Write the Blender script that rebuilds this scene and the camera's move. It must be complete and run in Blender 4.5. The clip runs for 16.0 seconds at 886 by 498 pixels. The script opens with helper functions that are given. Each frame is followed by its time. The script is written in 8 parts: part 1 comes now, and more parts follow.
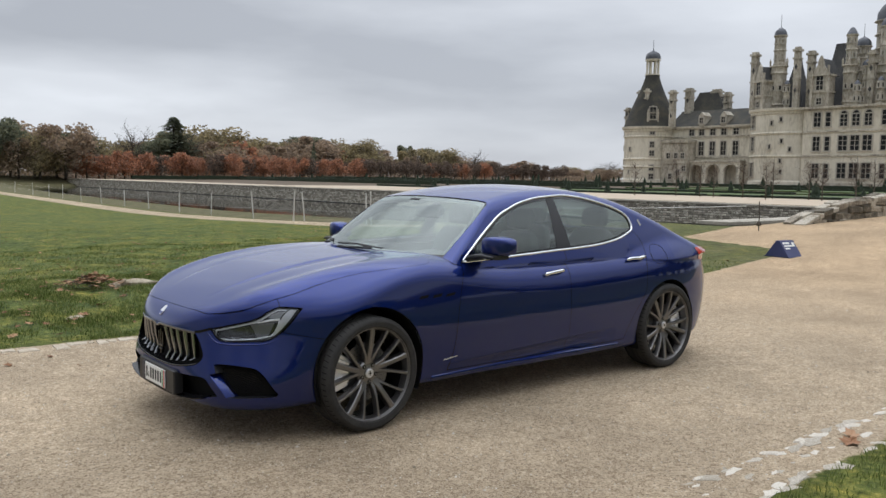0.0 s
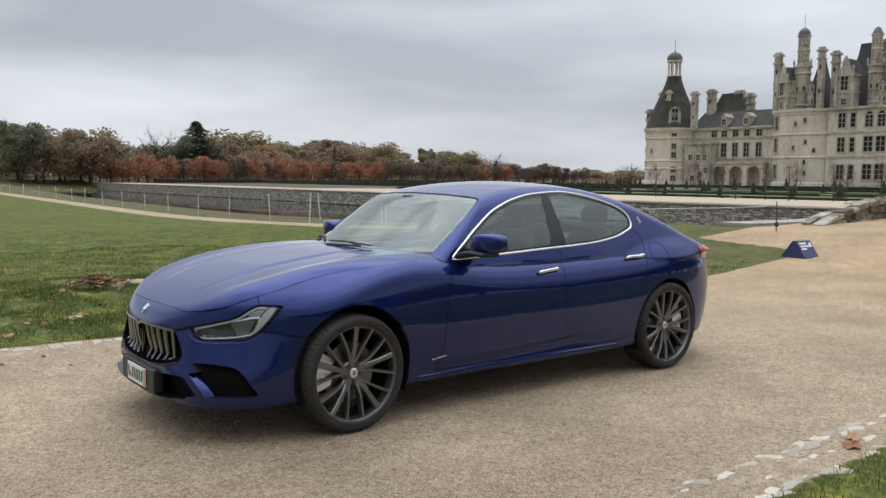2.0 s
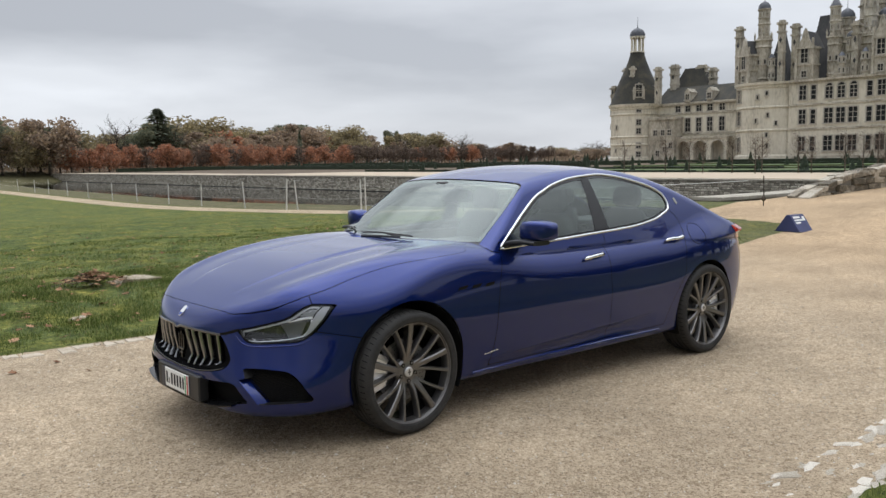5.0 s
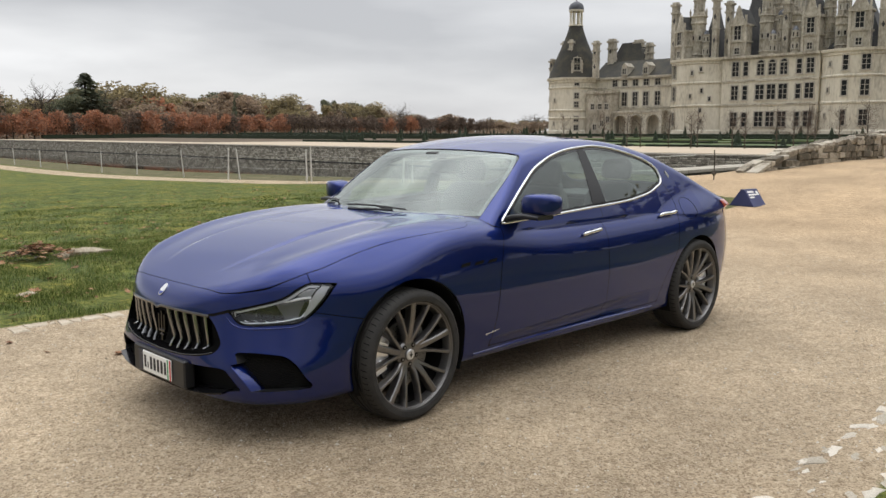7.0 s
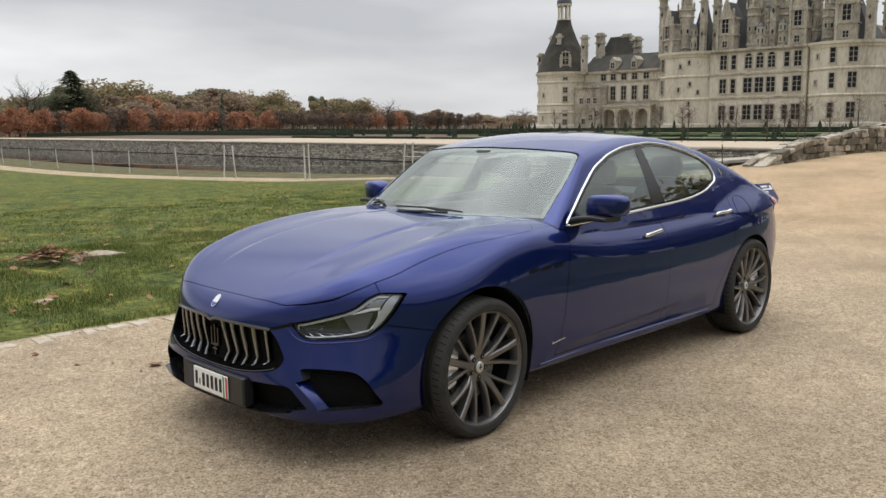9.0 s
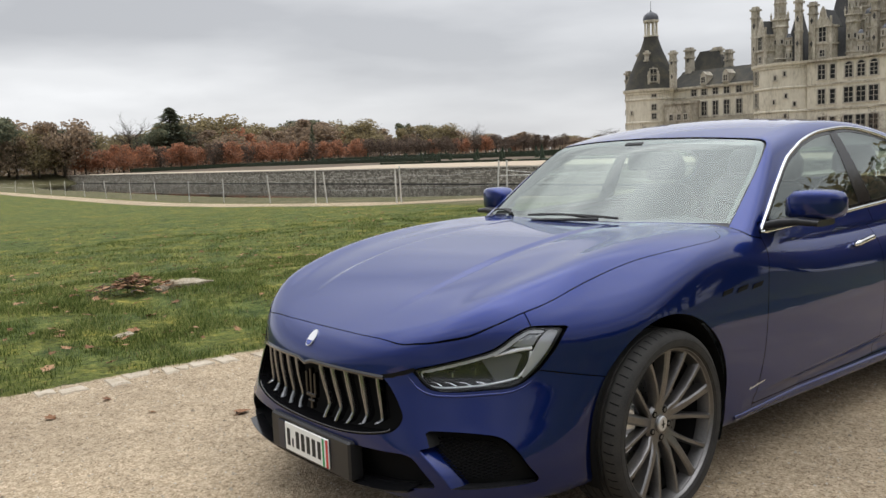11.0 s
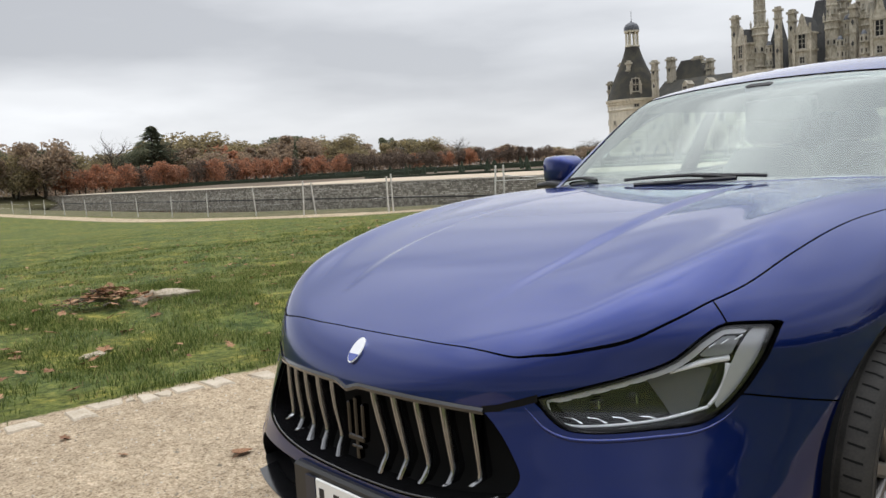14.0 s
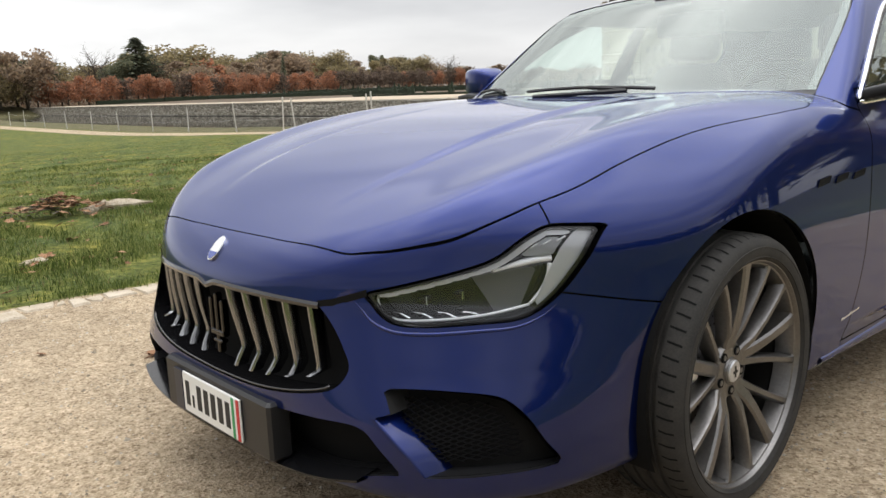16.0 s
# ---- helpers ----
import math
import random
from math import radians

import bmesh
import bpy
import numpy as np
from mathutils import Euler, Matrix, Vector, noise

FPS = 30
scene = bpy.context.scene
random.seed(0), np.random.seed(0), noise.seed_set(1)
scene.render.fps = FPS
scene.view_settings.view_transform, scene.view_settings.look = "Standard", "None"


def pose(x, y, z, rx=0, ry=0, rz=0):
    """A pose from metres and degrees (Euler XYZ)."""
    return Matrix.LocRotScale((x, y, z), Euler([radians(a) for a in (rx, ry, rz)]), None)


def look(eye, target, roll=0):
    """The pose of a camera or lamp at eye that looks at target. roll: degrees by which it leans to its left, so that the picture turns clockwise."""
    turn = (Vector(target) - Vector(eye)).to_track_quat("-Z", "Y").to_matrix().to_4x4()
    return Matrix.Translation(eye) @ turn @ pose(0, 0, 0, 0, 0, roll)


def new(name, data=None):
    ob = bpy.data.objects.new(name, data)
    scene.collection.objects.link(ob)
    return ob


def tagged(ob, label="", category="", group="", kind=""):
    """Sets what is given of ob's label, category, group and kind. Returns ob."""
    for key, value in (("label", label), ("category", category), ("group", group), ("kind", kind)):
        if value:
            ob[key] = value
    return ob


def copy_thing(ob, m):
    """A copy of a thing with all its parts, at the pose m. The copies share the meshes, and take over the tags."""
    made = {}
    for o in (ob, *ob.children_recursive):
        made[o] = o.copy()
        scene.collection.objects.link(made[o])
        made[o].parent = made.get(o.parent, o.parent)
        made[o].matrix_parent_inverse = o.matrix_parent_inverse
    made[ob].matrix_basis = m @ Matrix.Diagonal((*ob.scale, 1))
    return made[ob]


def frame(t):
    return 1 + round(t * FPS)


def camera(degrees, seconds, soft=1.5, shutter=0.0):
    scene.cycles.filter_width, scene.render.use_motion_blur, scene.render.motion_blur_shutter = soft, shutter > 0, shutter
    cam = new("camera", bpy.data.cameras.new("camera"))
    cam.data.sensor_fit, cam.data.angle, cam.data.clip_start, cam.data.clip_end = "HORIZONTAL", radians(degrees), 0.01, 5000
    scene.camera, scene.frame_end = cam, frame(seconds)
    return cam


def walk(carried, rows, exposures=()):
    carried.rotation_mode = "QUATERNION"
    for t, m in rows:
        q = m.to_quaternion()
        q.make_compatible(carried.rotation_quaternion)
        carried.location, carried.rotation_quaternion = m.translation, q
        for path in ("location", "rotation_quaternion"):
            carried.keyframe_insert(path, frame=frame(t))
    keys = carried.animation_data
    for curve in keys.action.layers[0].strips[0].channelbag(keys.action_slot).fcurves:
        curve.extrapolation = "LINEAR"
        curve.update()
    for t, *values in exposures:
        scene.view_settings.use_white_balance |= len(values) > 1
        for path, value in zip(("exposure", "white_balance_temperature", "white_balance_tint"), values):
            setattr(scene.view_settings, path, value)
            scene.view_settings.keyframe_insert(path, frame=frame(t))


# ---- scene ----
cam = camera(55.5, 16.0)
PATH = [
    (0, (-2.895, -5.132, 1.567), (-1.629, -3.593, 1.397), 0.9),
    (0.5, (-2.788, -5.169, 1.565), (-1.558, -3.601, 1.395), 1.3),
    (1, (-2.707, -5.2, 1.555), (-1.483, -3.628, 1.386), 1.2),
    (1.5, (-2.659, -5.2, 1.542), (-1.437, -3.626, 1.372), 0.9),
    (2, (-2.647, -5.167, 1.522), (-1.42, -3.596, 1.358), 0.7),
    (2.5, (-2.69, -5.104, 1.508), (-1.455, -3.539, 1.348), -0.4),
    (3, (-2.732, -5.018, 1.509), (-1.501, -3.451, 1.335), -1.3),
    (5.3, (-2.889, -4.583, 1.558), (-1.588, -3.08, 1.338), -0.6),
    (5.5, (-2.89, -4.536, 1.559), (-1.576, -3.046, 1.329), -0.5),
    (6, (-2.874, -4.412, 1.552), (-1.531, -2.952, 1.293), -0.4),
    (6.5, (-2.882, -4.297, 1.549), (-1.514, -2.864, 1.269), 0.2),
    (7, (-2.947, -4.17, 1.54), (-1.559, -2.756, 1.264), -0.0),
    (7.5, (-3.033, -4.053, 1.55), (-1.623, -2.661, 1.279), 0.1),
    (8, (-3.125, -3.958, 1.558), (-1.7, -2.581, 1.285), 0.5),
    (8.2, (-3.15, -3.923, 1.561), (-1.718, -2.554, 1.284), 0.5),
    (10.3, (-2.72, -3.098, 1.468), (-1.399, -1.618, 1.216), -2.0),
    (10.5, (-2.683, -3.006, 1.44), (-1.368, -1.516, 1.215), -1.8),
    (11, (-2.528, -2.767, 1.392), (-1.271, -1.228, 1.166), -2.4),
    (11.5, (-2.388, -2.572, 1.353), (-1.204, -0.979, 1.107), -2.3),
    (12, (-2.311, -2.403, 1.304), (-1.136, -0.802, 1.063), -2.7),
    (12.5, (-2.242, -2.17, 1.266), (-1.043, -0.587, 1.028), -3.7),
    (13, (-2.222, -1.99, 1.231), (-0.991, -0.43, 1.004), -3.8),
    (13.5, (-2.175, -1.857, 1.217), (-0.904, -0.327, 1.013), -3.5),
    (14, (-2.089, -1.721, 1.156), (-0.802, -0.203, 0.961), -3.5),
    (14.5, (-1.994, -1.624, 1.096), (-0.728, -0.09, 0.883), -3.1),
    (15, (-1.939, -1.6, 1.05), (-0.687, -0.064, 0.778), -2.8),
    (15.5, (-1.906, -1.742, 1.063), (-0.645, -0.227, 0.722), -2.6),
    (16, (-1.876, -1.979, 1.099), (-0.593, -0.493, 0.718), -2.3),
]
walk(cam, [(t, look(eye, target, roll)) for t, eye, target, roll in PATH],
     [(0, 0.04, 6200, 10), (3, 0.05, 6250, 10), (5.5, 0.18, 6300, 10), (6.5, 0.24, 6550, 10), (8, 0.17, 6650, 10), (10.5, 0.20, 6550, 10), (12.5, 0.30, 6550, 10), (13.3, 0.34, 6500, 10), (14.5, 0.26, 6450, 10), (16, 0.46, 6700, 10)])

# ---- world and light: an overcast late-autumn day ----
world = bpy.data.worlds.new("overcast_sky")
scene.world = world
world.use_nodes = True
wn, wl = world.node_tree.nodes, world.node_tree.links
wn.clear()
w_out = wn.new("ShaderNodeOutputWorld")
w_bg = wn.new("ShaderNodeBackground")
w_sky = wn.new("ShaderNodeTexSky")
w_sky.sky_type, w_sky.sun_disc = "NISHITA", False
w_sky.sun_elevation, w_sky.sun_rotation = radians(46), radians(30)
w_co = wn.new("ShaderNodeTexCoord")
w_map = wn.new("ShaderNodeMapping")
w_map.inputs["Scale"].default_value = (1.5, 1.5, 6.5)
w_map.inputs["Location"].default_value = (3.3, 1.2, 0.35)
w_n1 = wn.new("ShaderNodeTexNoise")
w_n1.inputs["Scale"].default_value, w_n1.inputs["Detail"].default_value, w_n1.inputs["Roughness"].default_value = 1.35, 6.0, 0.46
w_ramp = wn.new("ShaderNodeValToRGB")
w_ramp.color_ramp.elements[0].position, w_ramp.color_ramp.elements[0].color = 0.38, (0.47, 0.485, 0.515, 1)
w_ramp.color_ramp.elements[1].position, w_ramp.color_ramp.elements[1].color = 0.66, (0.76, 0.775, 0.80, 1)
w_mix = wn.new("ShaderNodeMix")
w_mix.data_type = "RGBA"
w_mix.inputs["Factor"].default_value = 0.95
w_scale = wn.new("ShaderNodeVectorMath")
w_scale.operation = "SCALE"
w_scale.inputs["Scale"].default_value = 0.08
wl.new(w_co.outputs["Generated"], w_map.inputs["Vector"])
wl.new(w_map.outputs["Vector"], w_n1.inputs["Vector"])
wl.new(w_n1.outputs["Fac"], w_ramp.inputs["Fac"])
wl.new(w_sky.outputs["Color"], w_scale.inputs[0])
wl.new(w_scale.outputs["Vector"], w_mix.inputs["A"])
wl.new(w_ramp.outputs["Color"], w_mix.inputs["B"])
# an overcast sky grows brighter from the horizon to the zenith
w_sep = wn.new("ShaderNodeSeparateXYZ")
wl.new(w_co.outputs["Generated"], w_sep.inputs[0])
w_rise = wn.new("ShaderNodeMapRange")
w_rise.inputs["From Min"].default_value, w_rise.inputs["From Max"].default_value = 0.45, 1.0
w_rise.inputs["To Min"].default_value, w_rise.inputs["To Max"].default_value = 1.0, 3.7
wl.new(w_sep.outputs["Z"], w_rise.inputs["Value"])
w_lift = wn.new("ShaderNodeVectorMath")
w_lift.operation = "SCALE"
wl.new(w_mix.outputs["Result"], w_lift.inputs[0])
w_low = wn.new("ShaderNodeMapRange")
w_low.inputs["From Min"].default_value, w_low.inputs["From Max"].default_value = 0.03, 0.20
w_low.inputs["To Min"].default_value, w_low.inputs["To Max"].default_value = 1.0, 0.95
wl.new(w_sep.outputs["Z"], w_low.inputs["Value"])
# a bright gap in the cloud, low above the wood
w_dot = wn.new("ShaderNodeVectorMath")
w_dot.operation = "DISTANCE"
w_flat = wn.new("ShaderNodeMapping")
w_flat.inputs["Scale"].default_value = (1, 1, 2.6)
wl.new(w_co.outputs["Generated"], w_flat.inputs["Vector"])
wl.new(w_flat.outputs["Vector"], w_dot.inputs[0])
w_dot.inputs[1].default_value = (0.283, 0.957, 0.156)
w_wob = wn.new("ShaderNodeTexNoise")
w_wob.inputs["Scale"].default_value, w_wob.inputs["Detail"].default_value = 9.0, 4.0
wl.new(w_flat.outputs["Vector"], w_wob.inputs["Vector"])
w_edge = wn.new("ShaderNodeMath")
w_edge.operation = "MULTIPLY_ADD"
w_edge.inputs[1].default_value = 0.30
wl.new(w_wob.outputs["Fac"], w_edge.inputs[0])
wl.new(w_dot.outputs["Value"], w_edge.inputs[2])
w_gap = wn.new("ShaderNodeMapRange")
w_gap.interpolation_type = "SMOOTHSTEP"
w_gap.inputs["From Min"].default_value, w_gap.inputs["From Max"].default_value = 0.18, 0.29
w_gap.inputs["To Min"].default_value, w_gap.inputs["To Max"].default_value = 1.09, 1.0
wl.new(w_edge.outputs[0], w_gap.inputs["Value"])
w_more = wn.new("ShaderNodeMath")
w_more.operation = "MULTIPLY"
wl.new(w_low.outputs["Result"], w_more.inputs[0])
wl.new(w_gap.outputs["Result"], w_more.inputs[1])
w_both = wn.new("ShaderNodeMath")
w_both.operation = "MULTIPLY"
wl.new(w_rise.outputs["Result"], w_both.inputs[0])
wl.new(w_more.outputs[0], w_both.inputs[1])
# the cloud is thinner, and so brighter, on the side of the veiled sun
w_side = wn.new("ShaderNodeVectorMath")
w_side.operation = "DOT_PRODUCT"
w_side.inputs[1].default_value = (0.60, 0.30, 0.74)
wl.new(w_co.outputs["Generated"], w_side.inputs[0])
w_veil = wn.new("ShaderNodeMath")
w_veil.operation = "MULTIPLY_ADD"
w_veil.inputs[1].default_value, w_veil.inputs[2].default_value = 0.35, 0.80
wl.new(w_side.outputs["Value"], w_veil.inputs[0])
w_all = wn.new("ShaderNodeMath")
w_all.operation = "MULTIPLY"
wl.new(w_both.outputs[0], w_all.inputs[0])
wl.new(w_veil.outputs[0], w_all.inputs[1])
wl.new(w_all.outputs[0], w_lift.inputs["Scale"])
wl.new(w_lift.outputs["Vector"], w_bg.inputs["Color"])
w_bg.inputs["Strength"].default_value = 1.0
wl.new(w_bg.outputs["Background"], w_out.inputs["Surface"])

sun = new("sun", bpy.data.lights.new("sun", "SUN"))
sun.data.energy, sun.data.angle, sun.data.color = 0.5, radians(150), (1.0, 0.98, 0.95)
sun.matrix_world = look((20, 34, 42), (0, 0, 0))


# ---- materials ----
def material(name, colours, rough=0.7, scale=4.0, fine=60.0, bump=0.2, bump_scale=None, metal=0.0, spec=0.5, stretch=(1, 1, 1), coat=0.0, dist=0.01, island=False):
    """A surface whose colour wanders between two or three tones, at a broad and a fine scale, with fine relief."""
    m = bpy.data.materials.new(name)
    m.use_nodes = True
    n, l = m.node_tree.nodes, m.node_tree.links
    p = n["Principled BSDF"]
    co = n.new("ShaderNodeTexCoord")
    mp = n.new("ShaderNodeMapping")
    mp.inputs["Scale"].default_value = stretch
    l.new(co.outputs["Object"], mp.inputs["Vector"])
    n1, n2 = n.new("ShaderNodeTexNoise"), n.new("ShaderNodeTexNoise")
    n1.inputs["Scale"].default_value, n1.inputs["Detail"].default_value = scale, 6
    n2.inputs["Scale"].default_value, n2.inputs["Detail"].default_value = fine, 4
    l.new(mp.outputs["Vector"], n1.inputs["Vector"])
    l.new(mp.outputs["Vector"], n2.inputs["Vector"])
    mx = n.new("ShaderNodeMath")
    mx.operation = "MULTIPLY_ADD"
    mx.inputs[1].default_value = 0.45
    l.new(n2.outputs["Fac"], mx.inputs[0])
    half = n.new("ShaderNodeMath")
    half.operation = "MULTIPLY"
    half.inputs[1].default_value = 0.55
    l.new(n1.outputs["Fac"], half.inputs[0])
    l.new(half.outputs[0], mx.inputs[2])
    fac = mx.outputs[0]
    if island:
        rnd = n.new("ShaderNodeNewGeometry")
        info = n.new("ShaderNodeObjectInfo")
        add = n.new("ShaderNodeMath")
        add.operation = "ADD"
        l.new(rnd.outputs["Random Per Island"], add.inputs[0])
        l.new(info.outputs["Random"], add.inputs[1])
        fr = n.new("ShaderNodeMath")
        fr.operation = "FRACT"
        l.new(add.outputs[0], fr.inputs[0])
        ma = n.new("ShaderNodeMath")
        ma.operation = "MULTIPLY_ADD"
        ma.inputs[1].default_value = 0.42
        l.new(fr.outputs[0], ma.inputs[0])
        sh = n.new("ShaderNodeMath")
        sh.operation = "SUBTRACT"
        sh.inputs[1].default_value = 0.21
        l.new(fac, sh.inputs[0])
        l.new(sh.outputs[0], ma.inputs[2])
        fac = ma.outputs[0]
    r = n.new("ShaderNodeValToRGB")
    el = r.color_ramp.elements
    el[0].position, el[1].position = 0.33, 0.67
    el[0].color, el[1].color = (*colours[0], 1), (*colours[-1], 1)
    if len(colours) == 3:
        mid = el.new(0.5)
        mid.color = (*colours[1], 1)
    l.new(fac, r.inputs["Fac"])
    l.new(r.outputs["Color"], p.inputs["Base Color"])
    p.inputs["Roughness"].default_value, p.inputs["Metallic"].default_value = rough, metal
    p.inputs["Specular IOR Level"].default_value = spec
    p.inputs["Coat Weight"].default_value = coat
    if bump:
        b = n.new("ShaderNodeBump")
        b.inputs["Strength"].default_value, b.inputs["Distance"].default_value = bump, dist
        if bump_scale:
            n3 = n.new("ShaderNodeTexNoise")
            n3.inputs["Scale"].default_value, n3.inputs["Detail"].default_value = bump_scale, 5
            l.new(mp.outputs["Vector"], n3.inputs["Vector"])
            l.new(n3.outputs["Fac"], b.inputs["Height"])
        else:
            l.new(fac, b.inputs["Height"])
        l.new(b.outputs["Normal"], p.inputs["Normal"])
    return m


def plain(name, colour, rough=0.5, metal=0.0, spec=0.5, coat=0.0):
    m = bpy.data.materials.new(name)
    m.use_nodes = True
    p = m.node_tree.nodes["Principled BSDF"]
    p.inputs["Base Color"].default_value = (*colour, 1)
    p.inputs["Roughness"].default_value, p.inputs["Metallic"].default_value = rough, metal
    p.inputs["Specular IOR Level"].default_value, p.inputs["Coat Weight"].default_value = spec, coat
    return m


LIMESTONE = material("limestone", [(0.36, 0.325, 0.255), (0.60, 0.555, 0.45), (0.70, 0.655, 0.545)], 0.85, 0.22, 1.9, 0.4, stretch=(1, 1, 0.33), dist=0.05)
LIMESTONE_WORN = material("worn_limestone", [(0.19, 0.17, 0.135), (0.42, 0.38, 0.305), (0.62, 0.575, 0.485)], 0.9, 0.4, 2.2, 0.4, stretch=(1, 1, 0.5), dist=0.05)
SLATE = material("slate", [(0.028, 0.029, 0.031), (0.046, 0.046, 0.046), (0.080, 0.076, 0.066)], 0.75, 0.2, 2.5, 0.3, dist=0.03)
MOSSY_SLATE = material("mossy_slate", [(0.022, 0.022, 0.020), (0.040, 0.038, 0.030), (0.085, 0.072, 0.044)], 0.85, 0.35, 3.5, 0.3, dist=0.03)
LEAD = material("lead", [(0.05, 0.055, 0.065), (0.10, 0.105, 0.12)], 0.5, 0.6, 4, 0.2)
DARK_PANE = plain("dark_pane", (0.012, 0.013, 0.014), 0.3, spec=0.25)
MULLION = plain("mullion_stone", (0.42, 0.39, 0.33), 0.85)
GRAVEL_STONE = material("pebble", [(0.22, 0.18, 0.13), (0.36, 0.31, 0.24), (0.55, 0.5, 0.42)], 0.9, 3, 40, 0.2, island=True)
KERB_STONE = material("kerb_limestone", [(0.40, 0.35, 0.275), (0.57, 0.515, 0.43), (0.70, 0.645, 0.555)], 0.9, 9, 60, 0.8, dist=0.01, island=True)
WALL_STONE = material("moat_wall_stone", [(0.25, 0.225, 0.18), (0.41, 0.37, 0.30), (0.63, 0.585, 0.49)], 0.92, 2, 14, 0.6, island=True, dist=0.03)
PARAPET_STONE = material("parapet_stone", [(0.10, 0.086, 0.062), (0.27, 0.23, 0.172), (0.48, 0.43, 0.345)], 0.92, 7, 30, 1.0, island=True, dist=0.03)
RUBBLE = material("rubble_stone", [(0.10, 0.088, 0.065), (0.24, 0.21, 0.165), (0.50, 0.46, 0.385)], 0.92, 2, 14, 0.6, island=True, dist=0.03)
COPING = material("coping_stone", [(0.30, 0.27, 0.215), (0.46, 0.42, 0.345)], 0.9, 0.6, 5, 0.3)
WET_STONE = material("wet_stone", [(0.025, 0.024, 0.02), (0.06, 0.055, 0.042)], 0.5, 1, 10, 0.4)
MORTAR = material("mortar", [(0.14, 0.125, 0.10), (0.22, 0.20, 0.165)], 0.95, 1, 10, 0.4)
SAND = material("pale_sand", [(0.42, 0.34, 0.245), (0.53, 0.435, 0.32)], 0.95, 0.5, 8, 0.2)
HEDGE = material("hedge_green", [(0.012, 0.02, 0.010), (0.03, 0.045, 0.02)], 0.9, 2, 12, 0.5, dist=0.1)
LITTER = material("leaf_litter", [(0.075, 0.06, 0.035), (0.13, 0.085, 0.05)], 0.95, 0.08, 3, 0.3)
LAWN = material("lawn", [(0.06, 0.095, 0.024), (0.09, 0.125, 0.04)], 0.95, 0.3, 6, 0.3)
POST_WHITE = material("post_white", [(0.5, 0.48, 0.43), (0.74, 0.72, 0.68)], 0.7, 4, 30, 0.2)
BARK = material("bark", [(0.05, 0.04, 0.03), (0.12, 0.10, 0.075)], 0.95, 1.5, 20, 0.5, stretch=(1, 1, 0.3))


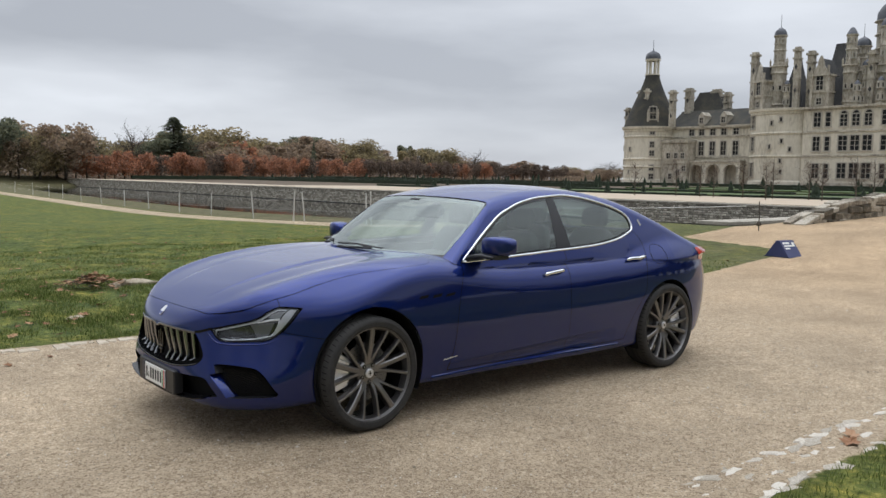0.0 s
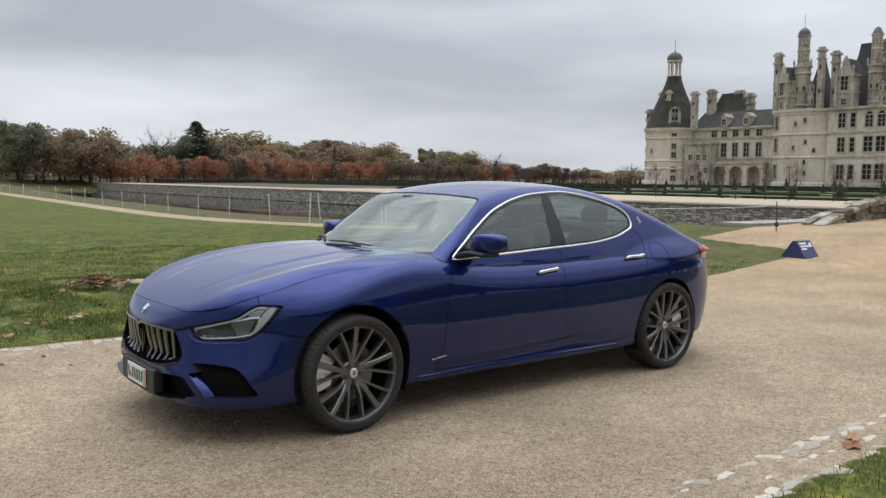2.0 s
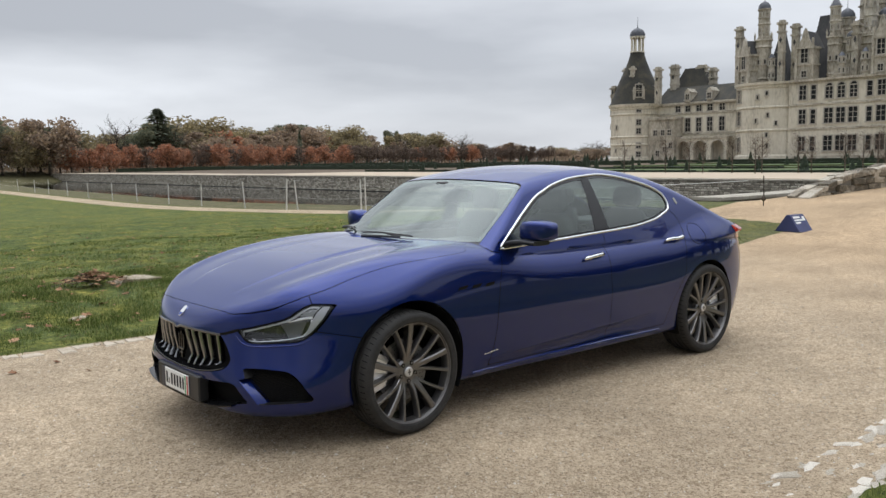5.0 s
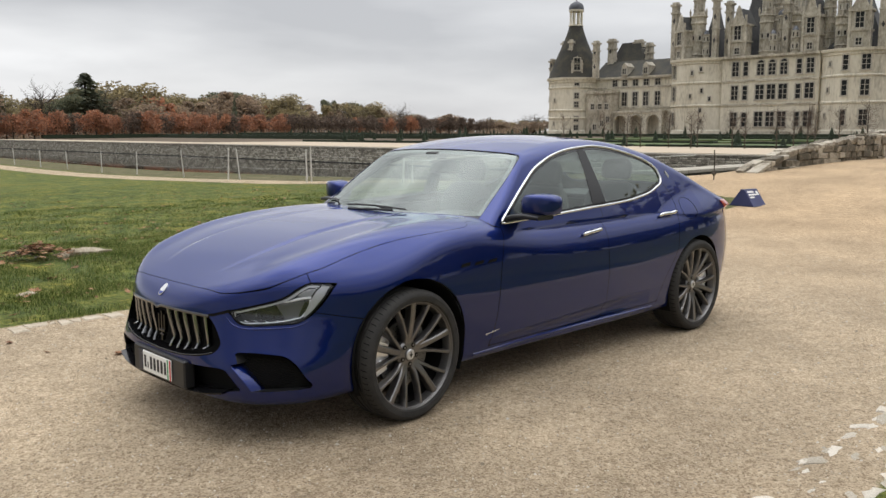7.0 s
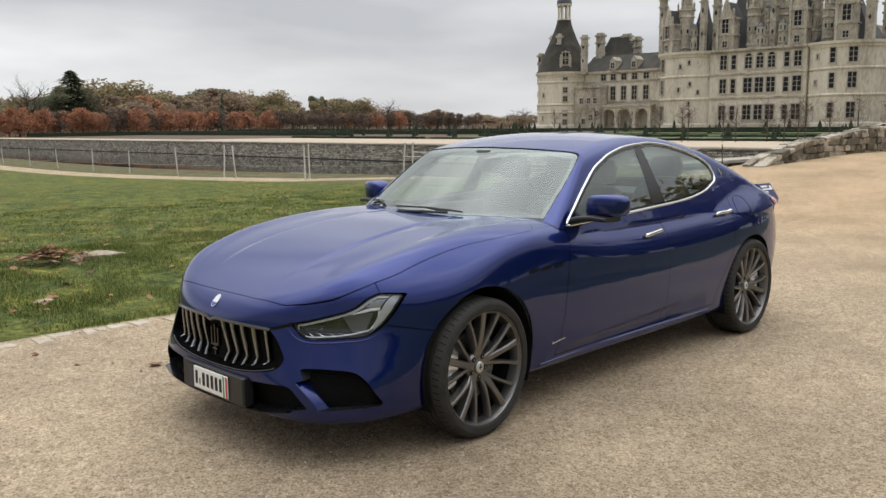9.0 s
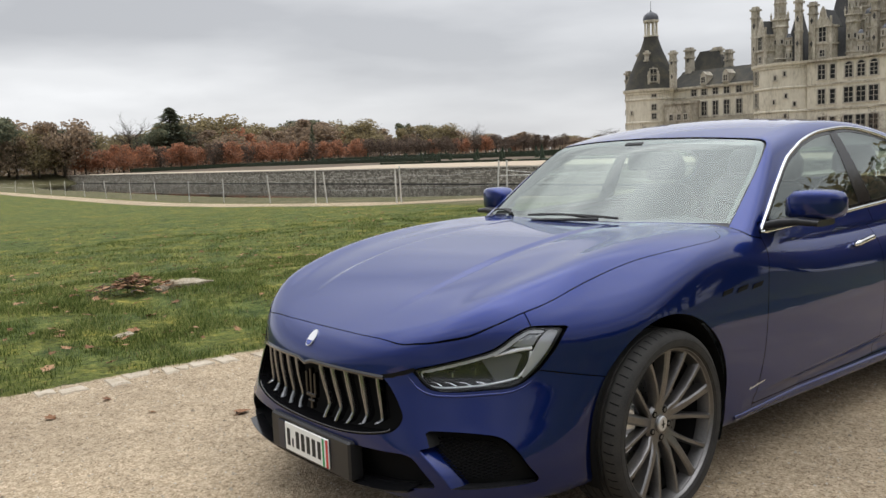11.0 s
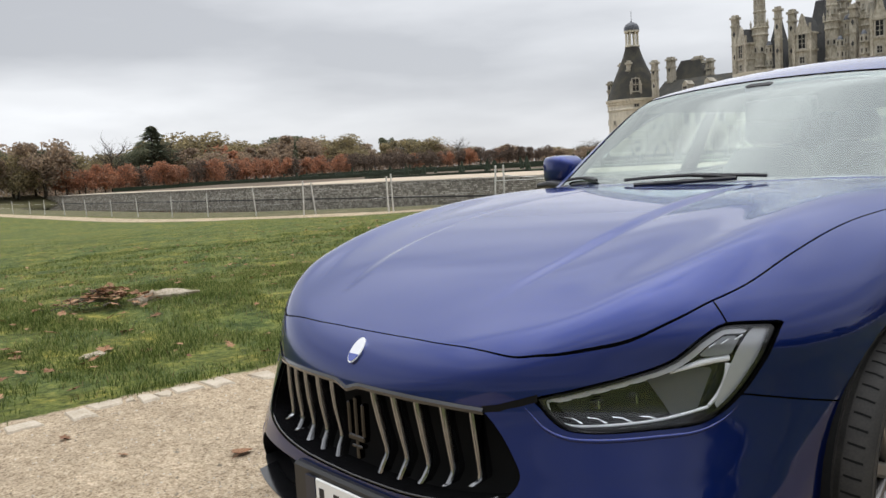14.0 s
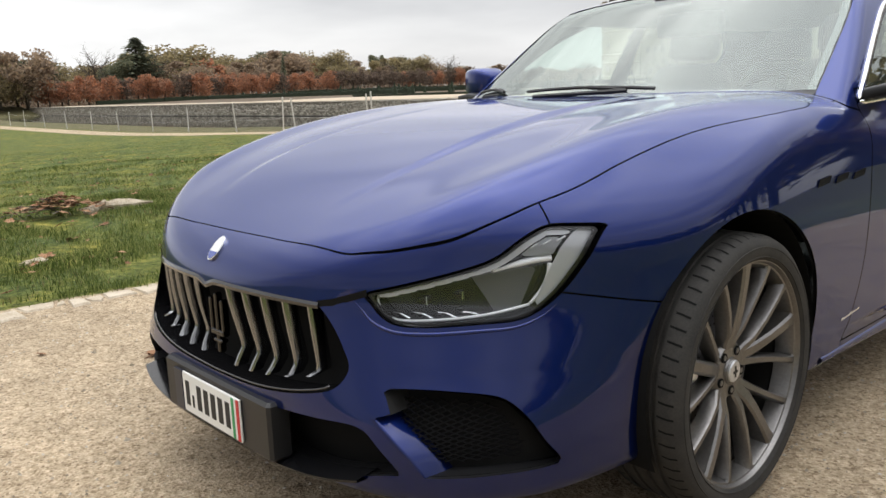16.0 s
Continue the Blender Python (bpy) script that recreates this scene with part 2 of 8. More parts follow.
# ---- mesh helpers ----
class Geo:
    """Collects vertices and faces, then makes one mesh object of them."""

    def __init__(self):
        self.v, self.f, self.mi = [], [], []

    def add(self, verts, faces, m=None):
        k = len(self.v)
        if m is None:
            self.v += [tuple(p) for p in verts]
        else:
            self.v += [tuple(m @ Vector(p)) for p in verts]
        self.f += [tuple(k + i for i in f) for f in faces]
        return self

    def box(self, x0, x1, y0, y1, z0, z1, m=None, bev=0.0):
        if bev:
            e = bev
            ring = [(x0 + e, y0), (x1 - e, y0), (x1, y0 + e), (x1, y1 - e), (x1 - e, y1), (x0 + e, y1), (x0, y1 - e), (x0, y0 + e)]
            cx, cy, sx, sy = (x0 + x1) / 2, (y0 + y1) / 2, 1 - 2 * e / max(x1 - x0, 1e-6), 1 - 2 * e / max(y1 - y0, 1e-6)
            small = [(cx + (x - cx) * sx, cy + (y - cy) * sy) for x, y in ring]
            vs = [(*p, z0) for p in small] + [(*p, z0 + e) for p in ring] + [(*p, z1 - e) for p in ring] + [(*p, z1) for p in small]
            fs = [tuple(range(7, -1, -1)), tuple(range(24, 32))]
            for k in range(3):
                fs += [(k * 8 + i, k * 8 + (i + 1) % 8, k * 8 + 8 + (i + 1) % 8, k * 8 + 8 + i) for i in range(8)]
            return self.add(vs, fs, m)
        vs = [(x, y, z) for z in (z0, z1) for x, y in ((x0, y0), (x1, y0), (x1, y1), (x0, y1))]
        return self.add(vs, [(3, 2, 1, 0), (4, 5, 6, 7), (0, 1, 5, 4), (1, 2, 6, 5), (2, 3, 7, 6), (3, 0, 4, 7)], m)

    def lathe(self, profile, cx=0.0, cy=0.0, seg=24, m=None, a0=0.0, a1=math.tau):
        full = abs(a1 - a0 - math.tau) < 1e-6
        cols = seg if full else seg + 1
        vs = [(cx + r * math.cos(a0 + (a1 - a0) * k / seg), cy + r * math.sin(a0 + (a1 - a0) * k / seg), z) for r, z in profile for k in range(cols)]
        fs = []
        for i in range(len(profile) - 1):
            for k in range(seg):
                k2 = (k + 1) % cols
                fs.append((i * cols + k, i * cols + k2, (i + 1) * cols + k2, (i + 1) * cols + k))
        return self.add(vs, fs, m)

    def tube(self, path, radius, seg=8, caps=True, closed=False):
        pts = [Vector(p) for p in path]
        n = len(pts)
        rad = radius if isinstance(radius, (list, tuple)) else [radius] * n
        vs, up = [], Vector((0.12, 0.31, 0.94)).normalized()
        for i, p in enumerate(pts):
            d = (pts[(i + 1) % n] - pts[i - 1]) if closed else (pts[min(i + 1, n - 1)] - pts[max(i - 1, 0)])
            d.normalize()
            side = d.cross(up)
            if side.length < 1e-3:
                side = d.cross(Vector((1, 0, 0)))
            side.normalize()
            nor = side.cross(d)
            vs += [p + rad[i] * (math.cos(a) * side + math.sin(a) * nor) for a in (math.tau * k / seg for k in range(seg))]
        fs = []
        for i in range(n if closed else n - 1):
            j = (i + 1) % n
            fs += [(i * seg + k, i * seg + (k + 1) % seg, j * seg + (k + 1) % seg, j * seg + k) for k in range(seg)]
        if caps and not closed:
            fs += [tuple(range(seg - 1, -1, -1)), tuple((n - 1) * seg + k for k in range(seg))]
        return self.add(vs, fs)

    def prism(self, poly, h0, h1, axis="z", m=None):
        """A polygon of two coordinates, drawn out along the third axis."""
        put = {"z": lambda a, b, h: (a, b, h), "y": lambda a, b, h: (a, h, b), "x": lambda a, b, h: (h, a, b)}[axis]
        n = len(poly)
        vs = [put(a, b, h0) for a, b in poly] + [put(a, b, h1) for a, b in poly]
        fs = [tuple(range(n - 1, -1, -1)), tuple(range(n, 2 * n))] + [(i, (i + 1) % n, n + (i + 1) % n, n + i) for i in range(n)]
        return self.add(vs, fs, m)

    def mesh(self, name, mat, smooth=False, angle=None):
        me = bpy.data.meshes.new(name)
        me.from_pydata(self.v, [], self.f)
        me.materials.append(mat)
        if smooth or angle:
            me.shade_smooth()
            if angle:
                me.set_sharp_from_angle(angle=radians(angle))
        me.update()
        return me

    def ob(self, name, mat, parent=None, label="", smooth=False, angle=None):
        o = new(name, self.mesh(name, mat, smooth, angle))
        o.parent = parent
        return tagged(o, label)


def fixed_normals(me):
    """All faces of a closed mesh turned outward."""
    bm = bmesh.new()
    bm.from_mesh(me)
    bmesh.ops.recalc_face_normals(bm, faces=bm.faces)
    bm.to_mesh(me)
    bm.free()


def part(name, bm, material_, parent, label=""):
    me = bpy.data.meshes.new(name)
    bm.to_mesh(me)
    bm.free()
    me.materials.append(material_)
    o = new(name, me)
    o.parent = parent
    return tagged(o, label)


def thing(name, at=(0, 0, 0), label="", category="", group="", kind=""):
    o = new(name)
    o.location = at
    return tagged(o, label, category, group, kind)


def piece(name, me, parent, at, rz=0.0, scale=(1, 1, 1), label=""):
    o = new(name, me)
    o.parent = parent
    o.location, o.rotation_euler, o.scale = at, (0, 0, rz), scale
    return tagged(o, label)


# ---- the ground ----
def step(a):
    a = min(max(a, 0.0), 1.0)
    return a * a * (3 - 2 * a)


def fence_x(y):
    return 14.4 + 0.105 * (y - 20) if y < 50 else 17.55 + 0.05 * (y - 50)


def far_edge(x):
    """Where the drive meets the grass, on the far side of the car."""
    return 2.86 - 0.05 * math.sin(x * 0.9) + 0.55 * step((x - 7) / 6) + 3.5 * step((x - 13.3) / 1.3)


def near_edge(x):
    return -2.98 - 0.03 * math.sin(x * 1.7)


def height(x, y):
    z = -0.85 * step((y - 4) / 50) * step((25 - x) / 4 + 0.6)
    z += 0.72 * step((x - 9) / 14) * step((16 - y) / 7)
    z += 0.06 * noise.noise(Vector((x * 0.22, y * 0.22, 0.3))) * step((y - 3.0) / 3) * step((40 - y) / 20)
    z += 0.09 * math.exp(-((y - 5.6) / 1.6) ** 2) * step((9 - x) / 4)
    if y > 3.0:
        z += 0.05 * (noise.noise(Vector((x * 0.9, y * 0.9, 2.7))) + 0.5 * noise.noise(Vector((x * 2.3, y * 2.3, 5.1)))) * step((y - 3.0) / 1.5) * step((24 - y) / 8) * step((12 - x) / 3)
    edge = fence_x(y) + 3.4
    if y > 6.2:
        bank = step((y - 6.2) / 2.2) * step((262 - y) / 8)
        edge = min(edge, 17.6 + 0.12 * (y - 6.2) ** 1.3)
        z -= bank * 3.4 * step((x - edge) / 6.0)
        if x > 60:
            z = z * (1 - bank) + bank * -4.2
    return z


def path_mask(x, y):
    """The pale walk beside the fence."""
    if y < 12:
        return 0.0
    bend = 9.0 * math.exp(-(y - 17.0) / 4.2) if y > 12 else 0
    mid = fence_x(y) - 2.0 + bend * 0.5
    return step(1.6 - abs(x - mid) / 0.85)


def gravel_mask(x, y):
    f = min(far_edge(x) - y, y - near_edge(x))
    return step(0.5 + f / 0.22)


def spread(lo, hi, fine_lo, fine_hi, d, grow=1.25):
    out = list(np.arange(fine_lo, fine_hi + d / 2, d))
    s, v = d, out[-1]
    while v < hi:
        s *= grow
        v += s
        out.append(min(v, hi))
    s, v = d, out[0]
    while v > lo:
        s *= grow
        v -= s
        out.insert(0, max(v, lo))
    return out


gx = spread(-3000, 71.5, -4.0, 26.0, 0.16, 1.14)
gy = spread(-3000, 3000, -5.0, 30.0, 0.16, 1.14)
g_verts = [(x, y, height(x, y)) for y in gy for x in gx]
nx = len(gx)
g_faces = [(j * nx + i, j * nx + i + 1, (j + 1) * nx + i + 1, (j + 1) * nx + i) for j in range(len(gy) - 1) for i in range(nx - 1)]
g_me = bpy.data.meshes.new("ground")
g_me.from_pydata(g_verts, [], g_faces)
g_at = g_me.attributes.new("gravel", "FLOAT", "POINT")
g_at.data.foreach_set("value", [max(gravel_mask(x, y), path_mask(x, y)) for x, y, z in g_verts])
g_dry = g_me.attributes.new("dry", "FLOAT", "POINT")
g_dry.data.foreach_set("value", [step((x - fence_x(y) + 1.2) / 1.2) if y > 9 else step((x - 7.5) / 4) * 0.5 for x, y, z in g_verts])
# uneven darkening of the ground on the near side, strongest towards the car's front
g_darker = g_me.attributes.new("damp", "FLOAT", "POINT")
g_darker.data.foreach_set("value", [max(0.0, 0.34 * step((0.2 - y) / 1.6) * step((2.6 - x) / 3.2) * (1.0 + 1.3 * noise.noise(Vector((x * 0.9, y * 0.9, 4.0))))) for x, y, z in g_verts])
g_sand = g_me.attributes.new("sandy", "FLOAT", "POINT")
g_sand.data.foreach_set("value", [step((x - 3.0 + 1.2 * noise.noise(Vector((x * 0.5, y * 0.5, 9.0)))) / 10) * step((9.0 - y) / 2.5) for x, y, z in g_verts])
g_me.shade_smooth()


def ground_material():
    m = bpy.data.materials.new("gravel_and_grass")
    m.use_nodes = True
    n, l = m.node_tree.nodes, m.node_tree.links
    p = n["Principled BSDF"]
    co = n.new("ShaderNodeTexCoord")

    def nz(scale, detail=5, rough=0.55):
        t = n.new("ShaderNodeTexNoise")
        t.inputs["Scale"].default_value, t.inputs["Detail"].default_value, t.inputs["Roughness"].default_value = scale, detail, rough
        l.new(co.outputs["Object"], t.inputs["Vector"])
        return t.outputs["Fac"]

    def ramp(src, stops):
        r = n.new("ShaderNodeValToRGB")
        e = r.color_ramp.elements
        e[0].position, e[0].color = stops[0][0], (*stops[0][1], 1)
        e[1].position, e[1].color = stops[-1][0], (*stops[-1][1], 1)
        for pos, c in stops[1:-1]:
            e.new(pos).color = (*c, 1)
        l.new(src, r.inputs["Fac"])
        return r.outputs["Color"]

    def mix(kind, fac, a, b):
        x = n.new("ShaderNodeMix")
        x.data_type, x.blend_type = "RGBA", kind
        if isinstance(fac, float):
            x.inputs["Factor"].default_value = fac
        else:
            l.new(fac, x.inputs["Factor"])
        l.new(a, x.inputs["A"])
        l.new(b, x.inputs["B"])
        return x.outputs["Result"]

    vor = n.new("ShaderNodeTexVoronoi")
    vor.inputs["Scale"].default_value = 125
    l.new(co.outputs["Object"], vor.inputs["Vector"])
    grains = ramp(vor.outputs["Color"], [(0.06, (0.235, 0.175, 0.112)), (0.4, (0.465, 0.37, 0.255)), (0.97, (0.66, 0.55, 0.41))])
    broad = ramp(nz(0.7, 6), [(0.30, (0.74, 0.73, 0.72)), (0.5, (0.90, 0.89, 0.88)), (0.70, (1.04, 1.02, 1.0))])
    patch = ramp(nz(5.5, 7, 0.65), [(0.32, (0.88, 0.87, 0.86)), (0.65, (1.05, 1.04, 1.03))])
    gravel = mix("MULTIPLY", 1.0, mix("MULTIPLY", 1.0, grains, broad), patch)
    big = n.new("ShaderNodeTexVoronoi")
    big.inputs["Scale"].default_value = 46
    l.new(co.outputs["Object"], big.inputs["Vector"])
    gravel = mix("MULTIPLY", 1.0, gravel, ramp(big.outputs["Color"], [(0.0, (0.70, 0.68, 0.65)), (0.35, (0.94, 0.94, 0.93)), (0.75, (1.04, 1.04, 1.04)), (1.0, (1.22, 1.23, 1.24))]))
    gravel = mix("MULTIPLY", 1.0, gravel, ramp(nz(21, 5, 0.75), [(0.34, (0.66, 0.63, 0.60)), (0.44, (0.98, 0.98, 0.97)), (0.68, (1.10, 1.10, 1.10))]))
    # gravel multiplied towards a dark brown-grey where the mask is set
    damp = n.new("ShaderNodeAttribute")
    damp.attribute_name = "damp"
    dark_tone = n.new("ShaderNodeRGB")
    dark_tone.outputs[0].default_value = (0.26, 0.24, 0.22, 1)
    gravel = mix("MULTIPLY", damp.outputs["Fac"], gravel, dark_tone.outputs[0])
    sandy = n.new("ShaderNodeAttribute")
    sandy.attribute_name = "sandy"
    warm = n.new("ShaderNodeRGB")
    warm.outputs[0].default_value = (1.10, 1.02, 0.93, 1)
    gravel = mix("MULTIPLY", sandy.outputs["Fac"], gravel, warm.outputs[0])
    green = ramp(nz(16, 7, 0.75), [(0.32, (0.018, 0.029, 0.008)), (0.5, (0.086, 0.114, 0.028)), (0.68, (0.190, 0.206, 0.067))])
    tint = ramp(nz(0.9, 6, 0.65), [(0.30, (0.60, 0.72, 0.60)), (0.44, (1.0, 1.0, 1.0)), (0.54, (1.25, 1.1, 0.9)), (0.66, (1.6, 1.2, 0.95))])
    tuft = ramp(nz(3.2, 6, 0.7), [(0.34, (0.45, 0.52, 0.45)), (0.5, (1.0, 1.0, 1.0)), (0.66, (1.75, 1.5, 1.35))])
    grass = mix("MULTIPLY", 1.0, mix("MULTIPLY", 1.0, green, tint), tuft)
    olive = ramp(nz(1.3, 6, 0.7), [(0.3, (0.06, 0.062, 0.026)), (0.5, (0.115, 0.105, 0.05)), (0.7, (0.19, 0.165, 0.095))])
    dry = n.new("ShaderNodeAttribute")
    dry.attribute_name = "dry"
    grass = mix("MIX", dry.outputs["Fac"], grass, olive)
    at = n.new("ShaderNodeAttribute")
    at.attribute_name = "gravel"
    rag = n.new("ShaderNodeMath")
    rag.operation = "MULTIPLY_ADD"
    rag.inputs[1].default_value = 0.9
    l.new(nz(7.0, 6, 0.7), rag.inputs[0])
    sub = n.new("ShaderNodeMath")
    sub.operation = "SUBTRACT"
    sub.inputs[1].default_value = 0.45
    l.new(at.outputs["Fac"], sub.inputs[0])
    l.new(sub.outputs[0], rag.inputs[2])
    sharp = n.new("ShaderNodeMapRange")
    sharp.inputs["From Min"].default_value, sharp.inputs["From Max"].default_value = 0.42, 0.58
    l.new(rag.outputs[0], sharp.inputs["Value"])
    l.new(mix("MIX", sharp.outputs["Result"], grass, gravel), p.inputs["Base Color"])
    p.inputs["Roughness"].default_value, p.inputs["Specular IOR Level"].default_value = 0.95, 0.2
    b = n.new("ShaderNodeBump")
    b.inputs["Strength"].default_value, b.inputs["Distance"].default_value = 0.7, 0.006
    l.new(vor.outputs["Distance"], b.inputs["Height"])
    b2 = n.new("ShaderNodeBump")
    b2.inputs["Strength"].default_value, b2.inputs["Distance"].default_value = 0.6, 0.05
    l.new(nz(6, 7, 0.75), b2.inputs["Height"])
    l.new(b.outputs["Normal"], b2.inputs["Normal"])
    l.new(b2.outputs["Normal"], p.inputs["Normal"])
    return m


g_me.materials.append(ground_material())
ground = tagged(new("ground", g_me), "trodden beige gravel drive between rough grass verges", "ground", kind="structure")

# the moat and the garden behind it
WATER = plain("still_water", (0.012, 0.014, 0.012), 0.04)
wt_n = WATER.node_tree.nodes
wt_b, wt_t = wt_n.new("ShaderNodeBump"), wt_n.new("ShaderNodeTexNoise")
wt_t.inputs["Scale"].default_value = 1.6
wt_b.inputs["Strength"].default_value, wt_b.inputs["Distance"].default_value = 0.22, 0.05
WATER.node_tree.links.new(wt_t.outputs["Fac"], wt_b.inputs["Height"])
WATER.node_tree.links.new(wt_b.outputs["Normal"], wt_n["Principled BSDF"].inputs["Normal"])
tagged(Geo().add([(17, 5, -2.86), (76, 5, -2.86), (76, 700, -2.86), (17, 700, -2.86)], [(0, 1, 2, 3)]).ob("water", WATER), "dark still water of a broad moat", "water", kind="structure")

WALL_X, GARDEN_Z = 72.0, -0.62
garden = Geo()
gxs, gys = [72.0, 90, 110, 130, 150, 180, 215, 260, 400, 900, 3500], [-3000, -600, -200, 0, 30, 60, 90, 120, 150, 200, 260, 330, 420, 600, 1200, 3200]


def garden_z(x):
    return GARDEN_Z + 1.0 * step((x - 80) / 130)


garden.add([(x, y, garden_z(x)) for y in gys for x in gxs], [(j * len(gxs) + i, j * len(gxs) + i + 1, (j + 1) * len(gxs) + i + 1, (j + 1) * len(gxs) + i) for j in range(len(gys) - 1) for i in range(len(gxs) - 1)])
tagged(garden.ob("garden_ground", LITTER), "level garden ground strewn with fallen leaves", "ground", kind="structure")


# ---- the chateau across the moat ----
FX = 220.0
castle = thing("chateau", (FX, 110, 0.3), "pale limestone chateau with round towers and slate roofs", "chateau")
CASTLE_AT = Vector((FX, 110, 0.3))


def stone(name, geo, mat, label="", smooth=False, angle=None, parent=None):
    me = geo.mesh(name, mat, smooth, angle)
    fixed_normals(me)
    if not parent:
        for v in me.vertices:
            v.co -= CASTLE_AT
    o = new(name, me)
    o.parent = parent or castle
    return tagged(o, label)


def round_tower(cx, cy, r, z0, eave, courses, mat=LIMESTONE):
    g = Geo()
    prof = [(r + 0.45, z0), (r + 0.35, z0 + 1.5), (r, z0 + 1.9)]
    for c in courses:
        prof += [(r, c - 0.35), (r + 0.28, c - 0.2), (r + 0.32, c + 0.1), (r, c + 0.35)]
    prof += [(r, eave - 1.7), (r + 0.3, eave - 1.5), (r + 0.3, eave - 0.9), (r + 0.75, eave - 0.7), (r + 0.85, eave), (r - 0.6, eave + 0.02)]
    g.lathe(prof, cx, cy, 56)
    return stone("tower_wall", g, mat, smooth=True, angle=30)


def win_mesh(w, h, nx_, nz_, arched=False):
    """A stone-framed window with mullions, facing -x, its sill's middle at the origin."""
    fr = Geo()
    fr.box(-0.22, 0.3, -w / 2 - 0.28, -w / 2, -0.2, h + 0.25).box(-0.22, 0.3, w / 2, w / 2 + 0.28, -0.2, h + 0.25)
    fr.box(-0.32, 0.3, -w / 2 - 0.42, w / 2 + 0.42, -0.32, 0).box(-0.28, 0.3, -w / 2, w / 2, h, h + 0.28)
    for k in range(1, nx_):
        y = -w / 2 + w * k / nx_
        fr.box(-0.1, 0.3, y - 0.07, y + 0.07, 0, h)
    for k in range(1, nz_):
        z = h * k / nz_
        fr.box(-0.09, 0.3, -w / 2, w / 2, z - 0.06, z + 0.06)
    if arched:
        for k in range(12):
            a, b = math.pi * k / 12, math.pi * (k + 1) / 12
            ro, ri = w / 2 + 0.3, w / 2
            fr.prism([(ri * math.cos(a), h + ri * math.sin(a)), (ro * math.cos(a), h + ro * math.sin(a)), (ro * math.cos(b), h + ro * math.sin(b)), (ri * math.cos(b), h + ri * math.sin(b))], -0.24, 0.3, "x")
    pane = Geo().box(-0.02, 0.3, -w / 2, w / 2, 0, h)
    if arched:
        pane.prism([(w / 2 * math.cos(math.pi * k / 12), h + w / 2 * math.sin(math.pi * k / 12)) for k in range(13)], -0.02, 0.3, "x")
    f, q = fr.mesh("window_frame", MULLION), pane.mesh("pane", DARK_PANE)
    fixed_normals(f), fixed_normals(q)
    return f, q


WING_WINDOW, WING_TALL, WING_LOW = win_mesh(1.7, 3.2, 2, 3), win_mesh(1.75, 4.1, 2, 3), win_mesh(1.75, 2.3, 2, 2)
CROSS, TALL, SLIT, SMALL, ARCHED, WIDE = win_mesh(1.9, 3.8, 2, 3), win_mesh(1.3, 3.7, 1, 3), win_mesh(0.55, 1.1, 1, 1), win_mesh(1.3, 1.6, 2, 2), win_mesh(1.9, 3.0, 2, 3, True), win_mesh(2.3, 3.9, 2, 3)


def window(kind, x, y, z, rz=0.0):
    o = piece("window", kind[0], castle, Vector((x, y, z)) - CASTLE_AT, rz)
    piece("pane", kind[1], o, (0, 0, 0))


def tower_window(kind, cx, cy, r, deg, z):
    a = radians(deg)
    window(kind, cx - r * math.cos(a), cy - r * math.sin(a), z, a)


def chimney(x, y, w, z0, z1, d=None):
    d = d or w
    o = stone("chimney", Geo().box(x - d / 2, x + d / 2, y - w / 2, y + w / 2, z0, z1 - 1.2), LIMESTONE_WORN)
    for grow, za, zb in ((0.25, z1 - 3.4, z1 - 2.9), (0.35, z1 - 1.2, z1 - 0.6), (0.18, (z0 + z1) / 2 - 0.3, (z0 + z1) / 2)):
        stone("chimney_moulding", Geo().box(x - d / 2 - grow, x + d / 2 + grow, y - w / 2 - grow, y + w / 2 + grow, za, zb), LIMESTONE_WORN)
    for k in range(3):
        yy = y - w / 2 + w * (k + 0.5) / 3
        stone("chimney_pot", Geo().box(x - d / 2 + 0.1, x + d / 2 - 0.1, yy - w * 0.13, yy + w * 0.13, z1 - 0.6, z1), LIMESTONE_WORN)
    zc = z0 + (z1 - z0) * 0.68
    gem = Geo().prism([(y, zc - 0.9), (y + 0.42, zc), (y, zc + 0.9), (y - 0.42, zc)], x - d / 2 - 0.06, x - d / 2 + 0.05, "x")
    stone("slate_inlay", gem, SLATE)
    zc = z0 + (z1 - z0) * 0.3
    gem = Geo().prism([(y, zc - 0.8), (y + 0.42, zc), (y, zc + 0.8), (y - 0.42, zc)], x - d / 2 - 0.06, x - d / 2 + 0.05, "x")
    stone("slate_inlay", gem, SLATE)
    return o


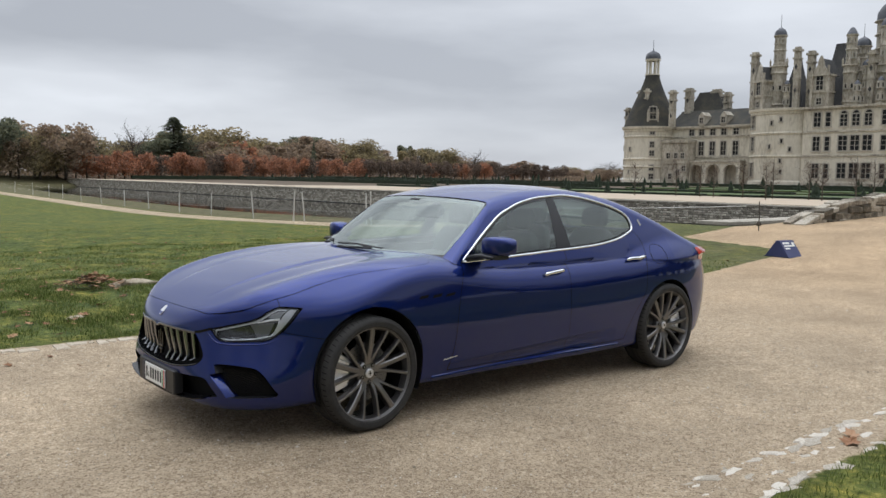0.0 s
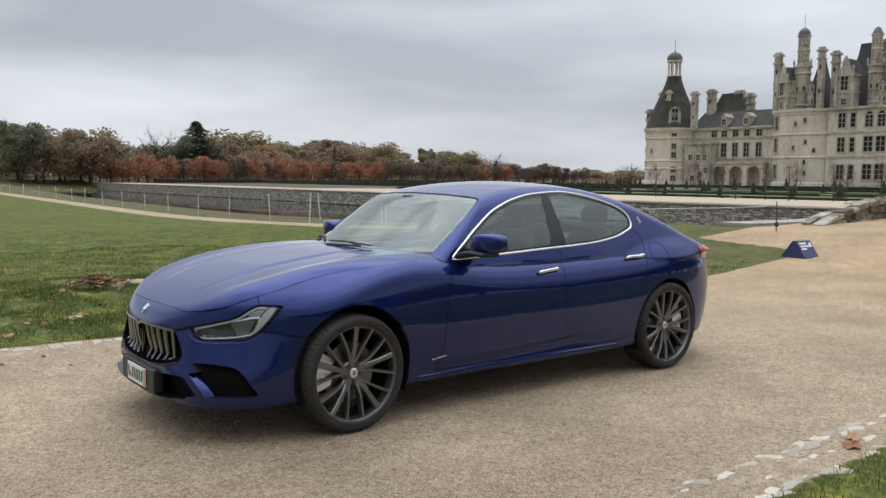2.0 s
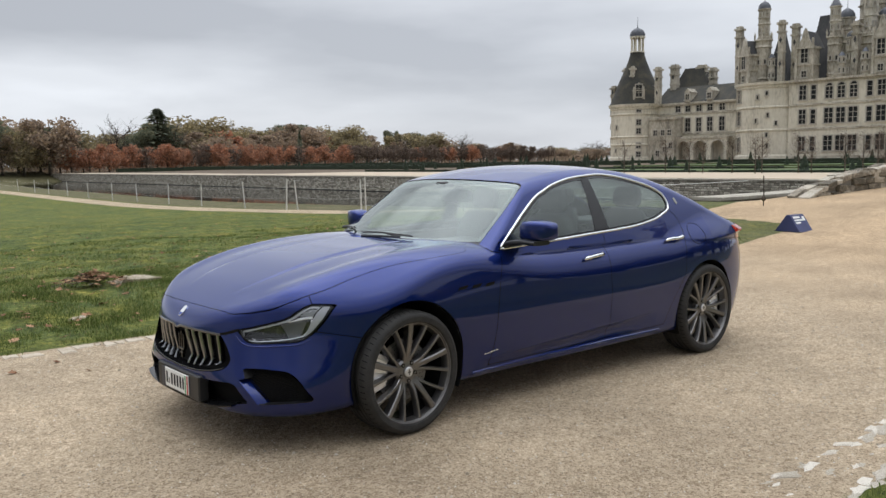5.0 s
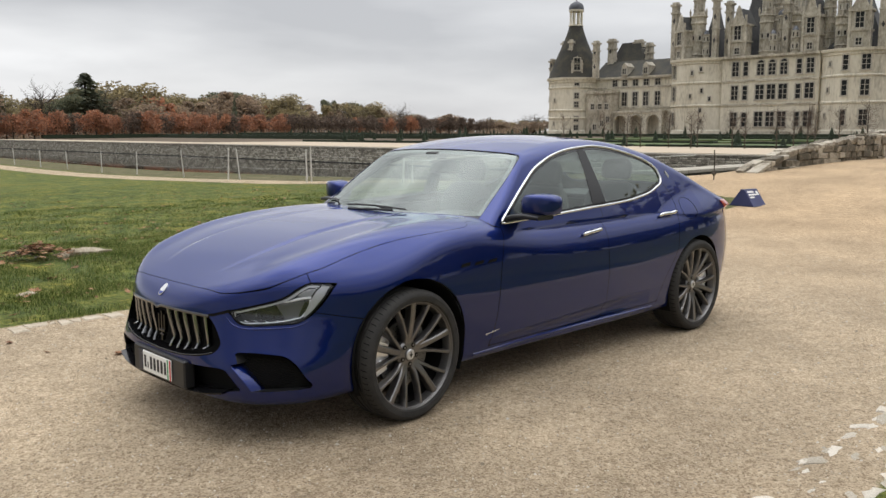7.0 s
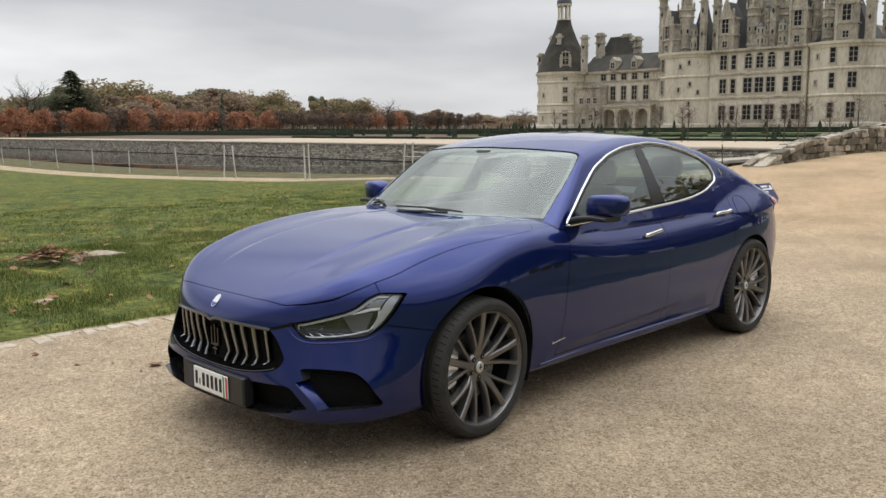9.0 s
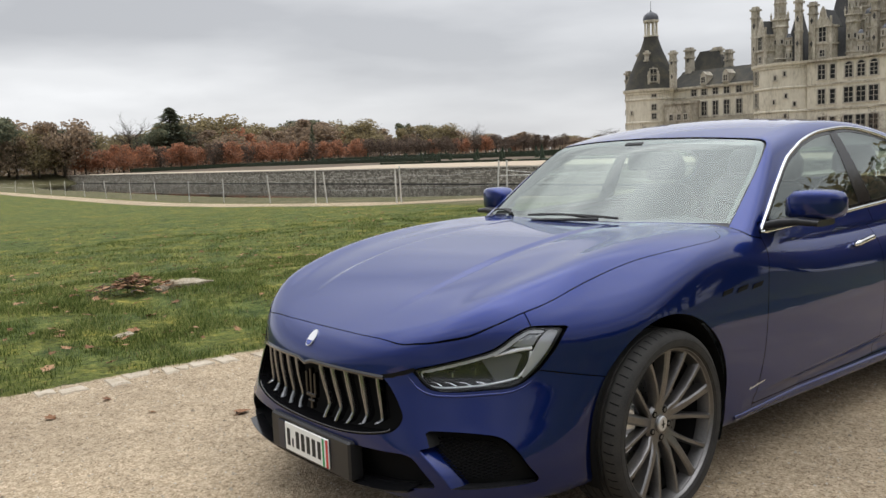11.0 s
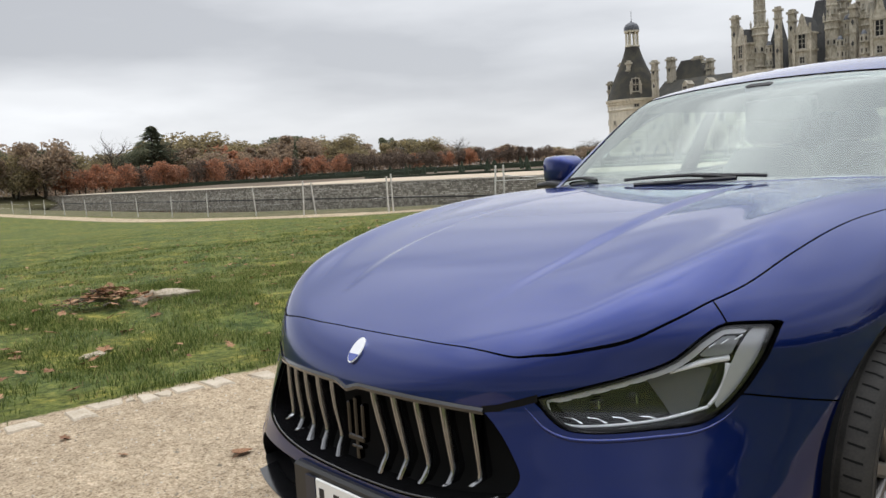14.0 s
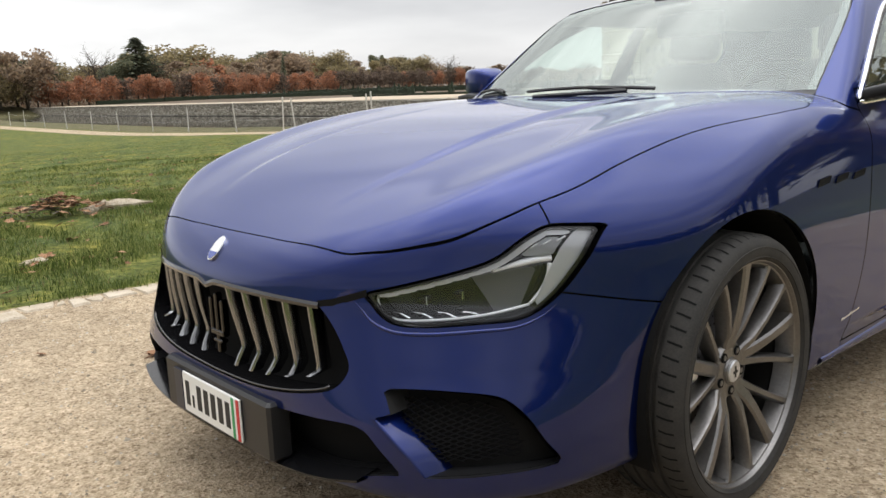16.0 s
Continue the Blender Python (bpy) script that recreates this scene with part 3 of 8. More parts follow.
def turret(x, y, r, z0, z1, dome=True, seg=10, finial=3.0):
    g = Geo()
    prof = [(r * 1.12, z0), (r * 1.12, z0 + 0.6), (r, z0 + 0.8)]
    n = max(2, int((z1 - z0) / 3.4))
    for k in range(1, n):
        z = z0 + (z1 - z0) * k / n
        prof += [(r, z - 0.3), (r * 1.13, z - 0.15), (r * 1.13, z + 0.15), (r, z + 0.3)]
    prof += [(r, z1 - 0.5), (r * 1.18, z1 - 0.3), (r * 1.18, z1), (r * 0.6, z1 + 0.02)]
    g.lathe(prof, x, y, seg)
    stone("turret_wall", g, LIMESTONE_WORN)
    c = Geo()
    if dome:
        c.lathe([(r * 1.08, z1), (r * 1.02, z1 + r * 0.5), (r * 0.75, z1 + r * 0.95), (r * 0.35, z1 + r * 1.25), (r * 0.1, z1 + r * 1.35), (0.07, z1 + r * 1.5), (0.05, z1 + r * 1.4 + finial), (0.0, z1 + r * 1.4 + finial)], x, y, 14)
    else:
        c.lathe([(r * 1.1, z1), (r * 0.5, z1 + r * 1.2), (0.0, z1 + r * 1.5)], x, y, 12)
    stone("turret_cap", c, LEAD, smooth=True, angle=40)
    for k in range(n):
        zz = z0 + (z1 - z0) * (k + 0.45) / n
        for deg in (-10, 50):
            tower_window(SLIT, x, y, r * 0.93, deg, zz)


def dormer(x, y, w, z0, z1, deep=4.0, rz=0.0):
    """A tall gabled stone dormer with two stacked windows, facing -x."""
    m = Matrix.Translation((x, y, 0)) @ Matrix.Rotation(rz, 4, "Z")
    h = z1 - z0
    g = Geo()
    g.box(0, deep, -w / 2, w / 2, z0, z0 + h * 0.62, m)
    for s in (-1, 1):
        g.box(-0.3, 0.5, s * w / 2 - 0.35, s * w / 2 + 0.35, z0, z0 + h * 0.66, m)
        g.box(-0.2, 0.4, s * w / 2 - 0.2, s * w / 2 + 0.2, z0 + h * 0.66, z0 + h * 0.8, m)
    g.box(-0.35, deep, -w / 2 - 0.4, w / 2 + 0.4, z0 + h * 0.28, z0 + h * 0.31, m)
    g.box(-0.4, deep, -w / 2 - 0.45, w / 2 + 0.45, z0 + h * 0.6, z0 + h * 0.64, m)
    g.prism([(-w / 2, z0 + h * 0.64), (w / 2, z0 + h * 0.64), (w * 0.22, z0 + h * 0.8), (w * 0.13, z0 + h * 0.93), (0, z0 + h), (-w * 0.13, z0 + h * 0.93), (-w * 0.22, z0 + h * 0.8)], 0, 0.6, "x", m)
    stone("dormer_wall", g, LIMESTONE_WORN)
    r = Geo()
    r.prism([(-w / 2, z0 + h * 0.62), (w / 2, z0 + h * 0.62), (0, z0 + h * 0.95)], 0.6, deep + 3, "x", m)
    stone("dormer_roof", r, SLATE)
    p1, p2 = m @ Vector((0.0, 0, 0)), m @ Vector((0.0, 0, 0))
    window(SMALL, p1.x, p1.y, z0 + h * 0.05, rz)
    window(CROSS, p2.x, p2.y, z0 + h * 0.33, rz)


def hip_roof(x0, x1, y0, y1, z0, z1, inset_x, inset_y, curve=0.0, mat=SLATE):
    g = Geo()
    n = 8
    rings = []
    for k in range(n + 1):
        s = k / n
        f = s + curve * s * (1 - s)
        rings.append([(x0 + inset_x * f, y0 + inset_y * f, z0 + (z1 - z0) * s), (x1 - inset_x * f, y0 + inset_y * f, z0 + (z1 - z0) * s),
                      (x1 - inset_x * f, y1 - inset_y * f, z0 + (z1 - z0) * s), (x0 + inset_x * f, y1 - inset_y * f, z0 + (z1 - z0) * s)])
    vs = [p for r in rings for p in r]
    fs = [(k * 4 + i, k * 4 + (i + 1) % 4, k * 4 + 4 + (i + 1) % 4, k * 4 + 4 + i) for k in range(n) for i in range(4)]
    g.add(vs, fs + [tuple(range(n * 4, n * 4 + 4))])
    return stone("roof", g, mat)


def long_wall(y0, y1, eave, courses, x=FX, deep=12.0):
    g = Geo()
    g.box(x, x + deep, y0, y1, 0, eave - 1.0)
    for c in courses:
        stone("string_course", Geo().box(x - 0.3, x + 0.2, y0, y1, c - 0.2, c + 0.25), LIMESTONE_WORN)
    stone("plinth", Geo().box(x - 0.35, x, y0, y1, 0, 1.6), LIMESTONE_WORN)
    stone("cornice", Geo().prism([(x - 0.3, eave - 1.0), (x + deep, eave - 1.0), (x + deep, eave), (x - 0.8, eave), (x - 0.8, eave - 0.6), (x - 0.3, eave - 0.6)], y0, y1, "y"), LIMESTONE_WORN)
    return stone("wing_wall", g, LIMESTONE)


# keep: two round towers and the curtain between them
ROOF_L = 22.2
round_tower(FX + 9.5, 121.0, 10.4, 0.2, ROOF_L, [8.9, 15.3])
round_tower(FX + 9.5, 77.8, 10.4, 0.2, ROOF_L, [8.9, 15.5])
long_wall(86.0, 113.0, ROOF_L, [8.9, 15.4], FX + 2.0, 30)
for cy, degs in ((121.0, ((-38, CROSS), (-58, TALL))), (77.8, ((22, CROSS), (-4, TALL)))):
    for deg, kind in degs:
        for z in (3.2, 10.6, 16.9):
            tower_window(kind, FX + 9.5, cy, 10.4, deg, z)
for deg, z in ((18, 4.0), (18, 12.5), (16, 18.5), (0, 11.0), (2, 17.5), (17, 7.0), (30, 10.2)):
    tower_window(SLIT, FX + 9.5, 121.0, 10.4, deg, z)
for deg, z in ((-28, 18.0), (-30, 11.5), (-34, 5.0)):
    tower_window(SLIT, FX + 9.5, 77.8, 10.4, deg, z)
for y, up in ((109.0, CROSS), (106.0, TALL), (101.8, ARCHED), (98.6, ARCHED), (95.4, ARCHED), (91.3, TALL), (88.4, CROSS)):
    window(up, FX + 2.0, y, 16.8)
for y, kind in ((109.0, CROSS), (106.0, TALL), (101.8, WIDE), (98.6, WIDE), (95.4, WIDE), (91.3, TALL), (88.4, WIDE)):
    window(kind, FX + 2.0, y, 10.3)
    window(kind, FX + 2.0, y, 3.0)

# roofscape of the keep
def stair_turret(x, y, r, z0, z1, body, finial=3.0, dome=True):
    """A slim turret that rises out of a wider corbelled drum."""
    prof = [(r * 1.3, z0), (r * 1.3, z0 + 1.2), (r * 1.45, z0 + 1.5), (r * 1.3, z0 + 1.9), (r * 1.3, body - 2.6), (r * 1.5, body - 2.2), (r * 1.36, body - 1.7), (r * 1.36, body - 0.6), (r * 1.6, body - 0.3), (r * 1.55, body), (r, body + 0.05)]
    stone("turret_drum", Geo().lathe(prof, x, y, 14), LIMESTONE_WORN)
    for k in range(5):
        a = math.tau * k / 5 + 0.9
        stone("pinnacle", Geo().lathe([(0.22, body - 0.3), (0.26, body + 1.0), (0.34, body + 1.15), (0.16, body + 1.5), (0.0, body + 2.3)], x + r * 1.5 * math.cos(a), y + r * 1.5 * math.sin(a), 6), LIMESTONE_WORN)
    turret(x, y, r, body, z1, dome, finial=finial)
    for deg in (-8, 40):
        tower_window(SLIT, x, y, r * 1.28, deg, z0 + (body - z0) * 0.45)


hip_roof(FX + 8, FX + 24, 104.6, 115.6, 22, 40.6, 7.0, 4.3, 0.6)
hip_roof(FX + 7, FX + 16, 116.0, 124.5, 22, 39.0, 4.2, 3.8, 0.55)
hip_roof(FX + 5, FX + 18, 70.8, 86.5, 22, 37.0, 5.8, 7.0, 0.6)
hip_roof(FX + 8, FX + 18, 91.8, 98.6, 22, 29.5, 4.5, 2.6, 0.4)
hip_roof(FX + 12, FX + 34, 86, 99, 22, 33.0, 9, 5.5, 0.4)
stone("terrace_storey", Geo().box(FX + 13, FX + 38, 74, 124, 22, 27.0), LIMESTONE_WORN)
dormer(FX + 1.0, 126.2, 4.4, 22.2, 35.0, rz=radians(-28))
dormer(FX + 2.6, 109.2, 4.4, 22.2, 36.0)
dormer(FX + 2.6, 89.2, 3.9, 22.2, 37.0)
dormer(FX + 0.2, 76.2, 4.6, 22.2, 37.0, rz=radians(8))
chimney(FX + 4, 129.4, 1.7, 22, 39.0)
chimney(FX + 3, 116.0, 1.5, 22, 39.0)
chimney(FX + 6, 113.5, 1.7, 22, 38.0)
chimney(FX + 6, 97.0, 1.6, 22, 36.5)
chimney(FX + 3.5, 71.5, 2.0, 22, 41.0)
chimney(FX + 8, 69.0, 1.8, 22, 32.0)
chimney(FX + 16, 86.0, 2.6, 22, 41.0)
stair_turret(FX + 4.5, 122.2, 1.6, 22, 43.0, 34.5, 3.6)
stair_turret(FX + 8, 103.6, 1.35, 22, 41.5, 33.5, 1.0, False)
turret(FX + 14, 103.2, 1.9, 22, 39.0, finial=3.6)
stair_turret(FX + 10, 95.2, 1.7, 22, 43.0, 33.0)
turret(FX + 12, 92.4, 1.5, 22, 38.0)
turret(FX + 9, 99.6, 1.2, 22, 33.0)
turret(FX + 8, 86.6, 1.5, 22, 37.5)
stair_turret(FX + 6, 82.4, 1.3, 22, 38.0, 31.0)
turret(FX + 20, 98.0, 4.2, 27, 46.0, finial=6.0)
turret(FX + 3, 118.8, 0.8, 22, 29.0, False)
turret(FX + 2.5, 99.0, 0.8, 22, 27.5, False)
turret(FX + 2.5, 93.0, 0.8, 22, 28.0, False)

# west wing, with an arcade below
WING_EAVE = 18.6
long_wall(129.0, 160.0, WING_EAVE, [8.9, 15.2], FX + 6.0, 14)
hip_roof(FX + 5.4, FX + 22, 128, 160, WING_EAVE, 24.0, 7.5, 0.2, 0.1, MOSSY_SLATE)
for y in (151.2, 147.6, 143.7, 139.9, 135.8):
    window(WING_TALL, FX + 6.0, y, 9.6)
    window(WING_LOW, FX + 6.0, y, 15.7)
AX = FX + 3.0
bays = [(150.0, 147.1, 144.2), (144.2, 141.4, 138.5), (138.5, 135.4, 132.3)]
for y1, yc, y0 in bays:
    g = Geo()
    curve = [(yc + 2.15 * math.cos(math.pi * k / 14), 4.45 + 2.15 * math.sin(math.pi * k / 14)) for k in range(15)]
    g.prism([(y0, 0), (yc - 2.15, 0), (yc - 2.15, 7.3), (y0, 7.3)], AX, AX + 1.0, "x").prism([(yc + 2.15, 0), (y1, 0), (y1, 7.3), (yc + 2.15, 7.3)], AX, AX + 1.0, "x")
    for (ya, za), (yb, zb) in zip(curve, curve[1:]):
        g.prism([(yb, zb), (ya, za), (ya, 7.3), (yb, 7.3)], AX, AX + 1.0, "x")
    stone("arcade_bay", g, LIMESTONE)
    rim = Geo()
    for k in range(14):
        a, b = math.pi * k / 14, math.pi * (k + 1) / 14
        rim.prism([(yc + 2.15 * math.cos(a), 4.45 + 2.15 * math.sin(a)), (yc + 2.5 * math.cos(a), 4.45 + 2.5 * math.sin(a)), (yc + 2.5 * math.cos(b), 4.45 + 2.5 * math.sin(b)), (yc + 2.15 * math.cos(b), 4.45 + 2.15 * math.sin(b))], AX - 0.14, AX - 0.004, "x")
    stone("arcade_arch", rim, LIMESTONE_WORN)
stone("arcade_cornice", Geo().box(AX - 0.4, FX + 6.0, 132.2, 150.1, 7.3, 7.9), LIMESTONE_WORN)
for y in (147.4, 139.8):
    g = Geo().box(FX + 5.2, FX + 9, y - 0.9, y + 0.9, 18.4, 21.6).prism([(y - 1.1, 21.6), (y + 1.1, 21.6), (y, 22.8)], FX + 5.2, FX + 9, "x")
    stone("dormer_wall", g, LIMESTONE_WORN)
    window(SMALL, FX + 5.2, y, 19.4)
# the pavilion behind with its tall stacks
hip_roof(FX + 14, FX + 25, 144.5, 163.6, 20, 30.4, 4.6, 6.2, 0.35, MOSSY_SLATE)
chimney(FX + 13, 157.4, 2.1, 19, 31.4)
chimney(FX + 18, 146.6, 1.9, 20, 29.8)
chimney(FX + 19.5, 151.6, 3.2, 27, 31.2, 1.4)
# stair block between wing and corner tower
g = Geo().box(FX + 1.5, FX + 8, 149.5, 159, 0, 13.8).box(FX + 1.1, FX + 8, 149.2, 159, 13.4, 14.3).box(FX + 1.2, FX + 8, 149.3, 159, 6.9, 7.3)
stone("stair_block", g, LIMESTONE_WORN)
for y in (151.2, 153.6, 156.4):
    window(SMALL, FX + 1.5, y, 8.6)
for y, z in ((150.6, 4.6), (152.8, 3.4), (155.5, 2.2)):
    window(SMALL, FX + 1.5, y, z)

# corner tower with its bell-shaped roof and open lantern
TX, TY, TR = FX + 6.0, 167.0, 8.3
round_tower(TX, TY, TR, 0.2, 18.8, [5.9, 8.4, 15.6])
spire = Geo().lathe([(TR + 0.5, 18.8), (8.0, 20.3), (7.0, 23.3), (5.7, 26.5), (4.2, 29.8), (3.1, 32.5), (2.35, 34.8), (2.2, 36.0)], TX, TY, 28)
stone("bell_roof", spire, MOSSY_SLATE, smooth=True, angle=30)
lan = Geo()
for k in range(8):
    a = math.tau * (k + 0.5) / 8
    lan.lathe([(0.32, 36.0), (0.26, 36.4), (0.26, 40.0), (0.34, 40.3)], TX + 1.9 * math.cos(a), TY + 1.9 * math.sin(a), 8)
lan.lathe([(2.4, 35.6), (2.4, 36.0), (0.1, 36.02)], TX, TY, 16)
lan.lathe([(1.5, 40.2), (2.4, 40.2), (2.5, 40.8), (0.1, 40.9)], TX, TY, 16)
stone("lantern", lan, LIMESTONE)
cap = Geo().lathe([(2.45, 40.8), (2.4, 41.8), (1.9, 42.7), (1.0, 43.3), (0.25, 43.6), (0.08, 44.2), (0.06, 47.0), (0, 47.0)], TX, TY, 16)
stone("lantern_dome", cap, LEAD, smooth=True, angle=40)
dormer(TX - 5.7, TY - 5.0, 3.0, 18.8, 25.6, 3.0, radians(41))
chimney(FX + 3.0, 156.6, 1.6, 18.5, 30.0)
chimney(FX + 1.6, 165.4, 1.1, 19, 31.0)
chimney(FX + 4.0, 170.2, 1.0, 19, 31.0)
chimney(FX + 4.6, 175.2, 1.5, 18.6, 25.6)
for z in (2.0, 4.8, 9.4, 12.2, 16.2):
    tower_window(SMALL, TX, TY, TR, 41, z)
for deg, z in ((-14, 3.6), (-12, 11.0), (-60, 3), (-60, 7), (-60, 11.5), (-60, 16)):
    tower_window(SLIT, TX, TY, TR, deg, z)

# the wing beyond the keep
long_wall(20.0, 70.0, 18.6, [8.9, 14.4], FX + 8.0, 14)
hip_roof(FX + 7.4, FX + 24, 19, 70, 18.6, 25.5, 7.5, 0.4, 0.1)
for k in range(9):
    y = 64.0 - k * 4.6
    window(WING_WINDOW, FX + 8.0, y, 14.8)
    window(CROSS, FX + 8.0, y, 9.8)


# ---- trees and garden planting ----
def leaf_material(name, tones):
    m = material(name, tones, 0.9, 0.15, 1.5, 0.0, island=True, spec=0.2)
    n, l = m.node_tree.nodes, m.node_tree.links
    thin, both = n.new("ShaderNodeBsdfTranslucent"), n.new("ShaderNodeMixShader")
    both.inputs["Fac"].default_value = 0.42
    l.new(n["Principled BSDF"].inputs["Base Color"].links[0].from_socket, thin.inputs["Color"])
    l.new(n["Principled BSDF"].outputs[0], both.inputs[1])
    l.new(thin.outputs[0], both.inputs[2])
    l.new(both.outputs[0], n["Material Output"].inputs["Surface"])
    return m


LEAF_RUST = leaf_material("rust_leaves", [(0.31, 0.185, 0.13), (0.43, 0.225, 0.14), (0.56, 0.265, 0.145)])
LEAF_BROWN = leaf_material("brown_leaves", [(0.25, 0.195, 0.15), (0.34, 0.255, 0.18), (0.43, 0.32, 0.21)])
LEAF_OCHRE = leaf_material("ochre_leaves", [(0.21, 0.18, 0.12), (0.30, 0.25, 0.145), (0.40, 0.325, 0.17)])
LEAF_GREEN = leaf_material("dull_green_leaves", [(0.135, 0.148, 0.105), (0.19, 0.20, 0.13), (0.25, 0.25, 0.155)])
LEAF_FIR = leaf_material("fir_needles", [(0.12, 0.135, 0.10), (0.17, 0.185, 0.125), (0.22, 0.225, 0.14)])
LEAF_TWIG = leaf_material("bare_twigs", [(0.11, 0.085, 0.068), (0.17, 0.127, 0.098), (0.24, 0.18, 0.14)])


def crown_geo(rng, h, wide, base, n, size, tall=1.0):
    """A crown of many small leaf clumps round several boughs, uneven and with gaps."""
    g = Geo()
    lobes = []
    for _ in range(15):
        a, s = rng.uniform(0, math.tau), rng.uniform(0, 1)
        lobes.append((Vector((math.cos(a) * wide * 0.55 * rng.random() ** 0.6, math.sin(a) * wide * 0.55 * rng.random() ** 0.6, base + (h - base) * (0.15 + 0.72 * s))), wide * rng.uniform(0.2, 0.42) * (1.15 - 0.6 * s)))
    for _ in range(n):
        c, r = rng.choice(lobes)
        d = Vector((rng.gauss(0, 1), rng.gauss(0, 1), rng.gauss(0, 1) * tall)).normalized() * r * rng.uniform(0.35, 1.15)
        p = c + d
        if p.z > h:
            continue
        u = Vector((rng.gauss(0, 1), rng.gauss(0, 1), rng.gauss(0, 1))).normalized()
        v = u.orthogonal().normalized()
        w = u.cross(v)
        s = size * rng.uniform(0.5, 1.3)
        g.add([p + v * s, p + w * s * 0.7, p - v * s * 0.8 + u * s * 0.4, p - w * s * 0.6], [(0, 1, 2), (0, 2, 3)])
    return g


def trunk_geo(rng, h, r, limbs, wide, base):
    g = Geo()
    top = Vector((rng.uniform(-0.4, 0.4), rng.uniform(-0.4, 0.4), h * 0.9))
    g.tube([(0, 0, -0.3), (0, 0, h * 0.3), tuple(top * 0.62), tuple(top)], [r * 1.25, r, r * 0.6, r * 0.1], 7)
    for k in range(limbs):
        z = base + (h * 0.8 - base) * (k + 0.5) / limbs
        a = k * 2.4 + rng.uniform(-0.5, 0.5)
        L = wide * rng.uniform(0.5, 0.95) * (1.1 - 0.6 * k / limbs)
        s = Vector((top.x * z / h, top.y * z / h, z))
        m = s + Vector((math.cos(a) * L * 0.5, math.sin(a) * L * 0.5, L * 0.35))
        e = s + Vector((math.cos(a) * L, math.sin(a) * L, L * 0.85))
        g.tube([tuple(s), tuple(m), tuple(e)], [r * 0.42, r * 0.25, r * 0.05], 5)
    return g


def tree_kind(seed, h, wide, leaf, label, n=700, size=0.5, base=None, conifer=False, limbs=8, thick=1.0, bare=False):
    rng = random.Random(seed)
    base = h * 0.22 if base is None else base
    t = thing("tree", (0, 0, 0), label, "tree")
    trunk = trunk_geo(rng, h, (h * 0.018 + 0.06) * thick, limbs, wide * 0.55, base)
    trunk.ob("trunk", BARK, t, smooth=True)
    if bare:
        g = Geo()

        def bough(p, d, L, r_, level):
            pts = [p]
            for _ in range(3):
                d = (d + Vector((rng.gauss(0, 0.22), rng.gauss(0, 0.22), rng.gauss(0.04, 0.18)))).normalized()
                pts.append(pts[-1] + d * L / 3)
            g.tube([tuple(q) for q in pts], [r_, r_ * 0.8, r_ * 0.6, r_ * 0.35], 3 if level else 4, caps=False)
            if level < 3:
                for k in range(5 if level == 0 else 4):
                    s = pts[1 + k % 3]
                    side = Vector((rng.gauss(0, 1), rng.gauss(0, 1), rng.gauss(0.3, 0.6))).normalized()
                    bough(s, (d * 0.8 + side * 0.9).normalized(), L * rng.uniform(0.5, 0.7), r_ * 0.5, level + 1)

        for k in range(9):
            a = k * 2.4
            bough(Vector((0, 0, h * (0.22 + 0.055 * k))), Vector((math.cos(a), math.sin(a), 0.75 + 0.12 * k)).normalized(), wide * 0.42, h * 0.011 * thick, 0)
        g.ob("crown", BARK if thick == 1.0 else leaf, t)
        return t
    if conifer:
        g = Geo()
        for _ in range(n):
            s = rng.random() ** 0.8
            z = base + (h - base) * s
            rr = wide * 0.5 * (1 - s) ** 0.8 * rng.uniform(0.2, 1.25) * (1 + 0.25 * math.sin(s * 46)) + 0.2
            a = rng.uniform(0, math.tau)
            p = Vector((math.cos(a) * rr, math.sin(a) * rr, z - rr * 0.2))
            k = size * rng.uniform(0.6, 1.3)
            o, q = Vector((math.cos(a), math.sin(a), -0.45)), Vector((-math.sin(a), math.cos(a), 0))
            g.add([p + o * k, p + q * k * 0.5, p - o * k, p - q * k * 0.5 + Vector((0, 0, 0.2))], [(0, 1, 2), (0, 2, 3)])
    else:
        g = crown_geo(rng, h, wide, base, n, size)
    g.ob("crown", leaf, t)
    return t


KINDS = {
    "rust": [tree_kind(11 + k, 8.2, 6.4, LEAF_RUST, "young lime tree with rust-brown autumn leaves", 1700, 0.36, 1.3) for k in range(3)],
    "twig": [tree_kind(21 + k, 8.0, 5.6, LEAF_TWIG, "almost bare grey-brown young tree in a row", 1100, 0.32, 1.0) for k in range(2)],
    "ochre": [tree_kind(31 + k, 16, 11, LEAF_OCHRE, "tall woodland oak with ochre leaves", 4200, 0.42) for k in range(2)],
    "brown": [tree_kind(41 + k, 15, 11, LEAF_BROWN, "tall woodland tree with dull brown leaves", 4000, 0.42) for k in range(2)],
    "green": [tree_kind(51 + k, 16, 10, LEAF_GREEN, "dark green woodland tree", 4600, 0.42) for k in range(2)],
    "fir": [tree_kind(61, 20, 9, LEAF_FIR, "tall ragged dark conifer above the wood", 1500, 0.5, 2.0, True)],
    "bare": [tree_kind(71, 17, 13, LEAF_TWIG, "spreading oak almost bare of leaves", limbs=4, bare=True)],
}
tree_rng = random.Random(5)
used = set()


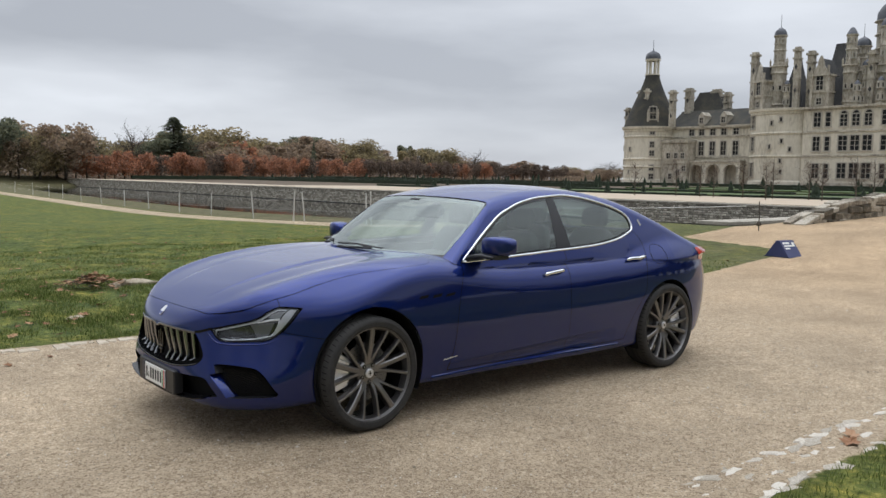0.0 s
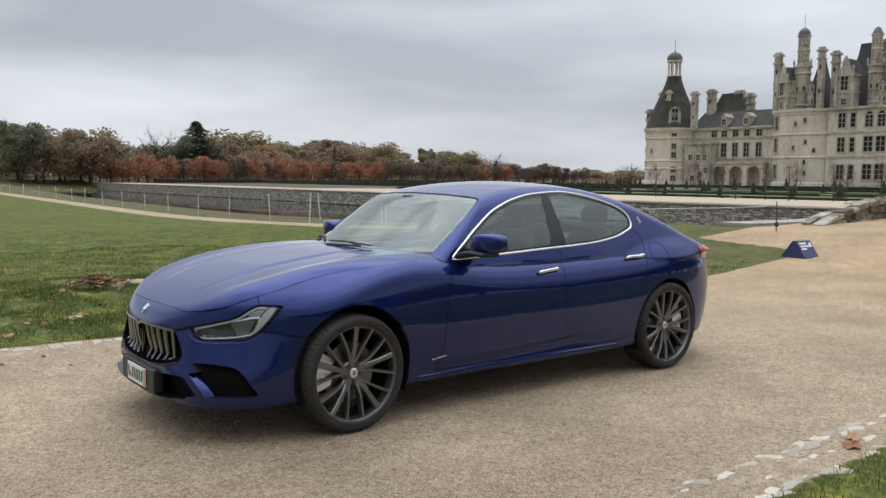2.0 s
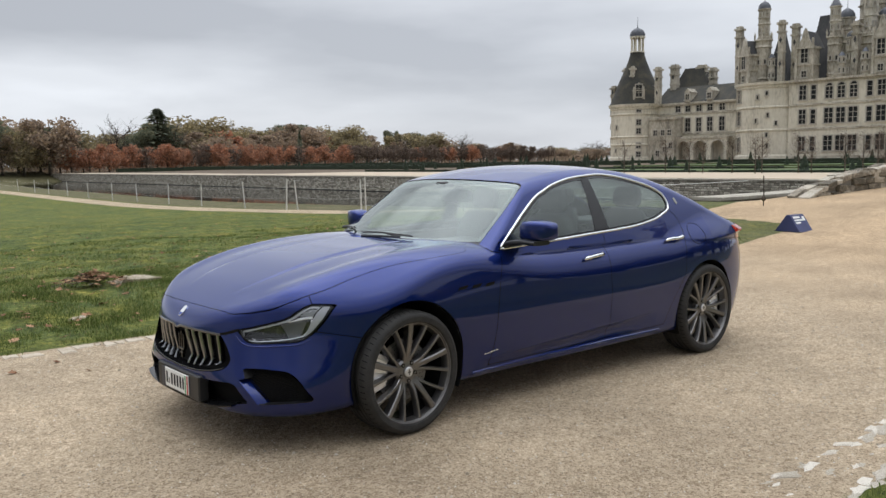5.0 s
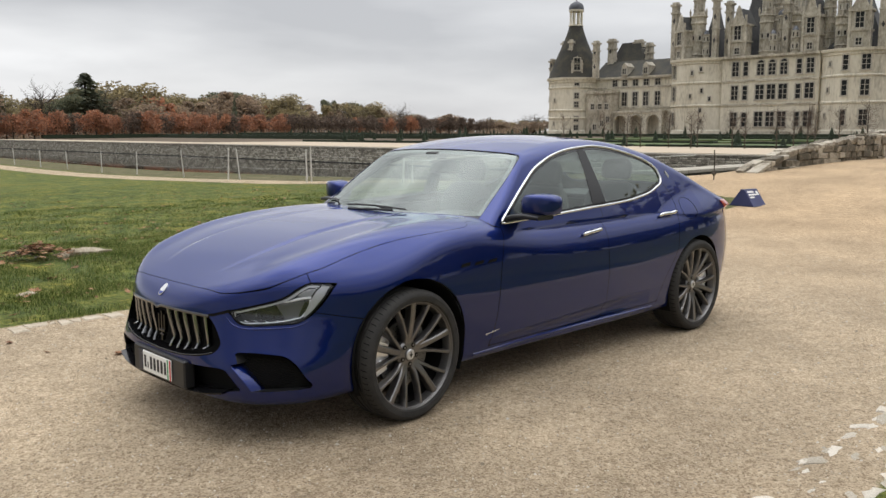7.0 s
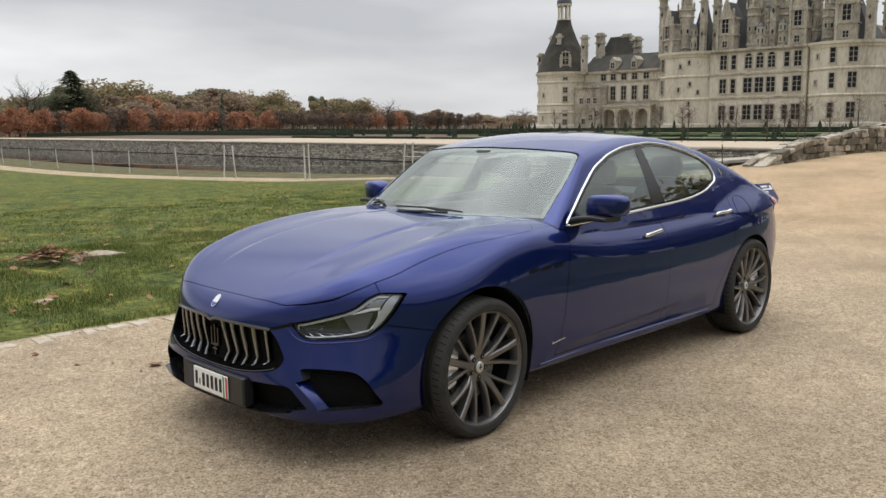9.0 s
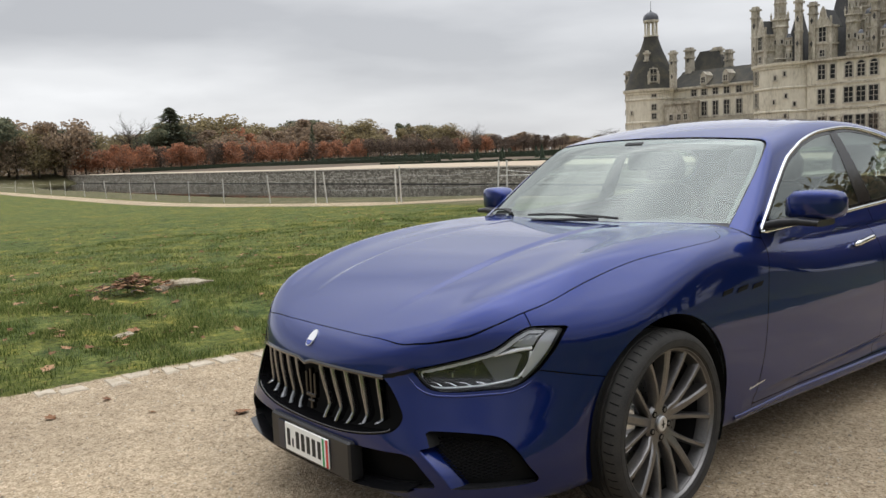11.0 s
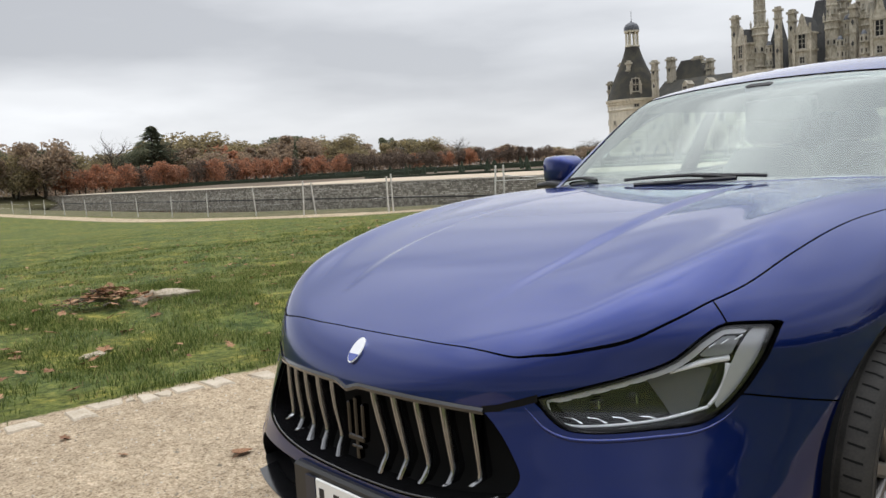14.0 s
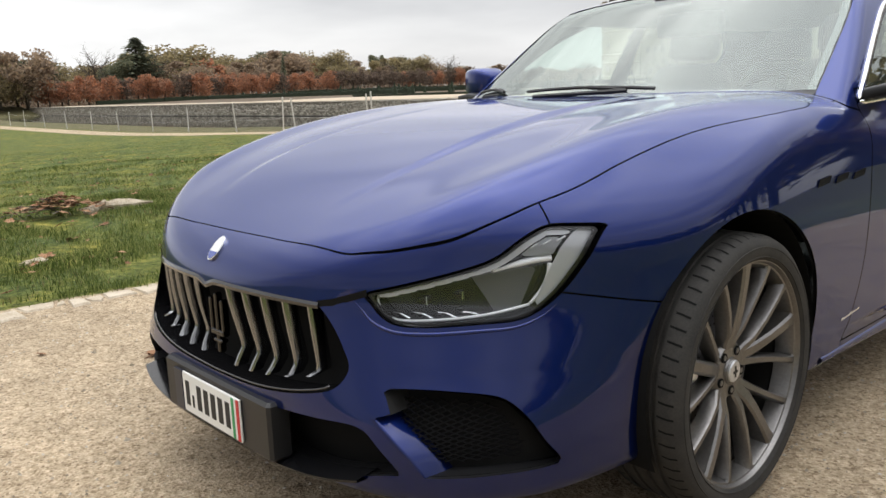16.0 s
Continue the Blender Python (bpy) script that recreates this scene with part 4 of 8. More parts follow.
def plant(kind, x, y, s=1.0, z=None, group="", wide=1.0):
    k = tree_rng.choice(KINDS[kind])
    z = garden_z(x) if z is None else z
    m = pose(x, y, z - 0.05, 0, 0, tree_rng.uniform(0, 360)) @ Matrix.Diagonal((s * wide * tree_rng.uniform(0.9, 1.1), s * wide * tree_rng.uniform(0.9, 1.1), s, 1))
    if id(k) not in used:
        used.add(id(k))
        k.matrix_basis = m
        return tagged(k, group=group)
    t = copy_thing(k, m)
    t.matrix_basis = m
    return tagged(t, group=group)


# the clipped allee along the garden, and the wood behind it
for row in range(2):
    for k in range(40):
        x = 52 + k * 6.2 + tree_rng.uniform(-0.8, 0.8)
        y = 266 + row * 7 + tree_rng.uniform(-0.8, 0.8) + 0.06 * k
        rusty = k < 17 and tree_rng.random() < 0.85 or tree_rng.random() < 0.15
        if x < 74:
            plant(tree_rng.choice(["green", "brown", "brown", "ochre"]), x, y, tree_rng.uniform(0.8, 1.15), group="woodland edge", wide=1.2)
            continue
        plant("rust" if rusty else ("twig" if tree_rng.random() < 0.8 else "rust"), x, y, tree_rng.uniform(0.9, 1.1) * (1 if k < 17 else 0.95), group="garden allee")
for k in range(150):
    x = 20 + 330 * (k + tree_rng.random()) / 150
    y = 286 + 80 * tree_rng.random() + 0.16 * max(x, 0)
    tall = 1.25 - 0.46 * math.exp(-((x - 108) / 24) ** 2) - 0.08 * step((x - 80) / 150) - 0.42 * step((x - 235) / 60)
    kind = tree_rng.choices(["ochre", "brown", "green", "rust", "bare"], [4, 6, 1.6, 1.2, 0.7])[0]
    plant(kind, x, y, tall * tree_rng.uniform(0.62, 1.15) * (1.5 if kind == "rust" else 1), group="woodland edge", wide=tree_rng.uniform(1.3, 2.0))
for k in range(26):
    x = 330 + 280 * (k + tree_rng.random()) / 26
    plant(tree_rng.choice(["brown", "ochre", "bare", "brown", "twig"]), x, 0.815 * x + 60 * tree_rng.random() ** 1.5, tree_rng.uniform(0.42, 0.62), group="woodland edge", wide=2.8)
under = Geo()
for _ in range(7000):
    x, y, s = tree_rng.uniform(40, 330), tree_rng.uniform(279, 287), tree_rng.uniform(0.25, 0.6)
    z = garden_z(x) + 2.6 * tree_rng.random() ** 1.3
    u = Vector((tree_rng.gauss(0, 1), tree_rng.gauss(0, 1), tree_rng.gauss(0, 1))).normalized()
    v = u.orthogonal().normalized() * s
    q = u.cross(v)
    under.add([Vector((x, y, z)) + v, Vector((x, y, z)) + q * 0.8, Vector((x, y, z)) - v, Vector((x, y, z)) - q * 0.7], [(0, 1, 2), (0, 2, 3)])
tagged(under.ob("undergrowth", LEAF_BROWN), "brown tangled undergrowth at the edge of the wood", "undergrowth", kind="stuff")
plant("fir", 119, 301, 1.12, wide=2.3)
plant("green", 113, 299, 0.95)
plant("fir", 178, 300, 0.75, wide=0.6)
plant("bare", 100, 290, 1.0)
plant("bare", 88, 297, 0.9)
plant("bare", 126, 304, 0.95)
plant("green", 283, 377, 1.16, wide=0.7)
plant("green", 303, 380, 1.1, wide=0.75)


# ---- the car's outer surface, as one smooth solid (front axle at x 0, nose towards -x) ----
def smooth_max(a, b, r):
    h = np.clip(0.5 + 0.5 * (a - b) / r, 0, 1)
    return b + (a - b) * h + r * h * (1 - h)


def smooth_min(a, b, r):
    return -smooth_max(-a, -b, r)


def curve_at(v, knots):
    """A smooth curve (cubic Hermite, monotone where its knots are) through (place, value) knots."""
    px = np.array([k[0] for k in knots], float)
    py = np.array([k[1] for k in knots], float)
    d = np.diff(py) / np.diff(px)
    m = np.r_[d[0], (d[:-1] + d[1:]) / 2, d[-1]]
    v = np.clip(v, px[0], px[-1])
    i = np.clip(np.searchsorted(px, v) - 1, 0, len(px) - 2)
    h = px[i + 1] - px[i]
    s = (v - px[i]) / h
    return ((2 * s**3 - 3 * s**2 + 1) * py[i] + (s**3 - 2 * s**2 + s) * h * m[i]
            + (3 * s**2 - 2 * s**3) * py[i + 1] + (s**3 - s**2) * h * m[i + 1])


HOOD_Z = [(-1.1, 0.60), (-0.98, 0.675), (-0.9, 0.74), (-0.8, 0.798), (-0.65, 0.868), (-0.5, 0.918), (-0.3, 0.968), (0.0, 1.012), (0.3, 1.036), (0.6, 1.046), (1.2, 1.05), (3.0, 1.055), (3.5, 1.02), (3.9, 0.97), (4.1, 0.93)]
HOOD_DROP = [(-1.1, 0.25), (-0.8, 0.20), (-0.45, 0.145), (0.0, 0.085), (0.5, 0.045), (1.2, 0.09), (2.4, 0.10), (3.2, 0.05), (4.1, 0.10)]
WING_RISE = [(-1.0, 0.0), (-0.8, 0.010), (-0.6, 0.035), (-0.4, 0.043), (0.0, 0.031), (0.4, 0.012), (0.9, 0.0), (4.2, 0.0)]
FOLD_Y = [(-0.9, 0.20), (-0.75, 0.26), (-0.55, 0.31), (-0.3, 0.318), (0.0, 0.30), (0.4, 0.275), (0.7, 0.27)]
NOSE_X = [(0.1, -0.80), (0.2, -0.925), (0.3, -0.965), (0.45, -0.975), (0.6, -0.97), (0.7, -0.955), (0.8, -0.91), (1.1, -0.75)]
NOSE_N = [(0.2, 3.9), (0.35, 3.6), (0.5, 2.85), (0.62, 2.5), (0.72, 2.5), (0.8, 2.58), (1.0, 2.6)]
TAIL_X = [(0.1, 3.86), (0.3, 3.98), (0.6, 4.03), (0.85, 4.0), (1.05, 3.93)]
ROOF_Z = [(0.8, 1.33), (1.1, 1.42), (1.5, 1.495), (1.9, 1.515), (2.3, 1.493), (2.7, 1.415), (3.1, 1.275), (3.5, 1.105), (3.9, 0.95), (4.2, 0.85)]


def car_parts(x, y, z):
    """Signed depth under the lower body's skin and under the cabin's."""
    a = np.abs(y)
    # lid: bonnet, shoulders and boot
    drop = curve_at(x, HOOD_DROP)
    top = curve_at(x, HOOD_Z) - drop * (a / 0.84) ** 6
    crest = 0.74 - 0.17 * np.clip((-0.3 - x) / 0.6, 0, 1) ** 1.5
    top = top + curve_at(x, WING_RISE) * np.exp(-((a - crest) / (0.11 + 0.02 * np.clip(x, 0, 1))) ** 2)
    u = a - curve_at(x, FOLD_Y)
    fold = np.clip((x + 0.78) / 0.4, 0, 1) * np.clip((0.55 - x) / 0.5, 0, 1)
    dip = np.clip(u / 0.045, 0, 1)
    top = top - fold * 0.0095 * dip * dip * (3 - 2 * dip) * np.exp(-np.clip(u - 0.045, 0, 1) / 0.13)
    g_top = (z - top) * 0.92
    # sides
    hip = 0.022 * np.exp(-((x - 3.05) / 0.5) ** 2) * np.exp(-((z - 0.80) / 0.2) ** 2)
    hip = hip + 0.020 * np.exp(-((x - 0.02) / 0.42) ** 2) * np.exp(-((z - 0.68) / 0.22) ** 2)
    wide = 0.945 - 0.012 * ((x - 1.5) / 1.5) ** 2 + hip
    wide = wide - 0.32 * np.clip(z - 0.62, 0, 1) ** 2 - 0.16 * np.clip(0.62 - z, 0, 1) ** 1.5
    crease = 0.37 + 0.045 * (x - 1.5)
    doors = np.clip((x - 0.55) / 0.5, 0, 1) * np.clip((2.35 - x) / 0.5, 0, 1)
    wide = wide - doors * 0.030 * np.exp(-((z - crease + 0.06) / 0.06) ** 2) * (1 / (1 + np.exp((z - crease) / 0.004)))
    x0, n, x1 = curve_at(z, NOSE_X), curve_at(z, NOSE_N), curve_at(z, TAIL_X)
    fx = np.clip(0.05 - x, 0, 9) / (0.05 - x0)
    rx = np.clip(x - 3.0, 0, 9) / (x1 - 3.0)
    g_side = (((fx + 1e-9) ** n + (a / wide + 1e-9) ** n) ** (1 / n) - 1) * 0.95
    g_tail = (((rx + 1e-9) ** 3.0 + (a / wide + 1e-9) ** 3.0) ** (1 / 3.0) - 1) * 0.95
    g_side = np.where(x < 1.5, g_side, g_tail)
    shoulder = 0.045 + 0.05 * np.clip((x - 0.2) / 0.6, 0, 1)
    body = smooth_max(g_top, g_side, shoulder)
    low = 0.20 + 0.02 * np.clip((x + 0.6) / 0.5, 0, 1)
    body = smooth_max(body, low - z, 0.05)
    # cabin
    g_roof = (z - curve_at(x, ROOF_Z) + 0.11 * a**2) * 0.93
    flank = 0.865 - 0.035 * ((x - 1.6) / 1.2) ** 2 + 0.05 * np.clip((x - 2.6) / 0.8, 0, 1)
    g_flank = (a - flank + 0.40 * (z - 1.0) + 0.22 * np.clip(z - 1.0, 0, 1) ** 2) * 0.88
    g_screen = (0.47 + 1.5 * (z - 1.03) + 0.40 * a**2 - x) * 0.52
    cabin = smooth_max(smooth_max(g_roof, g_flank, 0.06), g_screen, 0.025)
    cabin = np.maximum(cabin, 0.95 - z)
    return body, cabin


def car_field(x, y, z):
    body, cabin = car_parts(x, y, z)
    return smooth_min(body, cabin, 0.012 + 0.09 * np.clip((x - 2.5) / 0.6, 0, 1))


def car_surface(nu_mid, nu_cap, nv, v0=-38.0):
    """The left half of the car as a grid: rays from a spine inside it out to the surface. Returns places, normals and quads."""
    us = [("f", a) for a in np.linspace(0, 90, nu_cap, endpoint=False)] + [("m", x) for x in np.linspace(0.05, 3.0, nu_mid)] + [("r", a) for a in np.linspace(90, 180, nu_cap)[1:]]
    ox, dx, dy = [], [], []
    for kind, v in us:
        if kind == "m":
            ox.append(v), dx.append(0.0), dy.append(-1.0)
        else:
            a = radians(v)
            ox.append(0.05 if kind == "f" else 3.0), dx.append(-math.cos(a)), dy.append(-math.sin(a))
    el = np.radians(np.linspace(v0, 90, nv))
    ox, dx, dy = (np.array(q)[:, None] for q in (ox, dx, dy))
    ce, se = np.cos(el)[None, :], np.sin(el)[None, :]
    wx, wy, wz = dx * ce, dy * ce, se + 0 * dx
    lo, hi = np.full(wx.shape, 0.02), np.full(wx.shape, 0.02)
    found = np.zeros(wx.shape, bool)
    for d in np.arange(0.04, 2.2, 0.02):
        g = car_field(ox + d * wx, d * wy, 0.5 + d * wz)
        fresh = (g > 0) & ~found
        hi[fresh], lo[fresh] = d, d - 0.02
        found |= fresh
    for _ in range(18):
        mid = (lo + hi) / 2
        out = car_field(ox + mid * wx, mid * wy, 0.5 + mid * wz) > 0
        hi, lo = np.where(out, mid, hi), np.where(out, lo, mid)
    p = np.stack([ox + hi * wx, hi * wy, 0.5 + hi * wz], -1).reshape(-1, 3)
    nu, idx = len(us), np.arange(len(us) * nv).reshape(len(us), nv)
    quads = np.stack([idx[:-1, :-1], idx[1:, :-1], idx[1:, 1:], idx[:-1, 1:]], -1).reshape(-1, 4)
    return p, quads


def field_normal(p, e=0.004):
    n = np.stack([car_field(*(p + e * np.eye(3)[k]).T) - car_field(*(p - e * np.eye(3)[k]).T) for k in range(3)], -1)
    return n / np.maximum(np.linalg.norm(n, axis=1, keepdims=True), 1e-9)


def clip_patch(patch, f):
    """The part of a patch (places, faces) where f, given per place, is below zero, cut cleanly along f = 0."""
    p, faces = patch
    inside = f < 0
    keep, cut = [], []
    if isinstance(faces, np.ndarray):
        s = inside[faces].sum(1)
        keep = [tuple(q) for q in faces[s == 4]]
        cut = [tuple(q) for q in faces[(s > 0) & (s < 4)]]
    else:
        for q in faces:
            s = sum(inside[i] for i in q)
            if s == len(q):
                keep.append(q)
            elif s:
                cut.append(q)
    extra, made = [], {}
    n = len(p)
    for q in cut:
        out = []
        for a, b in zip(q, q[1:] + q[:1]):
            if inside[a]:
                out.append(a)
            if inside[a] != inside[b]:
                key = (min(a, b), max(a, b))
                if key not in made:
                    i, j = key
                    s = f[i] / (f[i] - f[j])
                    made[key] = n + len(extra)
                    extra.append(p[i] + s * (p[j] - p[i]))
                out.append(made[key])
        if len(out) > 2:
            keep.append(tuple(out))
    p2 = np.vstack([p, np.array(extra)]) if extra else p
    ids = sorted({i for q in keep for i in q})
    if not ids:
        return np.zeros((0, 3)), []
    back = np.full(len(p2), -1)
    back[ids] = np.arange(len(ids))
    return p2[ids], [tuple(back[list(q)]) for q in keep]


def outline(knots, n=8, closed=True):
    """A smooth line through knots (centripetal-like Catmull-Rom); a knot given twice in a row stays a corner."""
    k = np.array(knots, float)
    out, m = [], len(k)
    for i in range(m if closed else m - 1):
        p1, p2 = k[i], k[(i + 1) % m]
        if np.allclose(p1, p2):
            continue
        p0 = k[i - 1] if (closed or i > 0) else p1
        p3 = k[(i + 2) % m] if (closed or i + 2 < m) else p2
        if np.allclose(p0, p1):
            p0 = 2 * p1 - p2 if False else p1
        if np.allclose(p2, p3):
            p3 = p2
        for s in np.arange(n) / n:
            out.append(0.5 * (2 * p1 + (p2 - p0) * s + (2 * p0 - 5 * p1 + 4 * p2 - p3) * s**2 + (3 * p1 - p0 - 3 * p2 + p3) * s**3))
    if not closed:
        out.append(k[-1])
    return np.array(out)


def inside_of(q, poly):
    """Signed distance of places q (n x 2) to a closed line: below zero inside."""
    best = np.full(len(q), 1e9)
    odd = np.zeros(len(q), bool)
    for a, b in zip(poly, np.roll(poly, -1, axis=0)):
        d = b - a
        t = np.clip(((q - a) @ d) / max(d @ d, 1e-12), 0, 1)
        best = np.minimum(best, ((q - a - t[:, None] * d) ** 2).sum(1))
        cross = (a[1] > q[:, 1]) != (b[1] > q[:, 1])
        with np.errstate(divide="ignore", invalid="ignore"):
            odd ^= cross & (q[:, 0] < (b[0] - a[0]) * (q[:, 1] - a[1]) / (b[1] - a[1]) + a[0])
    return np.sqrt(best) * np.where(odd, -1, 1)


def flat(p, axes, poly, margin=0.25):
    """inside_of() for places seen along one axis, worked out near the line alone."""
    q = p[:, axes]
    f = np.full(len(q), 1.0)
    lo, hi = poly.min(0) - margin, poly.max(0) + margin
    near = ((q > lo) & (q < hi)).all(1)
    f[near] = inside_of(q[near], poly)
    return f


def onto_skin(pts, axis, push=0.0):
    """Places of the skin in front of (axis 0) or beside (axis 1) flat points (y, z) or (x, z), on the car's left."""
    pts = np.array(pts, float)
    n = len(pts)
    if axis == 0:
        make = lambda d: np.stack([-1.3 + d, pts[:, 0], pts[:, 1]], -1)
    elif axis == 1:
        make = lambda d: np.stack([pts[:, 0], -1.3 + d, pts[:, 1]], -1)
    else:
        make = lambda d: np.stack([pts[:, 0], pts[:, 1], 1.9 - d], -1)
    lo = hi = np.zeros(n)
    found = np.zeros(n, bool)
    for d in np.arange(0.0, 1.6, 0.01):
        g = car_field(*make(np.full(n, d)).T)
        fresh = (g < 0) & ~found
        hi, lo = np.where(fresh, d, hi), np.where(fresh, d - 0.01, lo)
        found |= fresh
    for _ in range(16):
        mid = (lo + hi) / 2
        i = car_field(*make(mid).T) < 0
        hi, lo = np.where(i, mid, hi), np.where(i, lo, mid)
    p = make(hi)
    return p + push * field_normal(p) if push else p


def mirror_line(half):
    """A closed line from its left half, given from one end on the middle to the other."""
    h = [tuple(q) for q in half]
    return h + [(-q[0], q[1]) for q in reversed(h)]


PAINT = bpy.data.materials.new("blue_paint")
PAINT.use_nodes = True
_n, _l = PAINT.node_tree.nodes, PAINT.node_tree.links
_p = _n["Principled BSDF"]
_p.inputs["Base Color"].default_value = (0.0040, 0.0160, 0.126, 1)
_p.inputs["Metallic"].default_value, _p.inputs["Roughness"].default_value = 0.92, 0.40
_p.inputs["Specular Tint"].default_value = (0.60, 0.68, 1.0, 1)
_p.inputs["Coat Weight"].default_value, _p.inputs["Coat Roughness"].default_value, _p.inputs["Coat IOR"].default_value = 1.0, 0.03, 1.5
GLOSS_BLACK = plain("gloss_black", (0.008, 0.008, 0.009), 0.15)
SATIN_BLACK = plain("satin_black", (0.012, 0.012, 0.013), 0.45)
MATT_BLACK = plain("matt_black", (0.006, 0.006, 0.006), 0.9, spec=0.2)
CHROME = plain("chrome", (0.78, 0.79, 0.80), 0.10, 1.0)
RUBBER = material("tyre_rubber", [(0.014, 0.0135, 0.013), (0.036, 0.033, 0.029)], 0.8, 20, 200, 0.2, dist=0.002)
ALLOY = material("grey_alloy", [(0.17, 0.164, 0.16), (0.24, 0.232, 0.226)], 0.36, 10, 120, 0.0, metal=0.92)
STEEL = plain("brake_steel", (0.22, 0.22, 0.225), 0.4, 1.0)
BARREL = plain("dark_barrel", (0.035, 0.034, 0.033), 0.5, 0.6)

car = thing("car", (0, 0, 0), "dark blue four-door saloon car parked on the gravel", "car")


def shell(name, patch, mat, parent=None, label="", both=False, push=0.0, shift=(0, 0, 0)):
    """A mesh of a piece of the car's skin; both: with its mirror image across the middle in the same mesh."""
    p, faces = patch
    n = field_normal(p)
    q = p + push * n + np.array(shift)
    fs = [tuple(int(i) for i in f) for f in faces]
    if fs:
        tri_ = np.array([f[:3] for f in fs])
        out = np.cross(p[tri_[:, 1]] - p[tri_[:, 0]], p[tri_[:, 2]] - p[tri_[:, 0]])
        if (out * n[tri_[:, 0]]).sum() < 0:
            fs = [tuple(reversed(f)) for f in fs]
    vs, ns = q.tolist(), n
    if both:
        k = len(vs)
        vs = vs + (q * [1, -1, 1]).tolist()
        fs = fs + [tuple(k + i for i in reversed(f)) for f in fs]
        ns = np.vstack([n, n * [1, -1, 1]])
    me = bpy.data.meshes.new(name)
    me.from_pydata(vs, [], fs)
    me.materials.append(mat)
    me.shade_smooth()
    me.normals_split_custom_set_from_vertices([tuple(v) for v in ns])
    o = new(name, me)
    o.parent = parent or car
    return tagged(o, label)


def mirrored(o):
    """The same part on the car's other side."""
    me = o.data.copy()
    ns = [(-0.0 + c.vector.x, -c.vector.y, c.vector.z) for c in me.corner_normals] if o.data.has_custom_normals else None
    for v in me.vertices:
        v.co.y = -v.co.y
    me.flip_normals()
    c = new(o.name.split(".")[0], me)
    c.parent = o.parent
    if o.get("label"):
        tagged(c, o["label"])
    return c


GLASS = bpy.data.materials.new("car_glass")
GLASS.use_nodes = True
_n, _l = GLASS.node_tree.nodes, GLASS.node_tree.links
_n.remove(_n["Principled BSDF"])
_t, _g, _m, _f = _n.new("ShaderNodeBsdfTransparent"), _n.new("ShaderNodeBsdfGlossy"), _n.new("ShaderNodeMixShader"), _n.new("ShaderNodeLayerWeight")
_pw, _ma = _n.new("ShaderNodeMath"), _n.new("ShaderNodeMath")
_pw.operation, _ma.operation = "POWER", "MULTIPLY_ADD"
_t.inputs["Color"].default_value = (0.70, 0.80, 0.755, 1)
_g.inputs["Roughness"].default_value = 0.0
_g.inputs["Color"].default_value = (0.93, 1.0, 0.97, 1)
_f.inputs["Blend"].default_value = 0.5
_pw.inputs[1].default_value, _ma.inputs[1].default_value, _ma.inputs[2].default_value = 2.6, 0.68, 0.08
_pw.name, _ma.name = "gloss_rise", "gloss"
_l.new(_f.outputs["Facing"], _pw.inputs[0]), _l.new(_pw.outputs[0], _ma.inputs[0]), _l.new(_ma.outputs[0], _m.inputs[0]), _l.new(_t.outputs[0], _m.inputs[1]), _l.new(_g.outputs[0], _m.inputs[2])
_l.new(_m.outputs[0], _n["Material Output"].inputs["Surface"])
LENS = GLASS.copy()
LENS.name = "lamp_lens"
LENS.node_tree.nodes["Glossy BSDF"].inputs["Color"].default_value = (0.97, 0.98, 1.0, 1)
LENS.node_tree.nodes["Transparent BSDF"].inputs["Color"].default_value = (0.93, 0.94, 0.95, 1)
LENS.node_tree.nodes["gloss_rise"].inputs[1].default_value = 4.0
LENS.node_tree.nodes["gloss"].inputs[2].default_value = 0.06
DARK_CHROME = plain("dark_chrome", (0.32, 0.325, 0.335), 0.16, 1.0)
BLACK_CHROME = plain("black_chrome", (0.11, 0.11, 0.112), 0.16, 1.0)
LIGHT_GUIDE = plain("frosted_light_guide", (0.88, 0.90, 0.92), 0.18)
SILVER = plain("silver_reflector", (0.66, 0.67, 0.69), 0.32, 0.8)
LAMP_CLEAR = plain("clear_reflector", (0.46, 0.47, 0.49), 0.3, 0.35)
LAMP_SMOKE = plain("smoked_reflector", (0.27, 0.28, 0.29), 0.3, 0.4)
PLATE_WHITE = plain("plate_white", (0.80, 0.80, 0.77), 0.45)
PLATE_BLUE = plain("plate_dark_blue", (0.015, 0.018, 0.035), 0.4)
INK = plain("black_ink", (0.012, 0.012, 0.012), 0.6)
RED, GREEN = plain("flag_red", (0.55, 0.03, 0.03), 0.5), plain("flag_green", (0.03, 0.30, 0.10), 0.5)
TAIL_RED = plain("tail_lamp_red", (0.45, 0.015, 0.012), 0.08, coat=1.0)
LEATHER = material("seat_leather", [(0.06, 0.059, 0.058), (0.10, 0.098, 0.095)], 0.55, 6, 150, 0.15, dist=0.002)
TRIM_GREY = material("cabin_trim", [(0.05, 0.05, 0.051), (0.08, 0.08, 0.08)], 0.75, 8, 120, 0.1)
LINING = material("roof_lining", [(0.16, 0.155, 0.15), (0.20, 0.195, 0.19)], 0.95, 8, 120, 0.1)
BADGE_BLUE = plain("badge_blue", (0.02, 0.05, 0.30), 0.2, coat=1.0)
BADGE_WHITE = plain("badge_white", (0.75, 0.76, 0.78), 0.2, coat=1.0)

